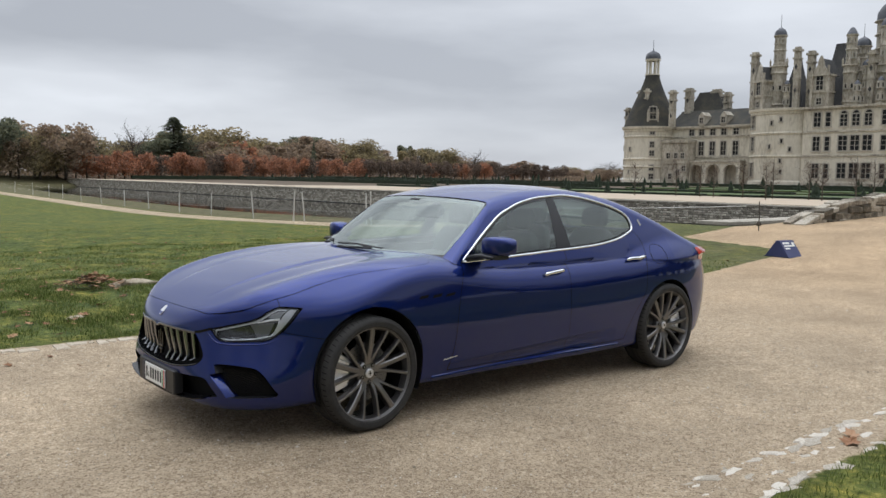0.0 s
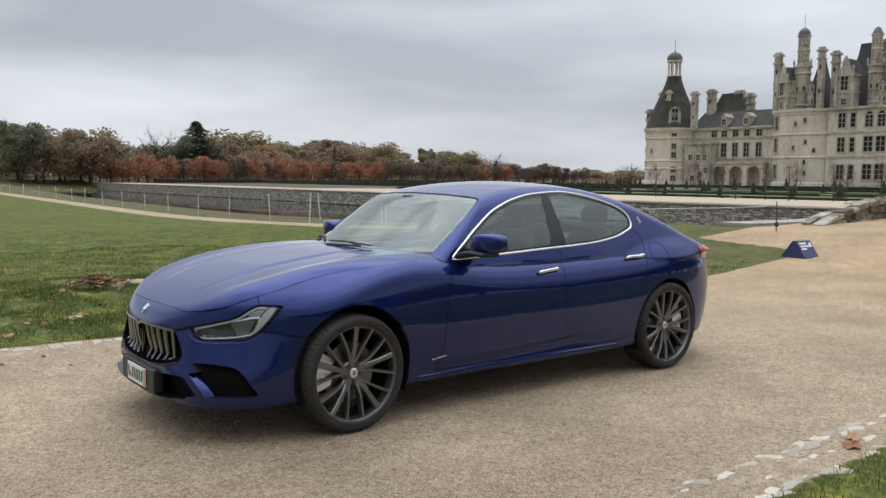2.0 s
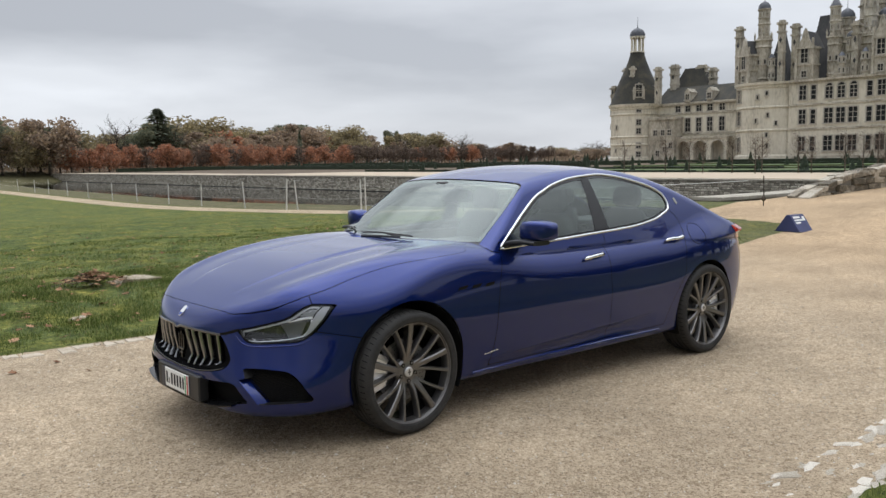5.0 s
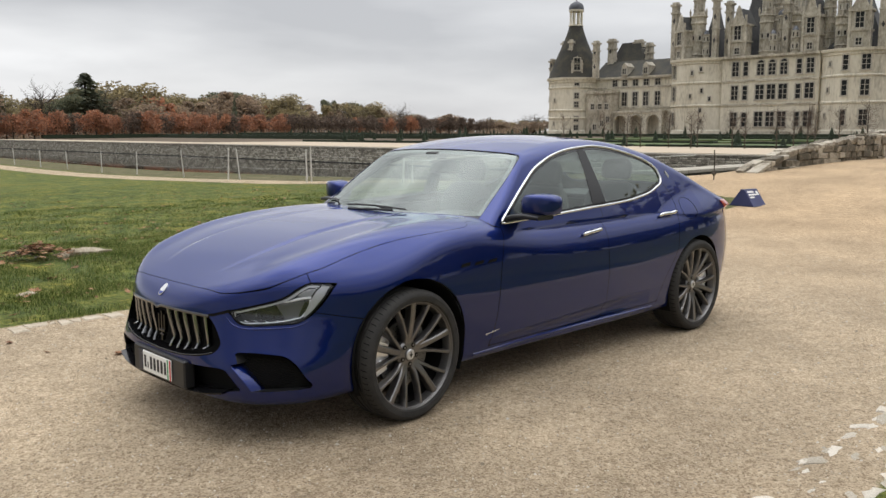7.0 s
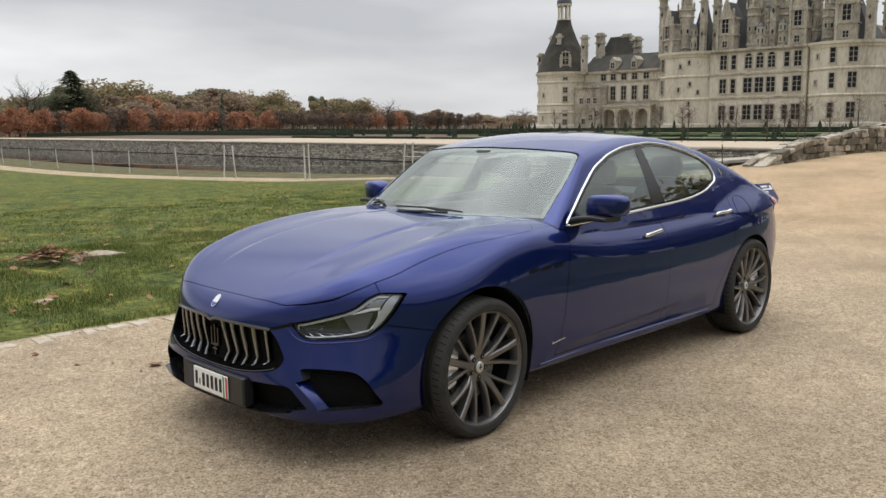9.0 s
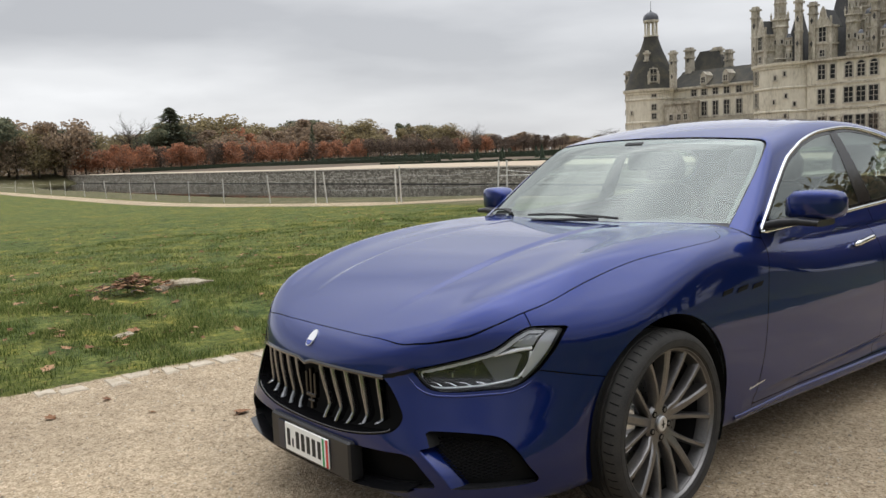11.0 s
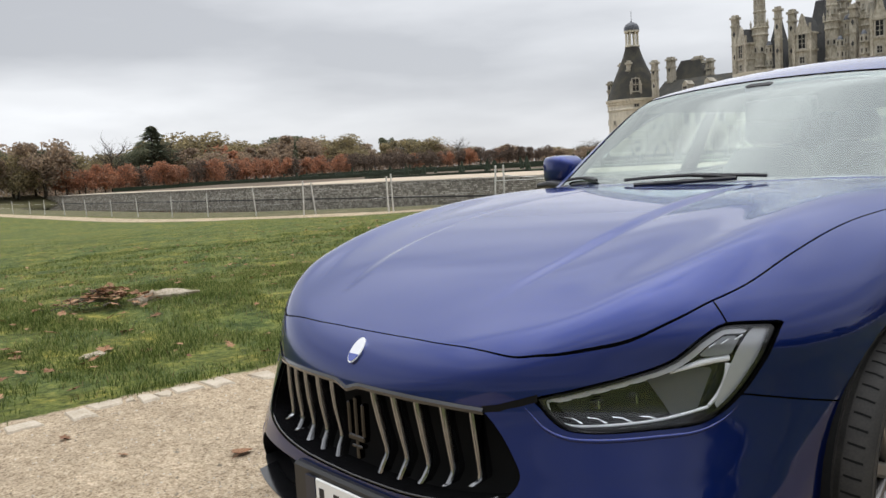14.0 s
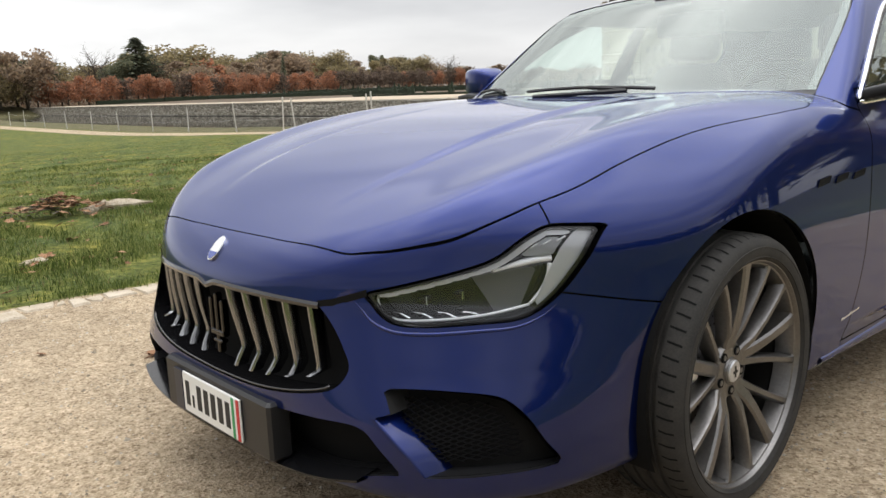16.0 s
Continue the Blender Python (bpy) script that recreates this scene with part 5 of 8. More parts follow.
# feature lines: bonnet seen from above, lamps and mouths from the front, the rest from the side
HOOD = outline([(-0.880, 0.0), (-0.879, -0.15), (-0.877, -0.28), (-0.860, -0.44), (-0.830, -0.517), (-0.784, -0.591), (-0.715, -0.669), (-0.638, -0.721), (-0.559, -0.753), (-0.45, -0.782), (-0.3, -0.796), (0.0, -0.808), (0.3, -0.84), (0.46, -0.846), (0.53, -0.825), (0.57, -0.78),
                (0.80, -0.70), (0.80, 0.70), (0.57, 0.78), (0.53, 0.825), (0.46, 0.846), (0.3, 0.84), (0.0, 0.808), (-0.3, 0.796), (-0.45, 0.782), (-0.559, 0.753), (-0.638, 0.721), (-0.715, 0.669), (-0.784, 0.591), (-0.830, 0.517), (-0.860, 0.44), (-0.877, 0.28), (-0.879, 0.15)], 5)
LAMP = outline([(-0.527, 0.663), (-0.586, 0.680), (-0.678, 0.709), (-0.733, 0.735), (-0.768, 0.778), (-0.783, 0.795), (-0.80, 0.798), (-0.846, 0.790), (-0.846, 0.790), (-0.844, 0.740), (-0.828, 0.685), (-0.810, 0.645), (-0.790, 0.617), (-0.768, 0.604), (-0.724, 0.601), (-0.648, 0.597), (-0.594, 0.601), (-0.563, 0.618), (-0.538, 0.647)], 5)
GRILLE = outline(mirror_line([(0.0, 0.632), (-0.14, 0.636), (-0.28, 0.638), (-0.405, 0.634), (-0.428, 0.626), (-0.466, 0.587), (-0.498, 0.542), (-0.516, 0.508), (-0.508, 0.478), (-0.485, 0.455), (-0.44, 0.440), (-0.34, 0.422), (-0.2, 0.408), (0.0, 0.402)]), 4)
SIDE_MOUTH = outline([(-0.598, 0.469), (-0.675, 0.471), (-0.751, 0.461), (-0.789, 0.444), (-0.822, 0.397), (-0.842, 0.334), (-0.848, 0.296), (-0.836, 0.286), (-0.789, 0.286), (-0.735, 0.285), (-0.684, 0.284), (-0.684, 0.284), (-0.666, 0.320), (-0.640, 0.353), (-0.601, 0.391), (-0.583, 0.407), (-0.583, 0.407), (-0.622, 0.418), (-0.622, 0.418), (-0.604, 0.455)], 5)
LOW_MOUTH = outline(mirror_line([(0.0, 0.375), (-0.2, 0.375), (-0.31, 0.38), (-0.45, 0.386), (-0.555, 0.386), (-0.60, 0.352), (-0.645, 0.29), (-0.62, 0.284), (-0.5, 0.262), (-0.35, 0.24), (0.0, 0.232)]), 4)
SIDE_GLASS = outline([(0.79, 0.997), (0.79, 0.997), (0.98, 1.135), (1.10, 1.215), (1.24, 1.298), (1.36, 1.345), (1.47, 1.381), (1.66, 1.418), (1.9, 1.436), (2.05, 1.436), (2.27, 1.408), (2.53, 1.347), (2.66, 1.29), (2.70, 1.235), (2.695, 1.165), (2.60, 1.125), (2.47, 1.092), (2.24, 1.062), (2.0, 1.047), (1.73, 1.037), (1.4, 1.022), (1.1, 1.009)], 5)
FRONT_DOOR = outline([(0.80, 1.04), (0.80, 1.04), (0.775, 0.95), (0.738, 0.86), (0.712, 0.75), (0.695, 0.64), (0.683, 0.5), (0.66, 0.38), (0.63, 0.292), (0.63, 0.292), (1.0, 0.285), (1.5, 0.287), (1.79, 0.29), (1.79, 0.29), (1.797, 0.45), (1.80, 0.62), (1.797, 0.76), (1.812, 0.88), (1.80, 1.06), (1.80, 1.06)], 5)
REAR_DOOR = outline([(1.80, 1.06), (1.80, 1.06), (1.812, 0.88), (1.797, 0.76), (1.80, 0.62), (1.797, 0.45), (1.79, 0.29), (1.79, 0.29), (2.1, 0.295), (2.46, 0.30), (2.46, 0.30), (2.54, 0.45), (2.64, 0.585), (2.695, 0.68), (2.708, 0.80), (2.735, 0.90), (2.775, 1.01), (2.76, 1.09), (2.70, 1.15), (2.70, 1.15)], 5)
WING = outline([(-0.545, 0.86), (-0.545, 0.86), (-0.545, 0.80), (-0.545, 0.655), (-0.545, 0.655), (-0.475, 0.639), (-0.374, 0.616), (-0.235, 0.589), (0.0, 0.56), (0.25, 0.30), (0.30, 0.20), (0.30, 0.20), (0.63, 0.20), (0.63, 0.292), (0.66, 0.38), (0.683, 0.5), (0.695, 0.64), (0.712, 0.75), (0.738, 0.86), (0.775, 0.95), (0.80, 1.0), (0.74, 1.06), (0.4, 1.2), (-0.4, 1.1)], 4)
SCREEN = outline(mirror_line([(0.0, 1.0), (-0.6, 1.0), (-0.765, 1.012), (-0.765, 1.012), (-0.735, 1.142), (-0.705, 1.265), (-0.675, 1.345), (-0.648, 1.382), (-0.60, 1.398), (-0.45, 1.410), (-0.27, 1.419), (0.0, 1.424)]), 5)
REAR_SCREEN = outline([(2.72, 0.0), (2.74, -0.3), (2.80, -0.5), (2.9, -0.53), (3.3, -0.58), (3.42, -0.56), (3.47, -0.3), (3.48, 0.0), (3.47, 0.3), (3.42, 0.56), (3.3, 0.58), (2.9, 0.53), (2.80, 0.5), (2.74, 0.3)], 4)

skin = car_surface(300, 125, 250)
all_skin = skin


def cabin_side(p):
    b, c = car_parts(*p.T)
    return c - b


def cut(patch, f, gap=0.004):
    """Splits a patch along f = 0 into what is inside and the rest, with a joint between them."""
    v = f(patch[0])
    return clip_patch(patch, v + gap / 2), clip_patch(patch, -v + gap / 2)


ARCH = lambda p: np.minimum(np.hypot(p[:, 0] - 0.018, p[:, 2] - 0.375) - 0.396, np.hypot(p[:, 0] - 3.005, p[:, 2] - 0.362) - 0.385)
f_lamp = lambda p: np.maximum(flat(p, [1, 2], LAMP), p[:, 0] + 0.2)
f_grille = lambda p: np.maximum(flat(p, [1, 2], GRILLE), p[:, 0] + 0.6)
f_mouth = lambda p: np.maximum(flat(p, [1, 2], SIDE_MOUTH), p[:, 0] + 0.45)
f_low = lambda p: np.maximum(flat(p, [1, 2], LOW_MOUTH), p[:, 0] + 0.6)
f_glass = lambda p: np.maximum(flat(p, [0, 2], SIDE_GLASS), 0.4 + p[:, 1])
f_screen = lambda p: np.maximum(flat(p, [1, 2], SCREEN), np.maximum(p[:, 0] - 1.35, cabin_side(p) * 1.0))
f_rear = lambda p: np.maximum(flat(p, [0, 1], REAR_SCREEN), 1.0 - p[:, 2])
f_hood = lambda p: np.maximum(np.maximum(flat(p, [0, 1], HOOD), 0.6 - p[:, 2]), -cabin_side(p))
f_door1 = lambda p: np.maximum(flat(p, [0, 2], FRONT_DOOR), 0.5 + p[:, 1])
f_door2 = lambda p: np.maximum(flat(p, [0, 2], REAR_DOOR), 0.5 + p[:, 1])
f_wing = lambda p: np.maximum(np.maximum(flat(p, [0, 2], WING), 0.5 + p[:, 1]), -cabin_side(p))

_, rest = cut(skin, ARCH, 0.0)
glass_side, rest = cut(rest, f_glass, 0.002)
screen, rest = cut(rest, f_screen, 0.002)
rear_screen, rest = cut(rest, f_rear, 0.004)
lamp_lens, rest = cut(rest, f_lamp, 0.006)
grille_mouth, rest = cut(rest, f_grille, 0.0)
side_mouth, rest = cut(rest, f_mouth, 0.0)
low_mouth, rest = cut(rest, f_low, 0.0)
shell_patch = rest
hood, rest = cut(rest, f_hood, 0.0028)
door1, rest = cut(rest, f_door1, 0.005)
door2, rest = cut(rest, f_door2, 0.005)
wing, rest = cut(rest, f_wing, 0.004)
bumper, rest = cut(rest, lambda p: p[:, 0] - 0.05, 0.0)
shell("body", rest, PAINT, both=True)
shell("bonnet", hood, PAINT, both=True)
shell("front_bumper", bumper, PAINT, both=True)
front_wing = shell("front_wing", wing, PAINT)
front_door = shell("door", door1, PAINT)
rear_door = shell("door", door2, PAINT)
shell("inner_shell", shell_patch, MATT_BLACK, both=True, push=-0.012)
for o in (front_wing, front_door, rear_door):
    mirrored(o)

# glazing
PILLAR = np.array([(1.735, 0.98), (1.735, 1.05), (1.795, 1.45), (1.872, 1.45), (1.893, 1.05), (1.893, 0.98)])
f_pillar = lambda p: inside_of(p[:, [0, 2]], PILLAR)
pillar, panes = cut(glass_side, f_pillar, 0.0)
pane1, pane2 = cut(panes, lambda p: p[:, 0] - 1.81, 0.0)
inner = lambda patch, d: clip_patch(patch, flat(patch[0], [0, 2], SIDE_GLASS) + d)
for patch, name, mat, push in ((inner(pane1, 0.012), "side_window", GLASS, -0.004), (inner(pane2, 0.012), "side_window", GLASS, -0.004), (pillar, "door_pillar", GLOSS_BLACK, -0.002)):
    o = shell(name, patch, mat, push=push)
    o.visible_shadow = mat is not GLASS
    m_ = mirrored(o)
    m_.visible_shadow = mat is not GLASS
seal, _ = cut(glass_side, lambda p: -flat(p, [0, 2], SIDE_GLASS) - 0.022, 0.0)
o = shell("window_seal", seal, GLOSS_BLACK, push=-0.002)
mirrored(o)
o = shell("windscreen", clip_patch(screen, flat(screen[0], [1, 2], SCREEN) + 0.004), GLASS, both=True, push=-0.003, label="clear windscreen reflecting the sky")
o.visible_shadow = False
frit = clip_patch(screen, -flat(screen[0], [1, 2], SCREEN) - 0.024)
frit = clip_patch(frit, 1.03 - frit[0][:, 2])
shell("screen_border", frit, GLOSS_BLACK, both=True, push=-0.006)
cowl = clip_patch(screen, screen[0][:, 2] - 1.052 + 0.012 * np.abs(screen[0][:, 1]))
tagged(shell("scuttle", cowl, SATIN_BLACK, both=True, push=-0.002), "black scuttle panel below the windscreen")
o = shell("rear_window", rear_screen, GLASS, both=True, push=-0.003)
o.visible_shadow = False
trim = onto_skin(SIDE_GLASS, 1, 0.001)
trim_o = Geo().tube([tuple(q) for q in trim], 0.0092, 8, closed=True).ob("window_trim", CHROME, car, "bright chrome trim round the side windows", smooth=True)
mirrored(trim_o)


def rim_wall(pts, way, depth, name, mat, both=False):
    """The wall of an opening: its edge drawn inwards."""
    p = np.array(pts)
    q = p + np.array(way) * depth
    n = len(p)
    vs = p.tolist() + q.tolist()
    fs = [(i, (i + 1) % n, n + (i + 1) % n, n + i) for i in range(n)]
    o = Geo().add(vs, fs).ob(name, mat, car, smooth=True, angle=40)
    if both:
        mirrored(o)
    return o


# radiator grille: dark cavity, rim, upright bars with a knee, top bar
rim_wall(onto_skin(GRILLE, 0, -0.001), (1, 0, 0), 0.09, "grille_surround", GLOSS_BLACK)
shell("grille_cavity", grille_mouth, MATT_BLACK, both=True, shift=(0.085, 0, 0))
rim_in = onto_skin(np.array([q * [0.975, 1] + [0, 0.004 if q[1] < 0.5 else -0.004] for q in GRILLE]), 0, 0.0)
low_half = [tuple(q + np.array([0.006, 0, 0])) for q in rim_in if q[2] < 0.535]
low_half.sort(key=lambda q: q[1])
low_half = [q for q in low_half if abs(q[1]) < 0.475 and q[2] < 0.48]
Geo().tube(low_half, 0.0032, 6).ob("grille_lip", BLACK_CHROME, car, smooth=True)


def grille_bar(y):
    """One upright bar: leans inwards, then bends back out at a knee."""
    s = 1 if y > 0 else -1
    a = abs(y)
    zb = 0.412 + 0.28 * max(a - 0.12, 0) ** 1.6 + 0.012
    path = [(y - s * 0.006, 0.628, 0.006), (y - s * 0.004, 0.605, 0.010), (y, 0.555, 0.022), (y + s * 0.002, 0.505, 0.036), (y + s * 0.003, 0.484, 0.041), (y + s * 0.003, 0.472, 0.040), (y + s * 0.001, 0.452, 0.028), (y - s * 0.003, zb + 0.004, 0.018)]
    path = [q for q in path if q[1] > zb]
    base = onto_skin([(q[0], q[1]) for q in path], 0)
    g = Geo()
    ring = [(-0.0036, 0.0012), (0.0, 0.0024), (0.0036, 0.0012), (0.0068, 0.007), (0.0050, 0.036), (-0.0050, 0.036), (-0.0068, 0.007)]
    vs = [(b[0] + q[2] + dx, b[1] + dy, b[2]) for q, b in zip(path, base) for dy, dx in ring]
    n, k = len(path), len(ring)
    fs = [(i * k + j, i * k + (j + 1) % k, (i + 1) * k + (j + 1) % k, (i + 1) * k + j) for i in range(n - 1) for j in range(k)]
    fs += [tuple(range(k)), tuple(reversed(range((n - 1) * k, n * k)))]
    g.add(vs, fs)
    o = g.ob("grille_bar", DARK_CHROME, car, angle=35)
    fixed_normals(o.data)


for s in (-1, 1):
    for k in range(5):
        grille_bar(s * (0.095 + 0.0745 * k))
top_line = [(y, 0.641 - 0.014 * math.exp(-(y / 0.028) ** 2) - 0.008 * (abs(y) / 0.4) ** 3) for y in np.linspace(-0.425, 0.425, 41)]
tb = onto_skin(top_line, 0)
g = Geo()
vs = [(q[0] + dx, q[1], q[2] + dz) for q in tb for dx, dz in ((-0.003, -0.008), (-0.006, 0.0), (-0.002, 0.007), (0.03, 0.007), (0.03, -0.008))]
g.add(vs, [(i * 5 + j, i * 5 + (j + 1) % 5, i * 5 + 5 + (j + 1) % 5, i * 5 + 5 + j) for i in range(40) for j in range(5)])
o = g.ob("grille_top_bar", BLACK_CHROME, car, smooth=True, angle=30)
fixed_normals(o.data)
# three-pronged emblem, as plain bars
em = Geo()
ex = -0.950
EMBLEM_DARK = plain("emblem_dark", (0.055, 0.053, 0.05), 0.22, 1.0)
for y, z0, z1 in ((0.0, 0.44, 0.600), (-0.030, 0.50, 0.585), (0.030, 0.50, 0.585)):
    em.box(ex, ex + 0.02, y - 0.0065, y + 0.0065, z0, z1, bev=0.003)
em.box(ex - 0.002, ex + 0.02, -0.034, 0.034, 0.487, 0.503, bev=0.003).box(ex - 0.002, ex + 0.02, -0.022, 0.022, 0.468, 0.478, bev=0.003)
em.ob("grille_emblem", EMBLEM_DARK, car, "three-pronged dark chrome emblem")

# oval badge on the nose
bc = onto_skin([(0.0, 0.713)], 0)[0]
bn = Vector(field_normal(np.array([bc]))[0])
bm_ = Matrix.Translation(Vector(bc) + bn * 0.001) @ bn.to_track_quat("Z", "Y").to_matrix().to_4x4()
oval = [(0.021 * math.cos(a), 0.034 * math.sin(a)) for a in np.linspace(0, math.tau, 28, endpoint=False)]
badge = Geo().prism([(x * 1.12, y * 1.08) for x, y in oval], -0.002, 0.003, "z", bm_).ob("badge", CHROME, car, "small oval enamel badge")
Geo().prism([(x, y) for x, y in oval], 0.003, 0.0038, "z", bm_).ob("badge_face", BADGE_WHITE, badge)
Geo().prism([(0.021 * 0.97 * math.cos(a), 0.034 * 0.97 * math.sin(a)) for a in np.linspace(math.radians(200), math.radians(340), 14)], 0.0038, 0.0044, "z", bm_).ob("badge_band", BADGE_BLUE, badge)

# bumper mouths
for poly, patch, both, nm, deep in ((SIDE_MOUTH, side_mouth, True, "side_intake", 0.075), (LOW_MOUTH, low_mouth, False, "lower_intake", 0.10)):
    rim_wall(onto_skin(poly, 0, -0.001), (1, 0.12 if both else 0, 0), deep, nm + "_surround", SATIN_BLACK, both)
    back = shell(nm + "_back", patch, MATT_BLACK, both=not both, shift=(deep * 0.8, 0.02 if both else 0, 0))
    if both:
        mirrored(back)


def honeycomb(poly, depth, name):
    """Thin wires crossing an intake."""
    g = Geo()
    lo, hi = poly.min(0), poly.max(0)
    for slope in (-0.6, 0.6):
        for c in np.arange(lo[1] - 0.3, hi[1] + 0.3, 0.0135):
            ys = np.linspace(lo[0], hi[0], 40)
            pts = np.stack([ys, c + slope * (ys - lo[0])], -1)
            ok = inside_of(pts, poly) < -0.012
            run = pts[ok]
            if len(run) > 2:
                p = onto_skin(run, 0, -depth)
                g.tube([tuple(q) for q in p], 0.0016, 4, caps=False)
    return g


net = honeycomb(SIDE_MOUTH, 0.045, "intake_net").ob("intake_net", GLOSS_BLACK, car)
tagged(net, kind="stuff")
mirrored(net)
# body-coloured blade that slopes back into each side intake
bl = onto_skin([(-0.583, 0.407), (-0.601, 0.391), (-0.640, 0.353), (-0.666, 0.320), (-0.684, 0.284)], 0)
back_ = [(0.072, -0.001, -0.016), (0.086, -0.028, -0.037), (0.088, -0.019, -0.039), (0.088, -0.010, -0.041), (0.079, 0.001, -0.028)]
g = Geo()
vs = []
for q, d in zip(bl, back_):
    q, d, up_ = np.array(q), np.array(d), np.array((0.0035, -0.0047, 0.0054))
    vs += [tuple(q + (0.004, 0.004, -0.002)), tuple(q - (0.0015, 0, -0.001)), tuple(q + d * 0.10 + up_ * 0.6), tuple(q + d * 0.6 + up_ * 2), tuple(q + d + up_ * 2.4), tuple(q + d * 1.15 + (0.05, 0.012, -0.01))]
g.add(vs, [(i * 6 + j, i * 6 + j + 1, i * 6 + 7 + j, i * 6 + 6 + j) for i in range(4) for j in range(5)])
blade = g.ob("bumper_blade", PAINT, car, smooth=True)
fixed_normals(blade.data)
mirrored(blade)
# glossy black frame of the intake, and the body-coloured lip under the lamp
fr_ = onto_skin([(-0.660, 0.470), (-0.751, 0.459), (-0.787, 0.442), (-0.820, 0.396), (-0.840, 0.334), (-0.846, 0.298)], 0, 0.001)
g = Geo()
vs = []
for k, q in enumerate(fr_):
    w = (0.006, 0.014, 0.022, 0.026, 0.026, 0.016)[k]
    vs += [tuple(q), (q[0] + 0.012, q[1] + w * 0.6, q[2] - w * 0.35), (q[0] + 0.035, q[1] + w * 1.3, q[2] - w * 0.6)]
g.add(vs, [(i * 3 + j, i * 3 + j + 1, i * 3 + 4 + j, i * 3 + 3 + j) for i in range(5) for j in range(2)])
frame_ = g.ob("intake_frame", GLOSS_BLACK, car, smooth=True, angle=50)
mirrored(frame_)
lip = outline([(-0.500, 0.652), (-0.522, 0.628), (-0.548, 0.603), (-0.590, 0.585), (-0.648, 0.581), (-0.724, 0.585), (-0.772, 0.589), (-0.800, 0.608), (-0.818, 0.640)], 6, False)
mirrored(Geo().tube([tuple(q) for q in onto_skin(lip, 0, -0.0015)], [0.001 + 0.0042 * math.sin(math.pi * min(1, (k + 0.5) / len(lip))) for k in range(len(lip))], 8).ob("lamp_lip", PAINT, car, smooth=True))
# front splitter lip
sp = onto_skin([(y, 0.238 + 0.05 * (abs(y) / 0.62) ** 3) for y in np.linspace(-0.57, 0.57, 45)], 0)
g = Geo()
vs = [(q[0] + dx, q[1], q[2] + dz) for q in sp for dx, dz in ((-0.026, -0.010), (-0.028, -0.004), (0.03, 0.006), (0.05, -0.012))]
g.add(vs, [(i * 4 + j, i * 4 + (j + 1) % 4, i * 4 + 4 + (j + 1) % 4, i * 4 + 4 + j) for i in range(44) for j in range(4)])
o = g.ob("splitter", GLOSS_BLACK, car, smooth=True, angle=35)
fixed_normals(o.data)

# number plate on its black carrier, the number as plain bars
carrier = Geo().box(-0.993, -0.93, -0.315, 0.255, 0.246, 0.392, bev=0.008).ob("plate_carrier", SATIN_BLACK, car)
plate = Geo().box(-1.001, -0.9935, -0.188, 0.132, 0.262, 0.374, bev=0.003).ob("number_plate", PLATE_WHITE, car, "white number plate with a small flag stripe")
Geo().box(-1.0025, -0.9945, 0.132, 0.178, 0.262, 0.374).ob("plate_side", PLATE_BLUE, plate)
for y0, y1, z0, z1 in ((0.117, 0.087, 0.285, 0.352), (0.080, 0.062, 0.285, 0.318), (0.050, 0.018, 0.285, 0.352), (0.010, -0.022, 0.285, 0.352), (-0.030, -0.062, 0.285, 0.352), (-0.070, -0.102, 0.285, 0.352), (-0.110, -0.140, 0.285, 0.352)):
    Geo().box(-1.0022, -1.0008, y1 + 0.004, y0 - 0.004, z0, z1).ob("number_bar", INK, plate)
Geo().box(-1.0020, -1.0008, -0.160, -0.148, 0.265, 0.371).ob("flag_stripe", GREEN, plate)
Geo().box(-1.0020, -1.0008, -0.186, -0.172, 0.265, 0.371).ob("flag_stripe", RED, plate)

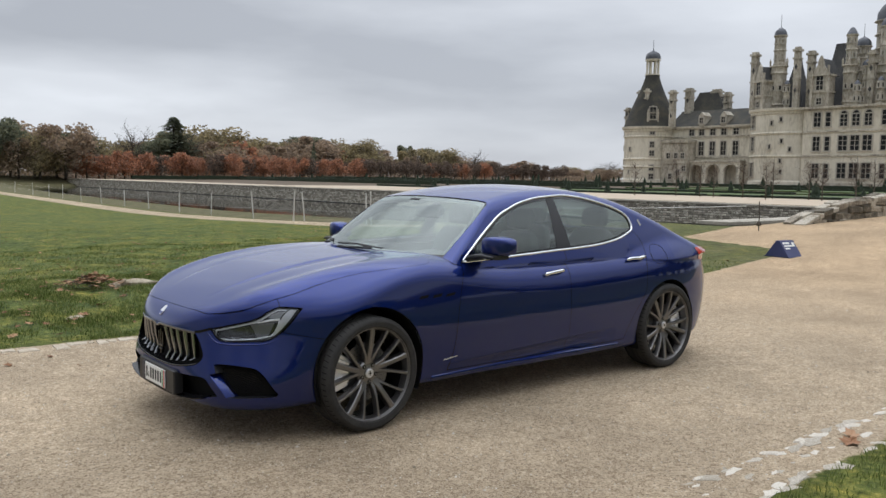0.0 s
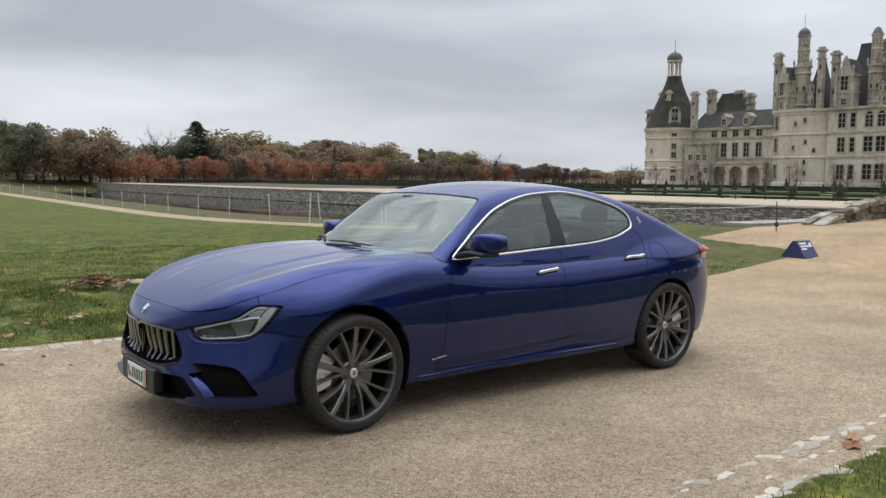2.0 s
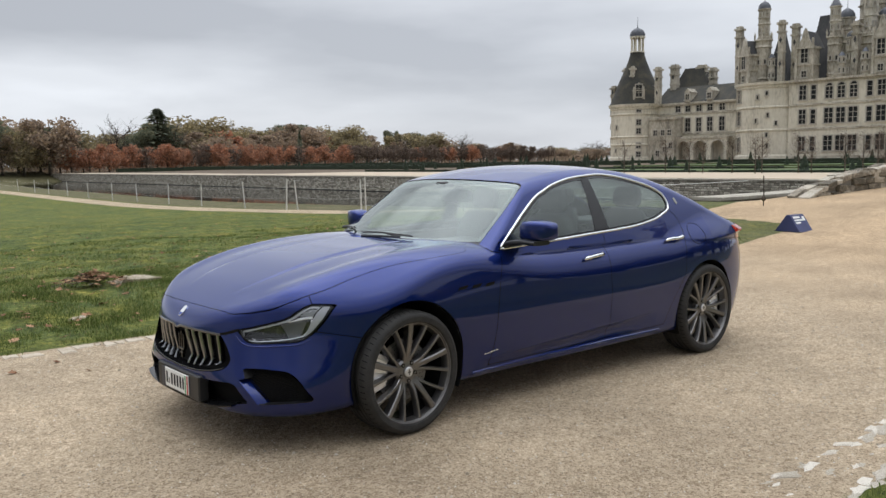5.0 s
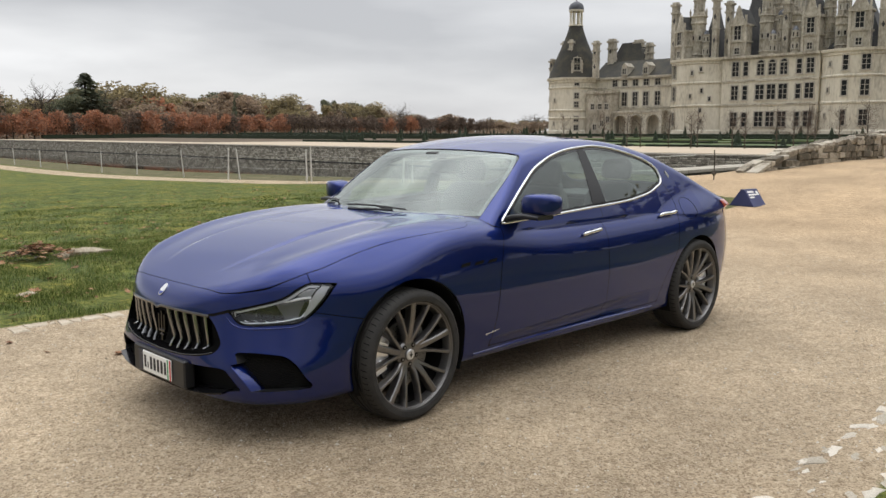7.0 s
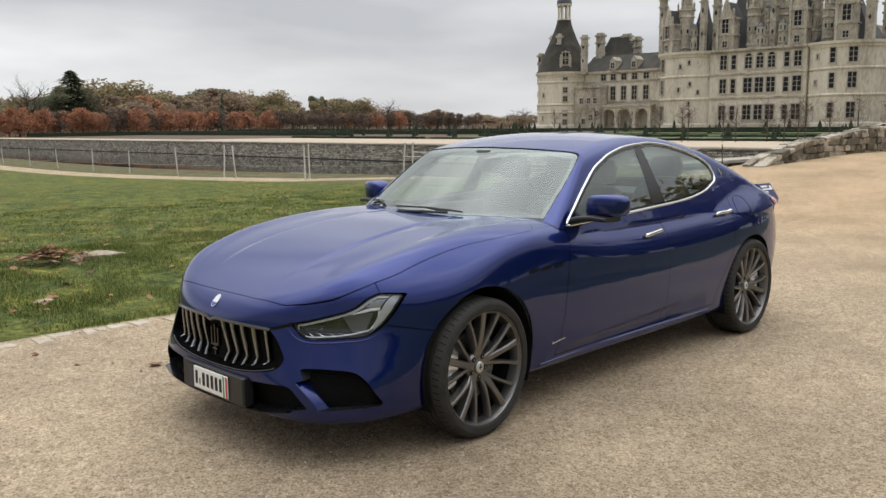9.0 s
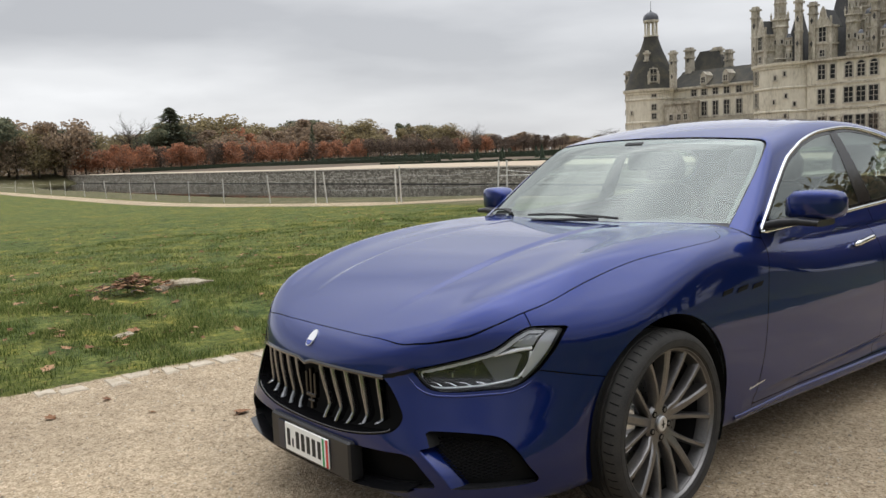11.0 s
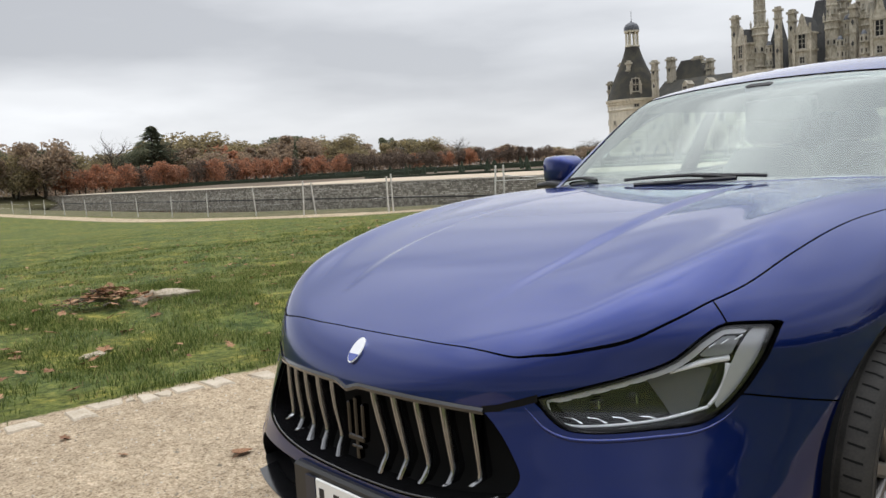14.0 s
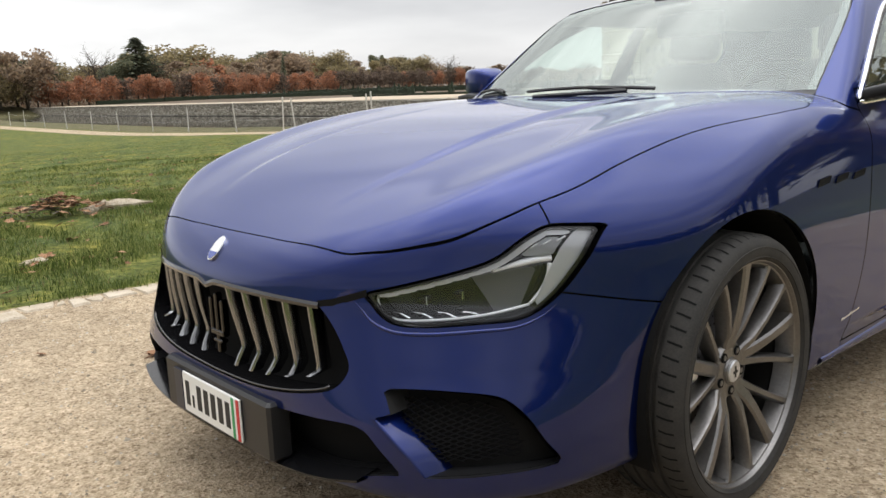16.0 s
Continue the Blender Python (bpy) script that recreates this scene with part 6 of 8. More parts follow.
# headlamps
for side in (1,):
    rim_wall(onto_skin(LAMP, 0, -0.001), (1, 0.25, 0), 0.05, "headlamp_surround", GLOSS_BLACK, True)
    back = shell("headlamp_housing", lamp_lens, plain("lamp_dark", (0.012, 0.012, 0.014), 0.12), shift=(0.05, 0.012, -0.004), label="dark headlamp housing")
    mirrored(back)
    lens = shell("headlamp", clip_patch(lamp_lens, flat(lamp_lens[0], [1, 2], LAMP) + 0.006), LENS, push=-0.002, label="clear headlamp lens over dark optics")
    lens.visible_shadow = False
    m_ = mirrored(lens)
    m_.visible_shadow = False
    ring, _ = cut(lamp_lens, lambda p: -flat(p, [1, 2], LAMP) - 0.008, 0.0)
    mirrored(shell("headlamp_edge", ring, GLOSS_BLACK, push=-0.004))
    up = outline([(-0.545, 0.655), (-0.62, 0.677), (-0.70, 0.702), (-0.742, 0.716)], 6, False)
    low = outline([(-0.786, 0.632), (-0.74, 0.619), (-0.69, 0.612), (-0.61, 0.608), (-0.575, 0.614), (-0.552, 0.635), (-0.545, 0.655)], 6, False)
    for nm, line, r0, r1, mat_ in (("upper_light_line", up, 0.003, 0.004, LIGHT_GUIDE), ("lower_light_line", low, 0.0035, 0.0025, LIGHT_GUIDE)):
        mirrored(Geo().tube([tuple(q) for q in onto_skin(line, 0, -0.022)], [r0 + (r1 - r0) * k / (len(line) - 1) for k in range(len(line))], 8).ob(nm, mat_, lens, smooth=True))
    bar = outline([(-0.735, 0.708), (-0.762, 0.720), (-0.785, 0.727), (-0.806, 0.729)], 6, False)
    g = Geo().tube([tuple(q) for q in onto_skin(bar, 0, -0.020)], [0.002 + 0.0055 * min(1, 2.2 * k / (len(bar) - 1)) for k in range(len(bar))], 8)
    mirrored(g.ob("light_guide", LIGHT_GUIDE, lens, "frosted white light guide", smooth=True))
    hook = outline([(-0.806, 0.718), (-0.805, 0.69), (-0.798, 0.66), (-0.786, 0.634)], 6, False)
    g = Geo().tube([tuple(q) for q in onto_skin(hook, 0, -0.020)], [0.0062 - 0.0025 * k / (len(hook) - 1) for k in range(len(hook))], 8)
    mirrored(g.ob("light_hook", LIGHT_GUIDE, lens, "frosted white light guide", smooth=True))
    yz = lamp_lens[0]
    rim_f = flat(yz, [1, 2], LAMP)
    beyond = yz[:, 1] + 0.803 + 0.21 * (yz[:, 2] - 0.70)
    wedge = clip_patch(lamp_lens, np.maximum(rim_f + 0.006, beyond))
    mirrored(shell("outer_reflector", wedge, LAMP_CLEAR, push=-0.010))
    upper = clip_patch(lamp_lens, np.maximum(np.maximum(rim_f + 0.022, -beyond + 0.004), 0.736 - yz[:, 2]))
    mirrored(shell("ribbed_panel", upper, LAMP_SMOKE, push=-0.012))
    strip = clip_patch(lamp_lens, np.maximum(np.maximum(rim_f + 0.009, -rim_f - 0.019), np.maximum(0.650 + 0.16 * (-0.53 - yz[:, 1]) - yz[:, 2], -beyond + 0.004)))
    mirrored(shell("upper_reflector", strip, LAMP_CLEAR, push=-0.008))
    inner_ = clip_patch(lamp_lens, np.maximum(np.maximum(rim_f + 0.016, -beyond + 0.012), np.maximum(yz[:, 1] + 0.728 - 0.5 * (yz[:, 2] - 0.65), yz[:, 2] - 0.712)))
    mirrored(shell("inner_reflector", inner_, plain("lamp_grey", (0.10, 0.103, 0.11), 0.32, 0.0), push=-0.034))
    for k in range(4):
        c = onto_skin([(-0.765 - 0.014 * k, 0.748 + 0.006 * k), (-0.772 - 0.014 * k, 0.757 + 0.006 * k)], 0, -0.009)
        mirrored(Geo().tube([tuple(q) for q in c], 0.002, 6).ob("reflector_rib", LAMP_CLEAR, lens))
    for y, z in ((-0.63, 0.648), (-0.69, 0.657), (-0.745, 0.665)):
        c = onto_skin([(y, z)], 0, -0.055)[0]
        n = Vector(field_normal(np.array([c]))[0])
        m = Matrix.Translation(c) @ n.to_track_quat("Z", "Y").to_matrix().to_4x4()
        g = Geo().lathe([(0.020, 0.0), (0.019, 0.006), (0.014, 0.011), (0.0, 0.013)], 0, 0, 20, m)
        mirrored(g.ob("lamp_module", GLOSS_BLACK, lens, smooth=True, angle=40))
        mirrored(Geo().box(0.004, 0.006, -0.012, 0.006, 0.012, 0.014, m).ob("module_glint", CHROME, lens))
    for k in range(4):
        c = onto_skin([(-0.61 - 0.04 * k, 0.613), (-0.592 - 0.04 * k, 0.622), (-0.577 - 0.04 * k, 0.624)], 0, -0.026)
        mirrored(Geo().tube([tuple(q) for q in c], 0.0018, 6).ob("chrome_fin", CHROME, lens))

# dark link between grille and lamp
lk = onto_skin([(-0.42, 0.636), (-0.455, 0.642), (-0.495, 0.655), (-0.53, 0.667)], 0, 0.0015)
g = Geo()
vs = [(q[0], q[1], q[2] + d) for q in lk for d in (-0.010, 0.006)]
g.add(vs, [(i * 2, i * 2 + 1, i * 2 + 3, i * 2 + 2) for i in range(3)])
o = g.ob("lamp_link", MATT_BLACK, car)
mirrored(o)


# ---- wheels ----
def wheel_parts(parent):
    tyre = [(0.286, -0.104), (0.294, -0.114), (0.312, -0.122), (0.332, -0.119), (0.347, -0.108), (0.354, -0.092)]
    for c in (-0.058, -0.02, 0.02, 0.058):
        tyre += [(0.356, c - 0.007), (0.350, c - 0.006), (0.350, c + 0.006), (0.356, c + 0.007)]
    tyre += [(0.354, 0.092), (0.347, 0.108), (0.332, 0.119), (0.325, 0.1205), (0.3245, 0.1225), (0.3225, 0.1225), (0.322, 0.1213), (0.312, 0.122), (0.3005, 0.119), (0.300, 0.1205), (0.298, 0.1205), (0.2975, 0.118), (0.290, 0.112), (0.286, 0.104)]
    t = Geo().lathe(tyre, 0, 0, 96).ob("tyre", RUBBER, parent, "black low-profile tyre", smooth=True, angle=35)
    g = Geo()
    for k in range(64):
        for s in (-1, 1):
            m = Matrix.Rotation(math.tau * k / 64 + (0.03 if s > 0 else 0), 4, "Z")
            g.add([m @ Vector(p) for p in ((0.3556, -0.0025, s * 0.066), (0.3556, 0.0025, s * 0.066), (0.3548, 0.0065, s * 0.092), (0.3482, 0.0085, s * 0.1085), (0.3482, 0.0035, s * 0.1085), (0.3548, 0.0015, s * 0.092))], [(0, 1, 2, 5), (5, 2, 3, 4)])
    o = g.ob("tread_groove", MATT_BLACK, t)
    tagged(o, kind="stuff")
    Geo().lathe([(0.286, -0.108), (0.278, -0.10), (0.2665, -0.06), (0.2665, 0.046)], 0, 0, 72).ob("barrel", BARREL, parent, smooth=True)
    rim = Geo().lathe([(0.269, 0.050), (0.2765, 0.090), (0.2795, 0.0985), (0.2830, 0.1005), (0.2852, 0.1060), (0.2880, 0.1115), (0.2915, 0.1120), (0.2930, 0.108), (0.2930, 0.1)], 0, 0, 96)
    r = rim.ob("rim", ALLOY, parent, "grey alloy rim with thin forked spokes", smooth=True, angle=25)

    def spoke(stations):
        """A spoke through stations (radius, bearing, half-width, face height, depth of its flanks)."""
        vs = []
        for rr, a, w, z, deep in stations:
            c, t_ = Vector((math.cos(a) * rr, math.sin(a) * rr, 0)), Vector((-math.sin(a), math.cos(a), 0))
            for sx, dz in ((-1.25, -deep), (-1.0, -0.006), (-0.62, -0.0005), (0.62, -0.0005), (1.0, -0.006), (1.25, -deep)):
                vs.append(c + t_ * w * sx + Vector((0, 0, z + dz)))
        n = len(stations)
        fs = [(i * 6 + j, i * 6 + (j + 1) % 6, i * 6 + 6 + (j + 1) % 6, i * 6 + 6 + j) for i in range(n - 1) for j in range(6)]
        o_ = Geo().add(vs, fs + [tuple(range(6)), tuple(reversed(range((n - 1) * 6, n * 6)))]).ob("spoke", ALLOY, r, angle=32)
        fixed_normals(o_.data)

    # fifteen spokes, evenly spread at the rim and drawn together in threes towards the hub
    d = radians(24)
    for k in range(5):
        b = math.tau * k / 5 + 0.30
        spoke([(0.034, b + 0.03, 0.021, 0.058, 0.03), (0.074, b + 0.05, 0.0185, 0.062, 0.032), (0.108, b + 0.05, 0.0175, 0.078, 0.042), (0.165, b + 0.022, 0.0160, 0.089, 0.046), (0.225, b + 0.006, 0.0165, 0.0962, 0.046), (0.270, b, 0.0180, 0.0995, 0.044), (0.282, b, 0.024, 0.1002, 0.04)])
        spoke([(0.040, b + 0.24, 0.015, 0.057, 0.026), (0.078, b + 0.27, 0.0130, 0.063, 0.03), (0.112, b + 0.305, 0.0105, 0.077, 0.036), (0.175, b + 0.36, 0.0090, 0.089, 0.04), (0.235, b + 0.40, 0.0090, 0.0966, 0.04), (0.272, b + d, 0.0100, 0.0995, 0.04), (0.282, b + d, 0.017, 0.1002, 0.036)])
        spoke([(0.038, b + 1.06, 0.015, 0.057, 0.026), (0.076, b + 1.02, 0.0132, 0.062, 0.03), (0.112, b + 0.975, 0.0108, 0.077, 0.036), (0.175, b + 0.905, 0.0092, 0.089, 0.04), (0.235, b + 0.855, 0.0092, 0.0966, 0.04), (0.272, b + 2 * d, 0.0100, 0.0995, 0.04), (0.282, b + 2 * d, 0.017, 0.1002, 0.036)])
    hub = Geo().lathe([(0.080, 0.0), (0.078, 0.048), (0.068, 0.059), (0.036, 0.062), (0.034, 0.067), (0.0, 0.067)], 0, 0, 40).ob("hub", ALLOY, r, smooth=True, angle=30)
    for k in range(5):
        a = math.tau * k / 5 + 0.30 + 0.72
        Geo().lathe([(0.0125, 0.048), (0.0125, 0.0635), (0.0, 0.0638)], 0.054 * math.cos(a), 0.054 * math.sin(a), 14).ob("bolt_hole", MATT_BLACK, r)
        Geo().lathe([(0.0075, 0.058), (0.0075, 0.0644), (0.0, 0.0648)], 0.054 * math.cos(a), 0.054 * math.sin(a), 6).ob("wheel_bolt", STEEL, r)
    cap = Geo().lathe([(0.029, 0.064), (0.029, 0.071), (0.025, 0.074), (0.0, 0.0745)], 0, 0, 28).ob("hub_cap", SILVER, r, "silver hub cap", smooth=True, angle=30)
    Geo().box(-0.003, 0.003, -0.015, 0.015, 0.0745, 0.0758).box(-0.011, 0.011, -0.004, 0.002, 0.0745, 0.0755).ob("cap_mark", BARREL, cap)
    disc = Geo().lathe([(0.06, -0.01), (0.182, -0.01), (0.182, 0.012), (0.06, 0.012), (0.06, -0.01)], 0, 0, 48).ob("brake_disc", STEEL, parent, smooth=True, angle=30)
    holes = Geo()
    for k in range(36):
        for q in range(3):
            a = math.tau * (k + q / 3) / 36
            rr = 0.115 + 0.022 * q
            holes.lathe([(0.0035, 0.0122), (0.0, 0.0124)], rr * math.cos(a), rr * math.sin(a), 6)
    tagged(holes.ob("disc_drilling", MATT_BLACK, disc), kind="stuff")
    return parent


def caliper(parent, a0):
    g = Geo()
    for k in range(8):
        a = a0 + (k - 3.5) * 0.125
        m = Matrix.Rotation(a, 4, "Z")
        g.box(0.135 + 0.012 * (k % 2), 0.262 - 0.006 * (k % 3), -0.0175, 0.0175, -0.03, 0.050 - 0.006 * abs(k - 3.5) + 0.008 * (k % 2), m, bev=0.006)
    for k in (-1, 1):
        m = Matrix.Rotation(a0 + k * 0.2, 4, "Z")
        g.lathe([(0.020, 0.04), (0.020, 0.054), (0.014, 0.058), (0.0, 0.058)], 0.20, 0.0, 14, m)
    g.ob("brake_caliper", plain("caliper_silver", (0.88, 0.88, 0.89), 0.28, 0.6), parent, "bare silver brake caliper")


wheel = new("wheel")
wheel.parent = car
wheel_parts(wheel)
wheel.matrix_basis = pose(0.006, -0.840, 0.356, 90, 0, 2.3)
for x, s, turn in ((3.004, -1, 37), (0.006, 1, 10), (3.004, 1, 60)):
    w = copy_thing(wheel, pose(x, s * 0.834, 0.356, 90, 0, 2.3 if x < 1 else 0) @ (Matrix.Rotation(math.pi, 4, "Y") if s > 0 else Matrix.Identity(4)) @ Matrix.Rotation(radians(turn), 4, "Z"))
    w.parent = car
fixed = new("brake")
fixed.parent = car
fixed.matrix_basis = pose(0.006, -0.840, 0.356, 90, 0, 2.3)
caliper(fixed, math.pi - 0.12)
fixed2 = new("brake")
fixed2.parent = car
fixed2.matrix_basis = pose(3.004, -0.834, 0.356, 90, 0, 0)
caliper(fixed2, 0.1)
# wheel-arch liners
for x, zc, r in ((0.018, 0.375, 0.398), (3.005, 0.362, 0.387)):
    for s in (-1, 1):
        pts = [(x + r * math.cos(a), zc + r * math.sin(a)) for a in np.linspace(-0.45, math.pi + 0.45, 40)]
        g = Geo()
        vs = [(px, s * yy, pz) for px, pz in pts for yy in (0.55, 0.918)]
        g.add(vs, [(i * 2, i * 2 + 1, i * 2 + 3, i * 2 + 2) for i in range(39)])
        g.prism([(px, pz) for px, pz in pts], s * 0.55, s * 0.56, "y")
        g.ob("arch_liner", MATT_BLACK, car)

# underfloor
Geo().box(-0.6, 3.5, -0.72, 0.72, 0.20, 0.26, bev=0.03).ob("underfloor", MATT_BLACK, car)

# ---- mirrors, handles, vents, wipers ----
rng_m = np.linspace(0, math.tau, 28, endpoint=False)


def loft(rings, caps=True):
    n, k = len(rings), len(rings[0])
    fs = [(i * k + j, i * k + (j + 1) % k, (i + 1) * k + (j + 1) % k, (i + 1) * k + j) for i in range(n - 1) for j in range(k)]
    if caps:
        fs += [tuple(reversed(range(k))), tuple(range((n - 1) * k, n * k))]
    return Geo().add([p for r in rings for p in r], fs)


def round_box(cx, cz, hx, hz, y, e=0.45):
    return [(cx + hx * math.copysign(abs(math.cos(a)) ** e, math.cos(a)), y, cz + hz * math.copysign(abs(math.sin(a)) ** e, math.sin(a))) for a in rng_m]


rings = [round_box(0.985, 1.094, 0.02, 0.02, -0.885), round_box(0.985, 1.098, 0.060, 0.046, -0.893), round_box(0.98, 1.105, 0.078, 0.064, -0.93), round_box(0.985, 1.107, 0.080, 0.067, -0.99), round_box(1.0, 1.107, 0.075, 0.063, -1.05), round_box(1.02, 1.106, 0.060, 0.052, -1.085), round_box(1.035, 1.105, 0.03, 0.028, -1.10), round_box(1.04, 1.105, 0.004, 0.004, -1.103)]
mir = loft(rings).ob("wing_mirror", PAINT, car, "body-coloured door mirror", smooth=True)
fixed_normals(mir.data)
m2 = mirrored(mir)
foot = [round_box(0.955, 1.035, 0.075, 0.014, -1.06), round_box(0.945, 1.042, 0.09, 0.018, -0.97), round_box(0.93, 1.035, 0.085, 0.020, -0.90), round_box(0.91, 1.022, 0.075, 0.020, -0.845)]
f_o = loft(foot).ob("mirror_foot", SATIN_BLACK, mir, smooth=True, angle=50)
fixed_normals(f_o.data)
f2 = mirrored(f_o)
f2.parent = m2

for xs, z0, rise, door in ((1.535, 0.868, 0.016, front_door), (2.505, 0.922, 0.016, rear_door)):
    xx = np.linspace(xs, xs + 0.215, 15)
    line = onto_skin([(x, z0 + rise * (x - xs) / 0.215) for x in xx], 1, 0.022)
    line[0], line[-1] = onto_skin([(xx[0], z0)], 1, 0.002)[0], onto_skin([(xx[-1], z0 + rise)], 1, 0.004)[0]
    rad = [0.009, 0.0125, 0.0135, *[0.0135] * 9, 0.0145, 0.013, 0.008]
    mirrored(Geo().tube([tuple(q) for q in line], rad, 10).ob("door_handle", CHROME, door, "polished chrome door handle", smooth=True))
for k in range(3):
    xs = 0.365 + 0.112 * k
    loop_ = [(xs, 0.790), (xs + 0.070, 0.796), (xs + 0.085, 0.812), (xs + 0.015, 0.806)]
    v = onto_skin(loop_, 1, 0.003)
    mirrored(Geo().add([tuple(q) for q in v], [(0, 1, 2, 3)]).ob("wing_vent", MATT_BLACK, front_wing))
    mirrored(Geo().tube([tuple(q) for q in v], 0.0018, 6, closed=True).ob("vent_rim", MATT_BLACK, front_wing))
# scripted model mark as short plain strokes
for k in range(9):
    xs = 0.590 + 0.0128 * k
    h = 0.010 if k in (0, 4) else 0.006
    v = onto_skin([(xs, 0.364 + 0.0018 * k), (xs + 0.0095, 0.3655 + 0.0018 * k), (xs + 0.012, 0.3655 + h + 0.0018 * k), (xs + 0.0025, 0.364 + h + 0.0018 * k)], 1, 0.002)
    mirrored(Geo().add([tuple(q) for q in v], [(0, 1, 2, 3)]).ob("script_stroke", BADGE_WHITE, front_wing))
v = onto_skin([(2.80, 1.235), (2.825, 1.245), (2.84, 1.20), (2.82, 1.185)], 1, 0.002)
mirrored(Geo().add([tuple(q) for q in v], [(0, 1, 2, 3)]).ob("pillar_emblem", DARK_CHROME, car))
tl = clip_patch(rest, np.maximum(np.maximum(np.abs(rest[0][:, 2] - 0.935) - 0.055, 3.50 + 0.5 * (0.935 - rest[0][:, 2]) - rest[0][:, 0]), 0.45 + rest[0][:, 1]))
mirrored(shell("tail_lamp", tl, TAIL_RED, push=0.004, label="red tail lamp"))
fuel = outline([(2.86, 1.03), (2.98, 1.02), (3.0, 0.92), (2.90, 0.88), (2.82, 0.93)], 5)
Geo().tube([tuple(q) for q in onto_skin(fuel, 1, 0.0)], 0.0018, 5, closed=True).ob("fuel_flap_joint", MATT_BLACK, car)
sill = onto_skin([(x, 0.262 + 0.004 * x) for x in np.linspace(0.50, 2.40, 30)], 1, 0.0)
g = Geo()
vs = [(q[0], q[1] + dy, q[2] + dz) for q in sill for dy, dz in ((0.006, 0.012), (-0.005, 0.002), (-0.006, -0.008), (0.006, -0.022))]
g.add(vs, [(i * 4 + j, i * 4 + j + 1, i * 4 + 5 + j, i * 4 + 4 + j) for i in range(29) for j in range(3)])
o = g.ob("sill_trim", PAINT, car, smooth=True, angle=30)
fixed_normals(o.data)
mirrored(o)
for y0, y1, dx in ((-0.30, 0.27, 0.0), (0.46, 0.72, 0.01)):
    yy = np.linspace(y0, y1, 14)
    pts = []
    for y in yy:
        z = 1.062 + 0.010 * math.sin(math.pi * (y - y0) / (y1 - y0))
        pts.append((0.47 + 1.5 * (z - 1.03) + 0.40 * y * y - 0.022 + dx, y, z))
    w_o = Geo().tube(pts, 0.0062, 6).ob("wiper", SATIN_BLACK, car, "black windscreen wiper")
    arm = [pts[6], (pts[6][0] - 0.02, (y0 + y1) / 2 - 0.2, 1.058), (0.42 + 0.4 * y1 * y1, y1 - 0.10, 1.045)]
    Geo().tube(arm, 0.008, 6).ob("wiper_arm", SATIN_BLACK, w_o)

# ---- cabin ----
dash = Geo()
vs = []
for y in np.linspace(-0.74, 0.74, 21):
    hump = 0.035 * math.exp(-((y + 0.36) / 0.16) ** 2)
    x0 = 0.62 + 0.40 * y * y
    vs += [(x0, y, 0.95), (x0 + 0.02, y, 1.00), (x0 + 0.25, y, 1.01 + hump), (x0 + 0.36, y, 0.985 + hump), (x0 + 0.40, y, 0.86), (x0 + 0.36, y, 0.55)]
dash.add(vs, [(i * 6 + j, i * 6 + j + 1, i * 6 + 7 + j, i * 6 + 6 + j) for i in range(20) for j in range(5)])
o = dash.ob("dashboard", TRIM_GREY, car, smooth=True)
fixed_normals(o.data)
ring_ = [(0.185 * math.cos(a), 0.185 * math.sin(a), 0) for a in np.linspace(0, math.tau, 32, endpoint=False)]
sm = pose(1.18, -0.37, 0.93, 0, -68, 0)
sw = Geo().tube([tuple(sm @ Vector(p)) for p in ring_], 0.016, 8, closed=True)
sw.lathe([(0.07, -0.02), (0.065, 0.02), (0.0, 0.03)], 0, 0, 20, sm)
for a in (0.0, math.pi, -math.pi / 2):
    sw.tube([tuple(sm @ Vector((0.05 * math.cos(a), 0.05 * math.sin(a), 0))), tuple(sm @ Vector((0.18 * math.cos(a), 0.18 * math.sin(a), 0)))], 0.014, 6)
sw.ob("steering_wheel", SATIN_BLACK, car, smooth=True, angle=40)


def seat(x, y, wide=0.25):
    def ring(cx, cz, hx, hy, tilt):
        c, s = math.cos(tilt), math.sin(tilt)
        out = []
        for a in rng_m:
            u, v = hx * math.copysign(abs(math.cos(a)) ** 0.5, math.cos(a)), hy * math.copysign(abs(math.sin(a)) ** 0.5, math.sin(a))
            out.append((cx + u * c, y + v, cz + u * s))
        return out
    back = [ring(x + 0.02, 0.60, 0.03, wide * 0.8, -0.3), ring(x + 0.03, 0.62, 0.075, wide * 0.95, -0.3), ring(x + 0.09, 0.85, 0.07, wide, -0.3), ring(x + 0.15, 1.05, 0.06, wide * 0.9, -0.3), ring(x + 0.18, 1.13, 0.05, wide * 0.7, -0.3), ring(x + 0.185, 1.15, 0.02, wide * 0.5, -0.3)]
    b = loft(back).ob("seat_back", LEATHER, car, "dark leather seat", smooth=True)
    fixed_normals(b.data)
    head = [ring(x + 0.19, 1.17, 0.02, 0.10, -0.2), ring(x + 0.19, 1.19, 0.045, 0.125, -0.2), ring(x + 0.205, 1.27, 0.045, 0.13, -0.2), ring(x + 0.215, 1.325, 0.03, 0.10, -0.2), ring(x + 0.215, 1.335, 0.01, 0.06, -0.2)]
    h = loft(head).ob("headrest", LEATHER, b, smooth=True)
    fixed_normals(h.data)
    cush = Geo().box(x - 0.45, x + 0.05, y - wide, y + wide, 0.46, 0.60, bev=0.04).ob("seat_cushion", LEATHER, b, smooth=True, angle=50)


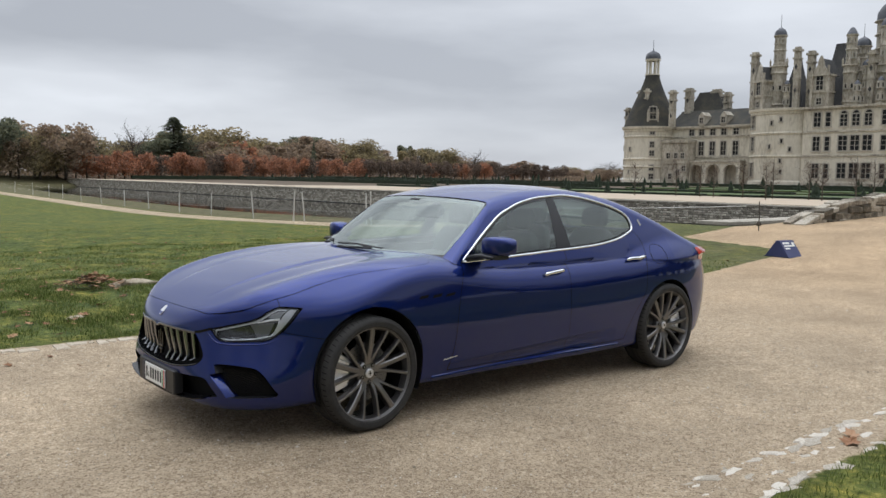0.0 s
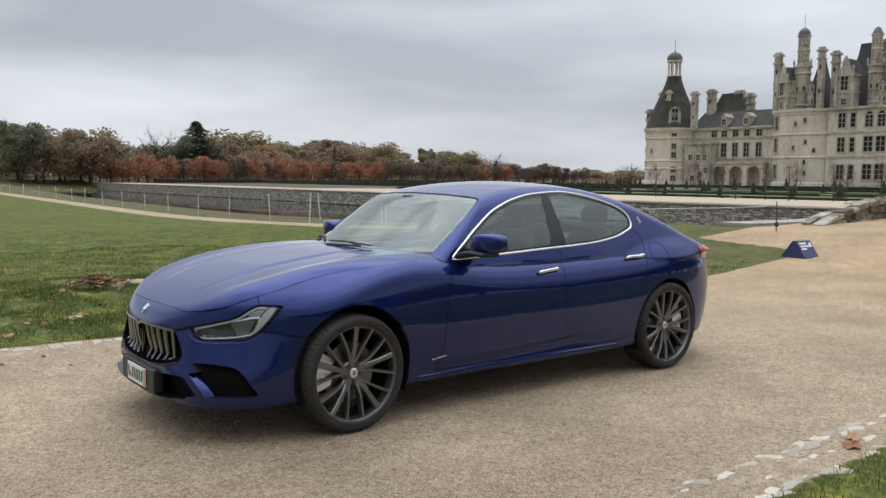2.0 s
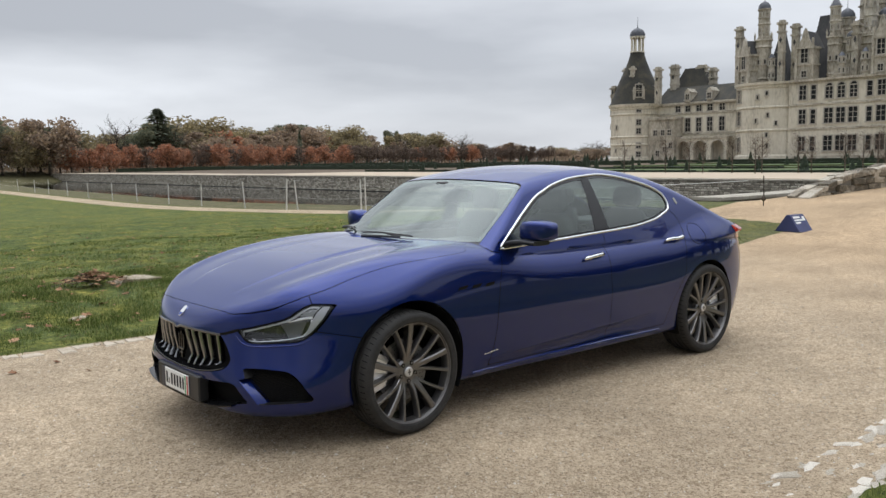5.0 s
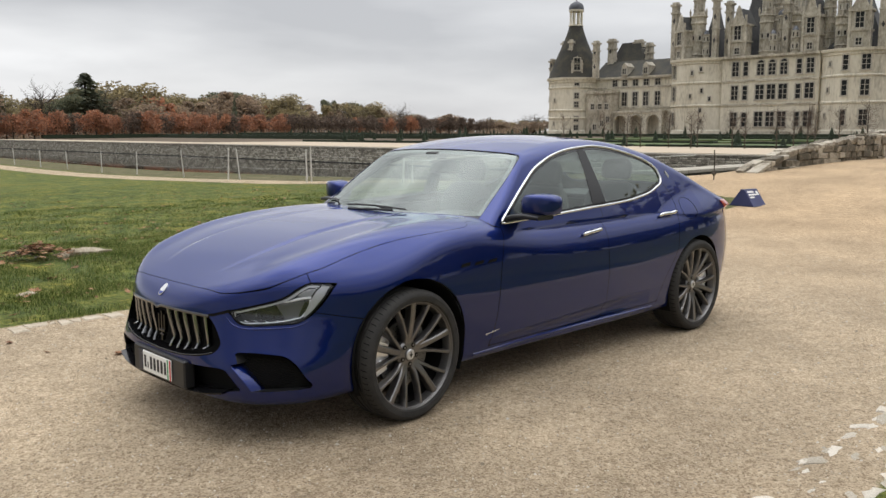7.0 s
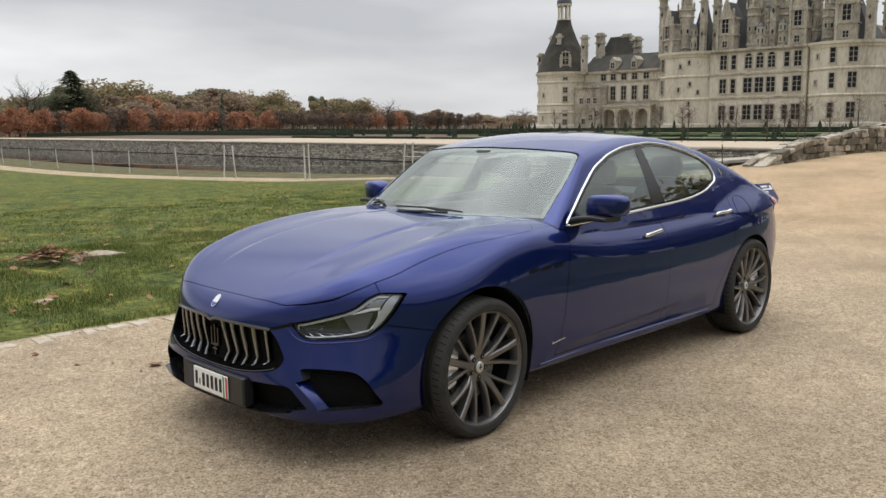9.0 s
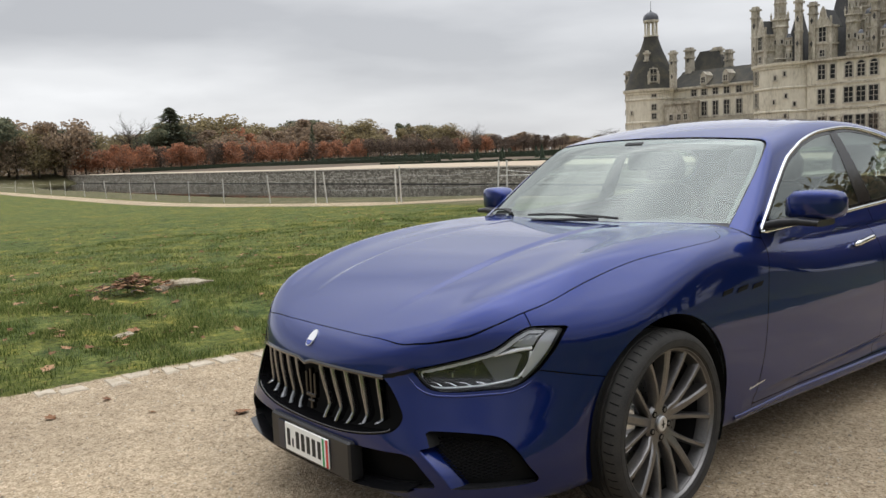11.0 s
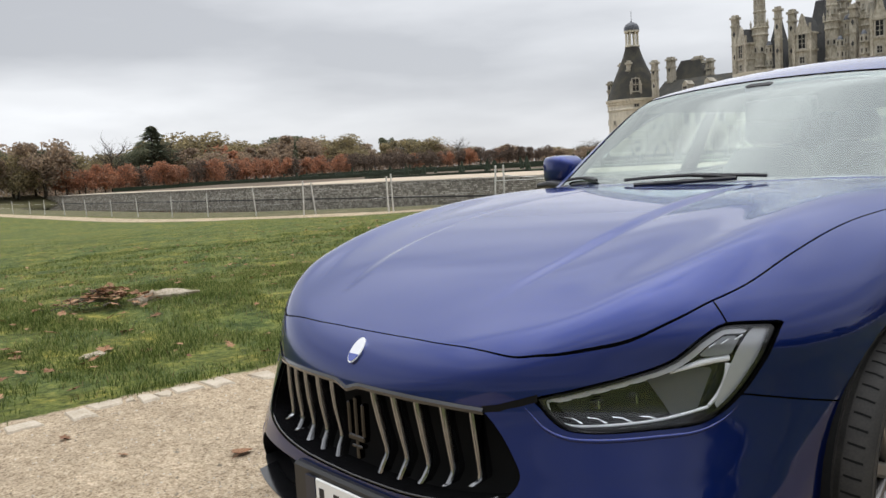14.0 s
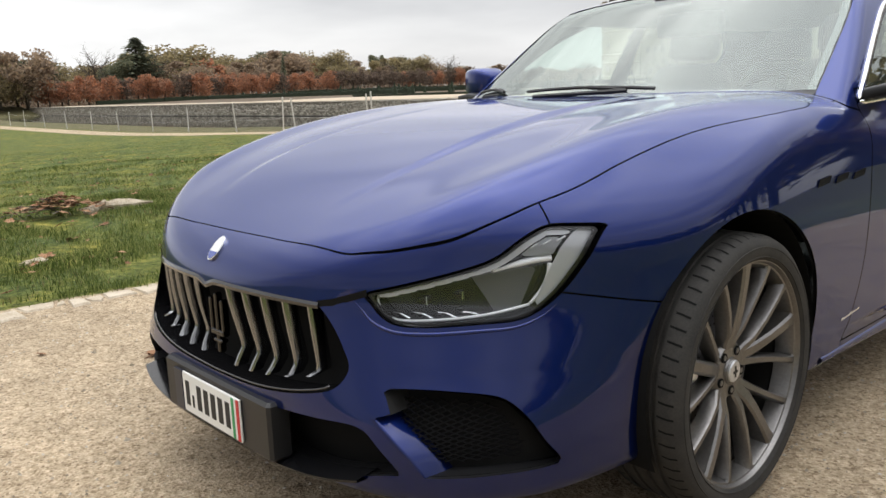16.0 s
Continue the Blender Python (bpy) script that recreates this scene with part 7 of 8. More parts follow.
for x, y in ((1.62, -0.37), (1.62, 0.37), (2.52, -0.36), (2.52, 0.36)):
    seat(x, y)
rv = loft([round_box(0, 0, 0.02, 0.01, -0.125), round_box(0, 0, 0.022, 0.036, -0.12), round_box(0, 0, 0.024, 0.040, 0.0), round_box(0, 0, 0.022, 0.036, 0.12), round_box(0, 0, 0.02, 0.01, 0.125)]).ob("interior_mirror", SATIN_BLACK, car, smooth=True)
rv.location = (1.17, -0.02, 1.30)
rv.scale = (1.2, 1.15, 1.25)
Geo().box(1.03, 1.12, -0.06, 0.06, 1.365, 1.405, bev=0.01).ob("sensor_pod", SATIN_BLACK, car)
lining = clip_patch(all_skin, np.maximum(1.36 - all_skin[0][:, 2], np.abs(all_skin[0][:, 0] - 2.0) - 0.85))
shell("roof_lining", lining, LINING, both=True, push=-0.03)
Geo().box(0.9, 3.2, -0.8, 0.8, 0.28, 0.34).ob("cabin_floor", TRIM_GREY, car)
Geo().box(2.86, 3.5, -0.62, 0.62, 0.98, 1.02, bev=0.01).ob("parcel_shelf", TRIM_GREY, car)
for s in (-1, 1):
    Geo().box(0.85, 2.75, s * 0.80 - 0.02, s * 0.80 + 0.02, 0.35, 0.99, bev=0.01).ob("door_card", TRIM_GREY, car)


# ---- walls, fence and garden across the moat ----
wall_far = tagged(Geo().box(WALL_X - 0.45, WALL_X + 0.6, -60, 420, -4.5, GARDEN_Z - 0.12).ob("wall_moat", MORTAR), "long rubble-stone retaining wall of the moat", "wall", kind="structure")
wr = random.Random(3)


def rubble(y0, y1, z0, z1, x_face, course=0.30, length=(0.35, 0.9), depth=0.10):
    """Roughly coursed stones standing out of a wall face that looks towards -x."""
    g = Geo()
    z = z0
    while z < z1 - 0.08:
        h = min(course * wr.uniform(0.75, 1.25), z1 - z)
        y = y0 + wr.uniform(-0.3, 0)
        while y < y1:
            w = wr.uniform(*length)
            d = depth * wr.uniform(0.45, 1.3)
            e = 0.03
            j = [wr.uniform(-0.025, 0.025) for _ in range(8)]
            yo, yi, zo, zi = y + e * 0.6, y + w - e * 0.6, z + e * 0.5, z + h - e * 0.5
            g.add([(x_face, yo, zo), (x_face, yi, zo), (x_face, yi, zi), (x_face, yo, zi),
                   (x_face - d, yo + 0.05 + j[0], zo + 0.04 + j[1]), (x_face - d, yi - 0.05 + j[2], zo + 0.04 + j[3]), (x_face - d, yi - 0.05 + j[4], zi - 0.04 + j[5]), (x_face - d, yo + 0.05 + j[6], zi - 0.04 + j[7])],
                  [(7, 6, 5, 4), (0, 4, 5, 1), (1, 5, 6, 2), (2, 6, 7, 3), (3, 7, 4, 0)])
            y += w
        z += h
    return g


tagged(rubble(0, 360, -3.2, GARDEN_Z - 0.1, WALL_X - 0.44, 0.24, (0.25, 0.75)).ob("rubble_face", WALL_STONE, wall_far), kind="stuff")
for k in range(96):
    y = -20 + k * 4.4
    Geo().box(WALL_X - 0.62, WALL_X + 0.65, y, y + 4.37, GARDEN_Z - 0.12, GARDEN_Z + wr.uniform(0.03, 0.07), bev=0.02).ob("coping_slab", COPING, wall_far)

# garden: pale walk, hedges, clipped cones, slender trees
wet = Geo().box(WALL_X - 0.75, WALL_X - 0.3, -10, 400, -3.2, -2.75)
wet.ob("wet_footing", WET_STONE, wall_far)
walk_geo = Geo().box(WALL_X + 0.62, 101, -60, 146, -0.9, garden_z(101) + 0.03).box(WALL_X + 0.62, 82, 146, 256, -0.9, GARDEN_Z + 0.05)
tagged(walk_geo.ob("garden_walk", SAND), "pale sanded garden walk", "path", kind="structure")
for x0, x1, y0, y1 in ((105, 123, 10, 110), (126, 139, 10, 110), (142, 159, 15, 110), (162, 177, 20, 110)):
    tagged(Geo().box(x0, x1, y0, y1, -0.9, garden_z(x1) + 0.03).ob("lawn", LAWN), "flat green lawn panel of the parterre", "lawn", kind="structure")
tagged(Geo().box(190, 214, 20, 210, -0.2, garden_z(214) + 0.02).ob("castle_forecourt", SAND), "pale sanded forecourt before the chateau", "path", kind="structure")


def hedge(x0, x1, y0, y1, z, h):
    nx_, ny_ = max(2, int((x1 - x0) / 0.6)), max(2, int((y1 - y0) / 0.8))
    g = Geo()
    rr = random.Random(int(x0 * 7 + y0))
    top = [(x0 + (x1 - x0) * i / nx_, y0 + (y1 - y0) * j / ny_, z + h + rr.uniform(-0.06, 0.06)) for j in range(ny_ + 1) for i in range(nx_ + 1)]
    g.add(top, [(j * (nx_ + 1) + i, j * (nx_ + 1) + i + 1, (j + 1) * (nx_ + 1) + i + 1, (j + 1) * (nx_ + 1) + i) for j in range(ny_) for i in range(nx_)])
    side = []
    for j in range(ny_ + 1):
        y = y0 + (y1 - y0) * j / ny_
        side += [(x0 + rr.uniform(-0.05, 0.05), y, z - 0.1), (x0 + rr.uniform(-0.06, 0.06), y, z + h * 0.5), (x0, y, z + h)]
    g.add(side, [(j * 3 + k, j * 3 + k + 1, j * 3 + 4 + k, j * 3 + 3 + k) for j in range(ny_) for k in range(2)])
    g.add([(x0, y0, z - 0.1), (x1, y0, z - 0.1), (x1, y0, z + h), (x0, y0, z + h)], [(0, 1, 2, 3)])
    return tagged(g.ob("hedge", HEDGE), "low dark clipped box hedge edging a parterre", "hedge", "parterre hedges")


for x, y0, y1, h in ((102.5, -20, 62, 0.3), (102.5, 65, 104, 0.3), (102.5, 107, 146, 0.4), (124, 16, 60, 0.35), (124, 63, 112, 0.35), (124, 154, 262, 0.9), (140, 118, 255, 0.9), (160, 25, 95, 0.4), (160, 120, 250, 0.9), (186, 30, 210, 0.7)):
    hedge(x, x + 1.6, y0, y1, garden_z(x), h)
for y0, k in ((262, 90), (258, 110), (250, 150)):
    hedge(k, k + 60, y0, y0 + 1.5, garden_z(k + 30), 1.0)


def cone_mesh(seed):
    rr = random.Random(seed)
    g = Geo()
    n, m = 9, 12
    vs = []
    for i in range(n):
        s = i / (n - 1)
        for j in range(m):
            a = math.tau * j / m
            r = 0.62 * (1 - s) ** 0.85 * rr.uniform(0.86, 1.12) + 0.01
            vs.append((math.cos(a) * r, math.sin(a) * r, 2.3 * s))
    g.add(vs, [(i * m + j, i * m + (j + 1) % m, (i + 1) * m + (j + 1) % m, (i + 1) * m + j) for i in range(n - 1) for j in range(m)])
    return g.mesh("topiary", HEDGE)


cones = [cone_mesh(k) for k in range(3)]
for x, y0, y1, stp in ((106, 20, 140, 8.0), (127, 22, 250, 9.0), (144, 26, 240, 11.0), (165, 30, 240, 13.0), (182, 40, 200, 12.0)):
    y = y0
    while y < y1:
        o = new("topiary", wr.choice(cones))
        s = wr.uniform(0.7, 1.15)
        o.matrix_basis = pose(x + wr.uniform(-0.5, 0.5), y + wr.uniform(-1, 1), garden_z(x), 0, 0, wr.uniform(0, 360)) @ Matrix.Diagonal((s, s, s * wr.uniform(0.9, 1.15), 1))
        tagged(o, "dark green yew clipped to a cone", "topiary", "parterre cones")
        y += stp * wr.uniform(0.8, 1.2)
SAPLING = tree_kind(81, 5.6, 2.6, LEAF_TWIG, "slender leafless young tree in the garden walk", 420, 0.085, 1.7, limbs=3, thick=0.42, bare=True)
first_sapling = True
for y in (63.5, 59.2, 57.4, 54.2, 50.9, 47.5, 45.0, 42.8, 40.0, 37.0, 67.5, 71.5, 76.0, 81.0, 33.5, 30.0):
    m = pose(95 + wr.uniform(-3, 3), y * 0.86, garden_z(101) + 0.03, 0, 0, wr.uniform(0, 360)) @ Matrix.Scale(wr.uniform(0.9, 1.15), 4)
    if first_sapling:
        SAPLING.matrix_basis, first_sapling = m, False
        tagged(SAPLING, group="garden saplings")
    else:
        copy_thing(SAPLING, m).matrix_basis = m

# low stone quay by the bridge
quay = tagged(Geo().box(44, 63, 24.2, 26.0, -4.0, -1.15).ob("quay_wall", MORTAR), "low stone quay in the moat beside the bridge", "wall", kind="structure")
for k in range(12):
    x = 43.8 + k * 1.62
    Geo().box(x, x + 1.58, 23.9, 26.1, -1.15, -0.92 + wr.uniform(-0.02, 0.02), bev=0.02).ob("coping_slab", COPING, quay)
for k in range(12):
    for r_ in range(4):
        x = 44 + k * 1.6 + wr.uniform(0, 0.5)
        Geo().box(x, x + wr.uniform(0.9, 1.4), 24.05 - wr.uniform(0, 0.08), 24.3, -3.2 + r_ * 0.5, -2.74 + r_ * 0.5, bev=0.03).ob("stone", RUBBLE, quay)

# parapet of the bridge ramp: a sloping wing, then level
def par_y(x):
    return 5.55 - 0.55 * min(max((x - 18.0) / 3.6, 0), 1) - 0.004 * max(x - 21.6, 0)


def par_top(x):
    return float(np.interp(x, [17.6, 19.6, 21.6, 26.7, 46], [0.48, 1.0, 1.24, 1.52, 1.7]))


rr = random.Random(17)
core = Geo()
xs_ = [17.7, 18.6, 19.6, 20.6, 21.6, 26.7, 34, 46]
cv = [(x, par_y(x) + d, z) for x in xs_ for d, z in ((0.05, 0.1), (0.05, par_top(x) - 0.02), (0.5, par_top(x) - 0.02), (0.5, 0.1))]
core.add(cv, [(i * 4 + j, i * 4 + (j + 1) % 4, i * 4 + 4 + (j + 1) % 4, i * 4 + 4 + j) for i in range(len(xs_) - 1) for j in range(4)] + [(0, 1, 2, 3)])
par = tagged(core.ob("parapet", MORTAR), "weathered ashlar parapet of the bridge ramp", "wall", kind="structure")


def laid(x0, x1, z0, z1, out, name, mat, z0b=None, z1b=None, deep=0.12):
    """One stone of the parapet between x0 and x1, following its line."""
    z0b, z1b = z0 if z0b is None else z0b, z1 if z1b is None else z1b
    e = 0.012
    a_, b_ = par_y(x0), par_y(x1)
    vs = [(x0, a_ + deep, z0), (x1, b_ + deep, z0b), (x1, b_ + deep, z1b), (x0, a_ + deep, z1), (x0, a_ - out + e, z0), (x1, b_ - out + e, z0b), (x1, b_ - out + e, z1b), (x0, a_ - out + e, z1),
          (x0 + e, a_ - out, z0 + e), (x1 - e, b_ - out, z0b + e), (x1 - e, b_ - out, z1b - e), (x0 + e, a_ - out, z1 - e)]
    Geo().add(vs, [(8, 9, 10, 11), (4, 5, 9, 8), (5, 6, 10, 9), (6, 7, 11, 10), (7, 4, 8, 11), (0, 1, 5, 4), (1, 2, 6, 5), (2, 3, 7, 6), (3, 0, 4, 7)]).ob(name, mat, par)


for r_ in range(7):
    x = 17.75 + rr.uniform(0, 0.3)
    while x < 31:
        w = rr.uniform(0.22, 0.62)
        z0 = 0.26 + r_ * 0.18
        if z0 + 0.10 < par_top(x):
            j = rr.uniform(-0.025, 0.025)
            laid(x, x + w - rr.uniform(0.01, 0.035), z0 + j, min(z0 + 0.172, par_top(x)) + j, rr.uniform(-0.02, 0.07), "stone", PARAPET_STONE, z0 + rr.uniform(-0.03, 0.03), min(z0 + 0.172, par_top(x)) + rr.uniform(-0.03, 0.03))
        x += w
for row in range(2):
    x = 17.7
    while x < 30:
        w = rr.uniform(0.16, 0.48)
        j, j2 = rr.uniform(-0.05, 0.05), rr.uniform(-0.05, 0.05)
        out = rr.uniform(-0.02, 0.05) if row == 0 else rr.uniform(-0.34, -0.26)
        laid(x, x + w - 0.015, par_top(x) - 0.06, par_top(x) + 0.055 + j, out, "coping_stone", PARAPET_STONE, par_top(x + w) - 0.06, par_top(x + w) + 0.055 + j2, 0.27 if row == 0 else 0.54)
        x += w

# post-and-rope fence along the bank
fence = thing("fence", (15, 30, 0), "leaning white wooden posts joined by thin ropes", "fence")
posts = [(15.79, 16.37, 1), (15.06, 16.03, -4), (14.92, 20.78, 2), (14.55, 20.54, 0), (14.92, 25.65, 5), (14.41, 25.66, -1), (15.32, 31.08, 7), (16.33, 38.02, 1), (16.87, 43.72, 0), (17.7, 51.01, 3), (17.68, 55.65, 2), (17.9, 61.5, 4), (17.94, 66.74, 3), (18.5, 74.1, 0), (19.0, 80.4, 1), (19.4, 88, 2), (19.7, 97, -2), (20, 106, 1), (20.4, 116, 0), (20.8, 127, 3), (21.2, 139, 0), (21.6, 152, -2)]
tops = []
for x, y, lean in posts:
    z = height(x, y)
    g = Geo().box(-0.024, 0.024, -0.024, 0.024, -0.15, 1.22 + wr.uniform(-0.05, 0.06), bev=0.01)
    o = g.ob("post", POST_WHITE, fence)
    o.matrix_basis = pose(x - 15, y - 30, z, wr.uniform(-2, 2), -lean, wr.uniform(0, 30))
    tops.append(Vector((x - 15 - math.sin(radians(lean)) * 0.6, y - 30, z)))
ROPE = plain("rope", (0.62, 0.60, 0.56), 0.8)
for a, b in zip(tops[1:-1], tops[2:]):
    if (a - b).length < 0.8:
        continue
    for h, sag in ((0.95, 0.10), (0.5, 0.05)):
        pts = [tuple(a.lerp(b, s) + Vector((0, 0, h - sag * 4 * s * (1 - s)))) for s in np.linspace(0, 1, 9)]
        Geo().tube(pts, 0.0045, 4).ob("rope", ROPE, fence)
for a, b, h in ((tops[0], Vector((21.5 - 15, 9.5 - 30, -0.9)), 0.9), (tops[1], Vector((20.0 - 15, 8.5 - 30, 0.1)), 0.75)):
    pts = [tuple(a.lerp(b, s) + Vector((0, 0, h - 0.3 * s * (1 - s)))) for s in np.linspace(0, 1, 9)]
    Geo().tube(pts, 0.014, 4).ob("rope", ROPE, fence)
stick = thing("iron_stake", (16.2, 5.9, height(16.2, 5.9)), "thin rusty iron stake with a knob", "stake")
Geo().tube([(0, 0, -0.1), (0.01, 0, 0.35), (0.0, 0.01, 0.72)], 0.014, 6).ob("shaft", BARK, stick)
Geo().lathe([(0.0, 0.10), (0.05, 0.13), (0.06, 0.17), (0.04, 0.22), (0.0, 0.24)], 0, 0, 10).ob("knob", BARK, stick)

# the blue information wedge
SIGN_BLUE = material("sign_blue", [(0.025, 0.03, 0.10), (0.04, 0.05, 0.15)], 0.45, 3, 40, 0.05)
sx, sy = 12.75, 3.35
sign = thing("information_wedge", (sx, sy, height(sx, sy)), "low blue wedge-shaped visitor sign standing on the verge", "sign")
sign.rotation_euler = (0, 0, radians(-96))
sign.scale = (0.84, 0.84, 0.84)
Geo().prism([(-0.33, -0.03), (0.33, -0.03), (0.05, 0.37), (-0.03, 0.37)], -0.26, 0.26, "y").ob("body", SIGN_BLUE, sign)
Geo().prism([(-0.345, -0.035), (0.345, -0.035), (0.345, 0.0), (-0.345, 0.0)], -0.27, 0.27, "y").ob("foot_frame", plain("dark_blue_edge", (0.012, 0.014, 0.045), 0.5), sign)
face_m = Matrix.Translation((0.05, 0, 0.37)) @ Matrix.Rotation(math.atan2(0.40, 0.28), 4, "Y")
for x0, x1, y0, y1 in ((0.05, 0.10, -0.20, 0.05), (0.13, 0.17, -0.20, 0.12), (0.20, 0.24, -0.20, -0.02), (0.06, 0.17, 0.13, 0.21)):
    Geo().box(x0, x1, y0, y1, 0.002, 0.006, face_m).ob("writing_bar", PLATE_WHITE, sign)

# ---- small things on the ground ----
kerb = tagged(Geo().box(-6, 26, -3.10, -2.60, -0.20, -0.006).ob("kerb", MORTAR), "sunken broken limestone edging along the drive", "kerb", kind="structure")


def chip(seed, lx, ly, h):
    r_ = random.Random(seed)
    n = 9
    ring = [(lx * math.cos(math.tau * k / n) * r_.uniform(0.45, 1.2), ly * math.sin(math.tau * k / n) * r_.uniform(0.45, 1.2)) for k in range(n)]
    vs = [(x, y, -0.04) for x, y in ring] + [(x, y, h * 0.55) for x, y in ring] + [(x * 0.72, y * 0.72, h * r_.uniform(0.8, 1.15)) for x, y in ring] + [(0, 0, h * 1.05)]
    fs = [(i, (i + 1) % n, n + (i + 1) % n, n + i) for i in range(n)] + [(n + i, n + (i + 1) % n, 2 * n + (i + 1) % n, 2 * n + i) for i in range(n)] + [(2 * n + i, 2 * n + (i + 1) % n, 3 * n) for i in range(n)]
    return Geo().add(vs, fs).mesh("kerb_stone", KERB_STONE, True, 40)


chips = [chip(k, 1.0, 0.55, 0.26) for k in range(8)]
kr = random.Random(21)
x = -1.2
while x < 14:
    for yc, keep, big in ((-2.67, 0.9, 1.0), (-2.99, 0.75, 1.15), (-2.83, 0.3, 0.7)):
        if kr.random() < keep:
            s = kr.uniform(0.026, 0.080) * big
            piece("kerb_stone", kr.choice(chips), kerb, (x + kr.uniform(-0.05, 0.05), yc + kr.uniform(-0.035, 0.035), -0.004), kr.uniform(-0.4, 0.4), (s * 1.4, s * kr.uniform(0.7, 1.25), s * kr.uniform(0.3, 0.7)))
    x += kr.uniform(0.045, 0.10)
EDGE_STONE = material("edging_stone", [(0.36, 0.295, 0.215), (0.47, 0.40, 0.305), (0.58, 0.51, 0.41)], 0.95, 9, 70, 0.6, dist=0.01)
edging = tagged(Geo().box(-8, 12, 2.60, 2.90, -0.2, -0.008).ob("verge_edging", MORTAR), "worn pale stone edging between gravel and grass", "kerb", kind="structure")
x = -5.0
while x < 9:
    w = kr.uniform(0.06, 0.22)
    y0, y1 = far_edge(x) - kr.uniform(0.12, 0.28), far_edge(x) - kr.uniform(0.02, 0.10)
    if kr.random() < 0.6:
        j = [kr.uniform(-0.02, 0.02) for _ in range(8)]
        top = [(x + j[0], y0 + j[1]), (x + w * 0.5, y0 + j[2] * 1.4), (x + w - 0.015 + j[3], y0 + j[4]), (x + w - 0.01 + j[5], y1 + j[6]), (x + w * 0.45, y1 + j[7]), (x + j[2], y1 + j[0])]
        Geo().add([(*q, -0.05) for q in top] + [(*q, 0.004) for q in top] + [(x + w / 2 + (q[0] - x - w / 2) * 0.92, (y0 + y1) / 2 + (q[1] - (y0 + y1) / 2) * 0.85, 0.011 + kr.uniform(0, 0.006)) for q in top],
                  [(12, 13, 14, 15, 16, 17)] + [(i, (i + 1) % 6, 6 + (i + 1) % 6, 6 + i) for i in range(6)] + [(6 + i, 6 + (i + 1) % 6, 12 + (i + 1) % 6, 12 + i) for i in range(6)]).ob("edging_slab", EDGE_STONE, edging)
    x += w

# loose pebbles
pb = Geo()
pr = random.Random(8)
while len(pb.v) < 6 * 13000:
    x, y = pr.uniform(-3.5, 8), pr.uniform(-2.9, 2.8)
    if pr.random() > 1.0 / (1 + 0.02 * (x * x + (y + 2) ** 2)):
        continue
    s = pr.uniform(0.0025, 0.0075) * (2.0 if pr.random() < 0.03 else 1)
    z = height(x, y)
    a = pr.uniform(0, 3)
    c, d = math.cos(a) * s, math.sin(a) * s
    pb.add([(x + c, y + d, z), (x - d * 0.8, y + c * 0.8, z), (x - c, y - d, z), (x + d * 0.8, y - c * 0.8, z), (x + c * 0.2, y, z + s * 0.9), (x, y, z - s * 0.3)], [(0, 1, 4), (1, 2, 4), (2, 3, 4), (3, 0, 4)])
tagged(pb.ob("pebbles", GRAVEL_STONE), "scattered loose pebbles on the gravel", "pebbles", kind="stuff")

# rough grass
GRASS = leaf_material("grass_blades", [(0.062, 0.090, 0.021), (0.145, 0.185, 0.048), (0.285, 0.300, 0.112)])
DRY_GRASS = material("dry_grass_blades", [(0.10, 0.08, 0.03), (0.20, 0.16, 0.07), (0.28, 0.23, 0.12)], 0.85, 2, 9, 0.0, island=True, spec=0.25)


def blades(n, x0, x1, y0, y1, h0, h1, w, mat, seed, thin=0.0):
    r_ = np.random.default_rng(seed)
    v, f = [], []
    k = 0
    while k < n:
        x, y = r_.uniform(x0, x1), r_.uniform(y0, y1)
        if near_edge(x) - 0.04 < y < far_edge(x) + 0.02 and not (y > far_edge(x) - 0.06 and r_.random() < 0.3):
            k += 0.2
            continue
        clump = noise.noise(Vector((x * 1.7, y * 1.7, seed))) + 0.5 * noise.noise(Vector((x * 6, y * 6, seed)))
        if clump < thin + r_.uniform(-0.45, 0.2):
            k += 0.3
            continue
        z = height(x, y)
        h = r_.uniform(h0, h1) * (0.75 + 0.7 * max(clump, 0))
        a, b = r_.uniform(0, 6.283), r_.uniform(0, 6.283)
        dx, dy = math.cos(a) * w, math.sin(a) * w
        lx, ly = math.cos(b) * h * r_.uniform(0.2, 0.9), math.sin(b) * h * r_.uniform(0.2, 0.9)
        i = len(v)
        v += [(x - dx, y - dy, z - 0.01), (x + dx, y + dy, z - 0.01), (x + lx * 0.4 + dx * 0.7, y + ly * 0.4 + dy * 0.7, z + h * 0.6), (x + lx * 0.4 - dx * 0.7, y + ly * 0.4 - dy * 0.7, z + h * 0.6), (x + lx, y + ly, z + h)]
        f += [(i, i + 1, i + 2, i + 3), (i + 3, i + 2, i + 4)]
        k += 1
    me = bpy.data.meshes.new("grass")
    me.from_pydata(v, [], f)
    me.materials.append(mat)
    return tagged(new("grass", me), "tufts of rough wet grass on the verge", "grass", kind="stuff")


blades(85000, -3.2, 5.5, 2.75, 7.5, 0.022, 0.062, 0.0034, GRASS, 1, 0.06)
blades(45000, -4.0, 13.0, 7.0, 14.0, 0.02, 0.055, 0.0045, GRASS, 2, 0.1)
blades(12000, -3.0, 14.0, 13.0, 24.0, 0.012, 0.028, 0.006, GRASS, 3)
blades(5000, 5.5, 11.5, 2.75, 7.0, 0.02, 0.06, 0.005, GRASS, 4)
blades(14000, 0.2, 6.0, -5.0, -3.0, 0.03, 0.07, 0.0028, GRASS, 5)
blades(9000, -4.5, 9.0, 2.8, 12.0, 0.02, 0.06, 0.0032, DRY_GRASS, 6, 0.1)

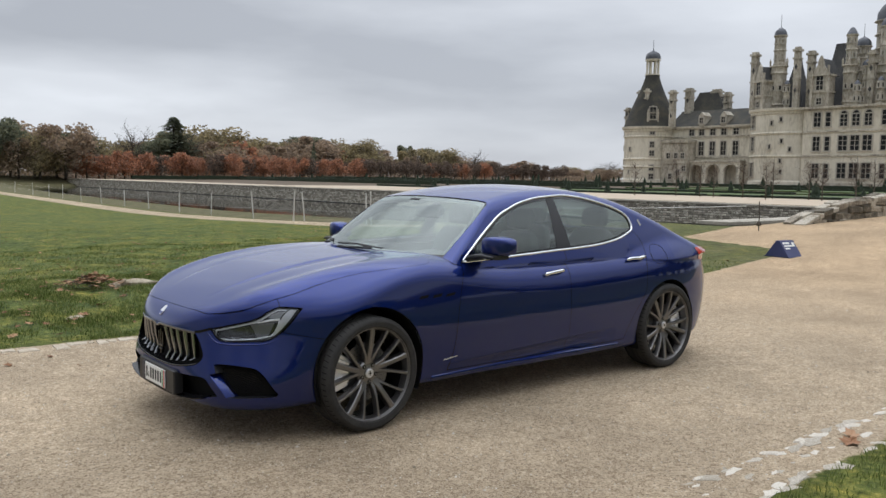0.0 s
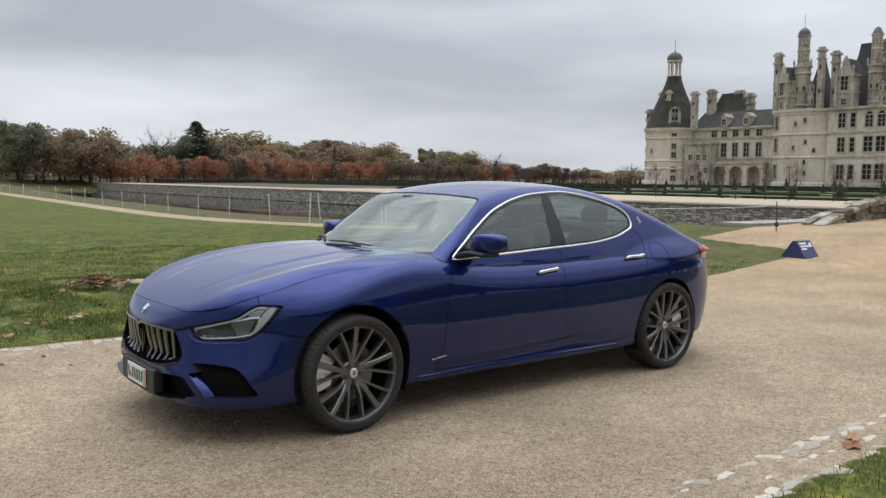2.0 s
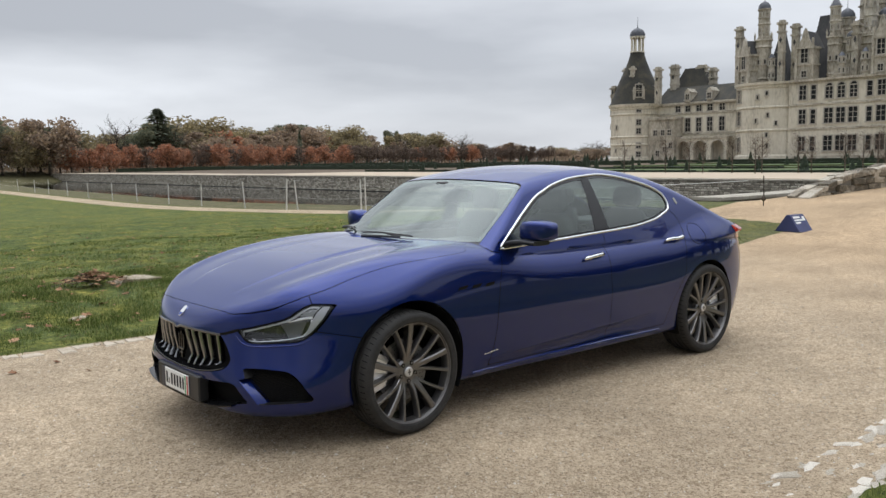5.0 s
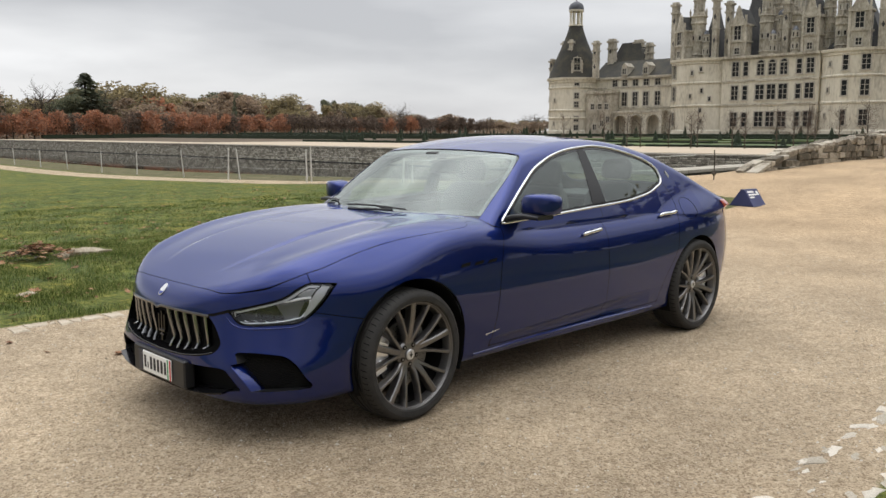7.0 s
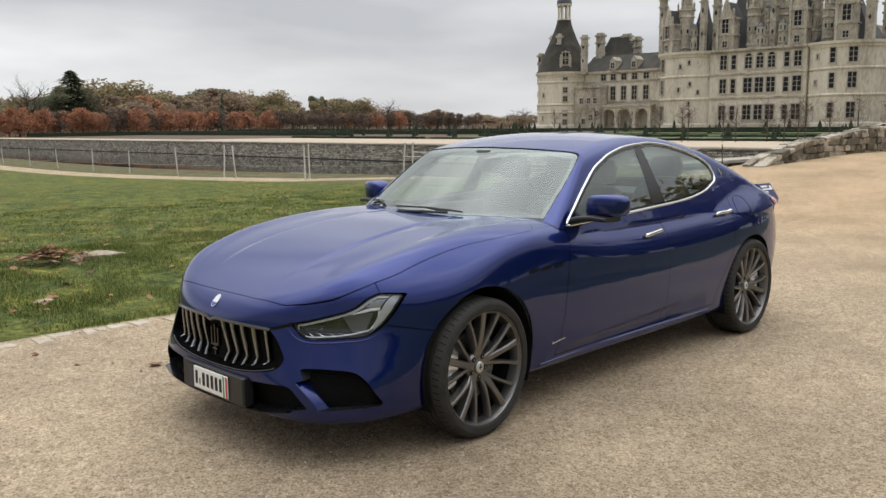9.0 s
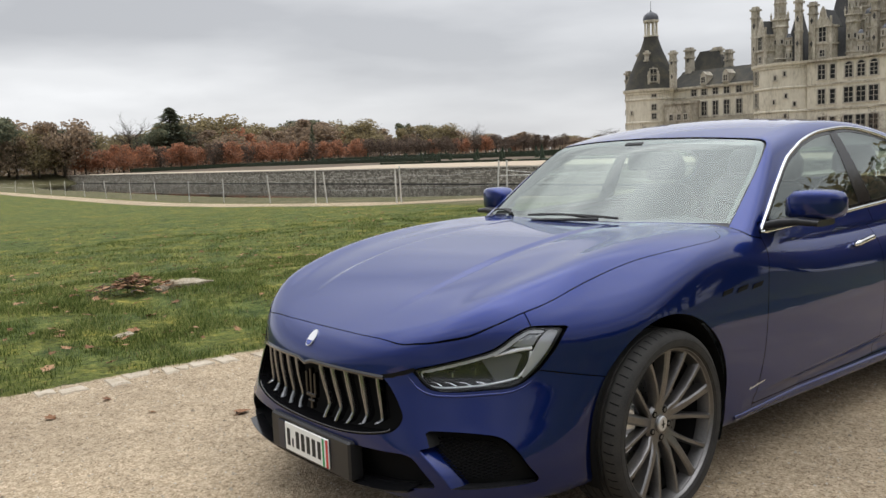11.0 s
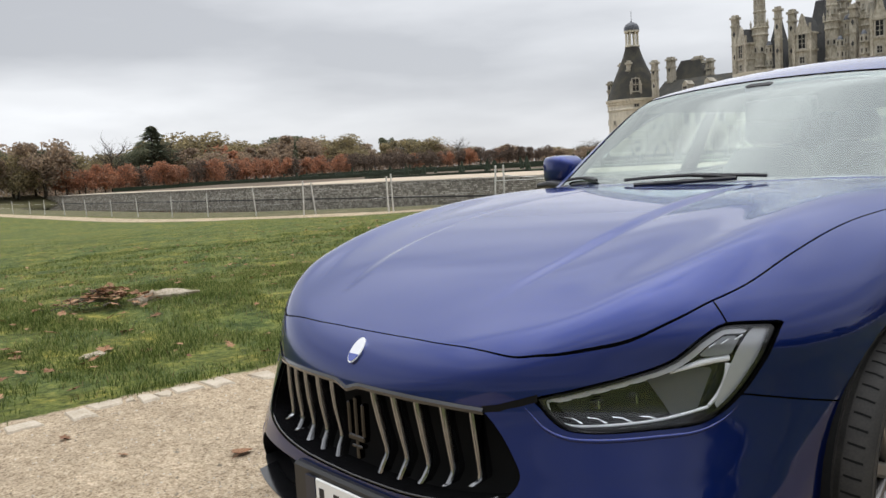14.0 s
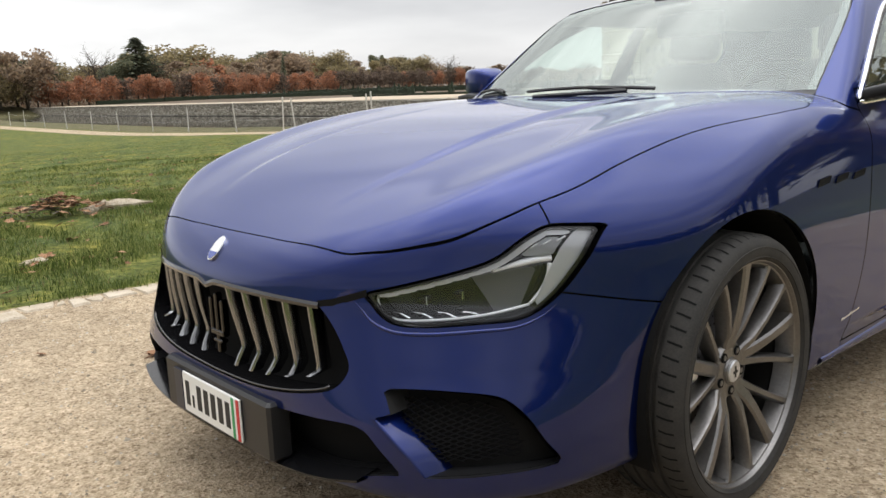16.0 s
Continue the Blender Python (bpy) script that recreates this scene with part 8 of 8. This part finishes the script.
# fallen leaves, and the heap by the pale stone
LEAF_DRY = material("dry_leaf", [(0.16, 0.07, 0.03), (0.30, 0.15, 0.07), (0.42, 0.25, 0.14)], 0.8, 20, 90, 0.2, island=True)


def leaf_mesh(seed):
    r_ = random.Random(seed)
    n = 14
    rim = []
    for k in range(n):
        a = math.tau * k / n
        rad = (1.0 if k % 2 == 0 else 0.62) * (1 + 0.35 * math.cos(a))
        rim.append((math.cos(a) * rad, math.sin(a) * rad * 0.85, 0.18 + 0.28 * r_.uniform(-0.4, 1.0) * abs(math.sin(a * 1.5))))
    g = Geo().add([(0, 0, 0.08)] + rim, [(0, 1 + k, 1 + (k + 1) % n) for k in range(n)])
    g.tube([(0.2, 0, 0.1), (-0.9, 0.05, 0.12), (-1.6, 0.2, 0.08)], 0.03, 4)
    return g.mesh("dry_leaf", LEAF_DRY)


leaves = [leaf_mesh(k) for k in range(5)]
lr = random.Random(31)


def leaf(x, y, s=None, up=0.0):
    o = new("dry_leaf", lr.choice(leaves))
    s = s or lr.uniform(0.02, 0.045)
    o.matrix_basis = pose(x, y, height(x, y) + 0.004 + up, lr.uniform(-14, 14), lr.uniform(-14, 14), lr.uniform(0, 360)) @ Matrix.Scale(s, 4)
    tagged(o, "curled brown fallen leaf on the ground", "leaf", "fallen leaves")


for x, y, s in ((-0.55, 1.49, 0.06), (-1.06, 3.38, 0.06), (-0.20, 4.15, 0.07), (2.2, -2.86, 0.075), (2.32, -2.80, 0.06), (-1.35, 2.2, 0.04), (-1.0, 2.35, 0.035), (-1.9, 2.5, 0.04), (0.1, 4.6, 0.06), (-0.9, 1.9, 0.025), (-0.7, 4.4, 0.05), (0.45, 4.9, 0.05), (0.0, 3.9, 0.05)):
    leaf(x, y, s)
for k in range(140):
    leaf(lr.uniform(-3, 6), 3.0 + 7 * lr.random() ** 1.4, lr.uniform(0.025, 0.05), 0.03)
litter = Geo()
for k in range(420):
    x, y = lr.uniform(-4, 12), 3.4 + 15 * lr.random() ** 1.3
    me_ = lr.choice(leaves)
    m_ = pose(x, y, height(x, y) + 0.03, lr.uniform(-25, 25), lr.uniform(-25, 25), lr.uniform(0, 360)) @ Matrix.Scale(lr.uniform(0.018, 0.042), 4)
    litter.add([v.co for v in me_.vertices], [tuple(p.vertices) for p in me_.polygons], m_)
tagged(litter.ob("leaf_litter", LEAF_DRY), "small brown leaves strewn over the grass", "leaves", kind="stuff")
for k in range(130):
    a, r_ = lr.uniform(0, math.tau), abs(lr.gauss(0, 0.2))
    leaf(0.38 + math.cos(a) * r_ * 1.3, 5.75 + math.sin(a) * r_, lr.uniform(0.028, 0.055), 0.02 + max(0.0, 0.17 - 0.42 * r_) * lr.uniform(0.5, 1.0))

brush = Geo()
for k in range(70):
    a, r_ = lr.uniform(0, math.tau), abs(lr.gauss(0, 0.2))
    p_ = Vector((0.30 + math.cos(a) * r_ * 1.4, 5.76 + math.sin(a) * r_, 0))
    p_.z = height(p_.x, p_.y) + max(0.0, 0.15 - 0.35 * r_) * lr.uniform(0.2, 1.0) + 0.02
    d_ = Vector((lr.gauss(0, 1), lr.gauss(0, 1), lr.uniform(-0.1, 0.45))).normalized() * lr.uniform(0.06, 0.20)
    brush.tube([tuple(p_ - d_ * 0.5), tuple(p_ + Vector((0, 0, lr.uniform(0, 0.02)))), tuple(p_ + d_ * 0.5)], [0.004, 0.0035, 0.0015], 4)
tagged(brush.ob("brushwood", BARK), "small heap of dead brown twigs in the grass", "brushwood", kind="stuff")


def rough_stone(seed, long_, wide_, high):
    """A blunt, knobbly lump of stone lying along x."""
    k_ = random.Random(seed)
    rings_ = []
    for i in range(11):
        s = i / 10
        r_ = min(1.0, 3.2 * min(s, 1 - s) + 0.12) * k_.uniform(0.7, 1.15)
        dx_, dz_ = k_.uniform(-0.02, 0.02), k_.uniform(-0.12, 0.12)
        rings_.append([(long_ * (s - 0.5) + dx_, wide_ * r_ * math.cos(a) * k_.uniform(0.8, 1.2), high * (r_ * math.sin(a) * k_.uniform(0.75, 1.2) + dz_)) for a in np.linspace(0, math.tau, 11, endpoint=False)])
    o_ = loft(rings_).ob("stone", PALE_STONE, smooth=True, angle=28)
    fixed_normals(o_.data)
    return o_


PALE_STONE = material("pale_stone", [(0.19, 0.15, 0.10), (0.40, 0.335, 0.245), (0.58, 0.51, 0.40)], 0.95, 9, 60, 0.9, dist=0.02)
for seed, x, y, turn, long_, wide_, high, lab in ((4, 0.88, 5.72, -8, 0.62, 0.058, 0.055, "knobbly pale limestone lump beside the leaf heap"), (5, -0.32, 4.05, 20, 0.20, 0.05, 0.022, "small flat pale stone lying in the grass"), (6, -2.1, 4.9, 40, 0.30, 0.09, 0.035, "flat pale stone half sunk in the grass"), (7, 0.62, 5.62, 30, 0.16, 0.05, 0.04, "small broken pale stone beside the leaf heap")):
    o = rough_stone(seed, long_, wide_, high)
    o.matrix_basis = pose(x, y, height(x, y) + high * 0.45, 0, 0, turn)
    tagged(o, lab, "stone")

# the wood behind the camera, seen in the car's paint
for k in range(34):
    a = -10 - 92 * (k + lr.random()) / 34
    near = step((a + 42) / 8)
    r_ = (66 - 16 * near) + lr.uniform(-7, 7)
    x, y = r_ * math.cos(radians(a)), r_ * math.sin(radians(a))
    plant(lr.choice(["green", "brown", "ochre", "green", "green", "bare"]), x, y, lr.uniform(0.42, 0.66) + 0.30 * near, z=height(x, y), group="trees behind the drive", wide=1.7)
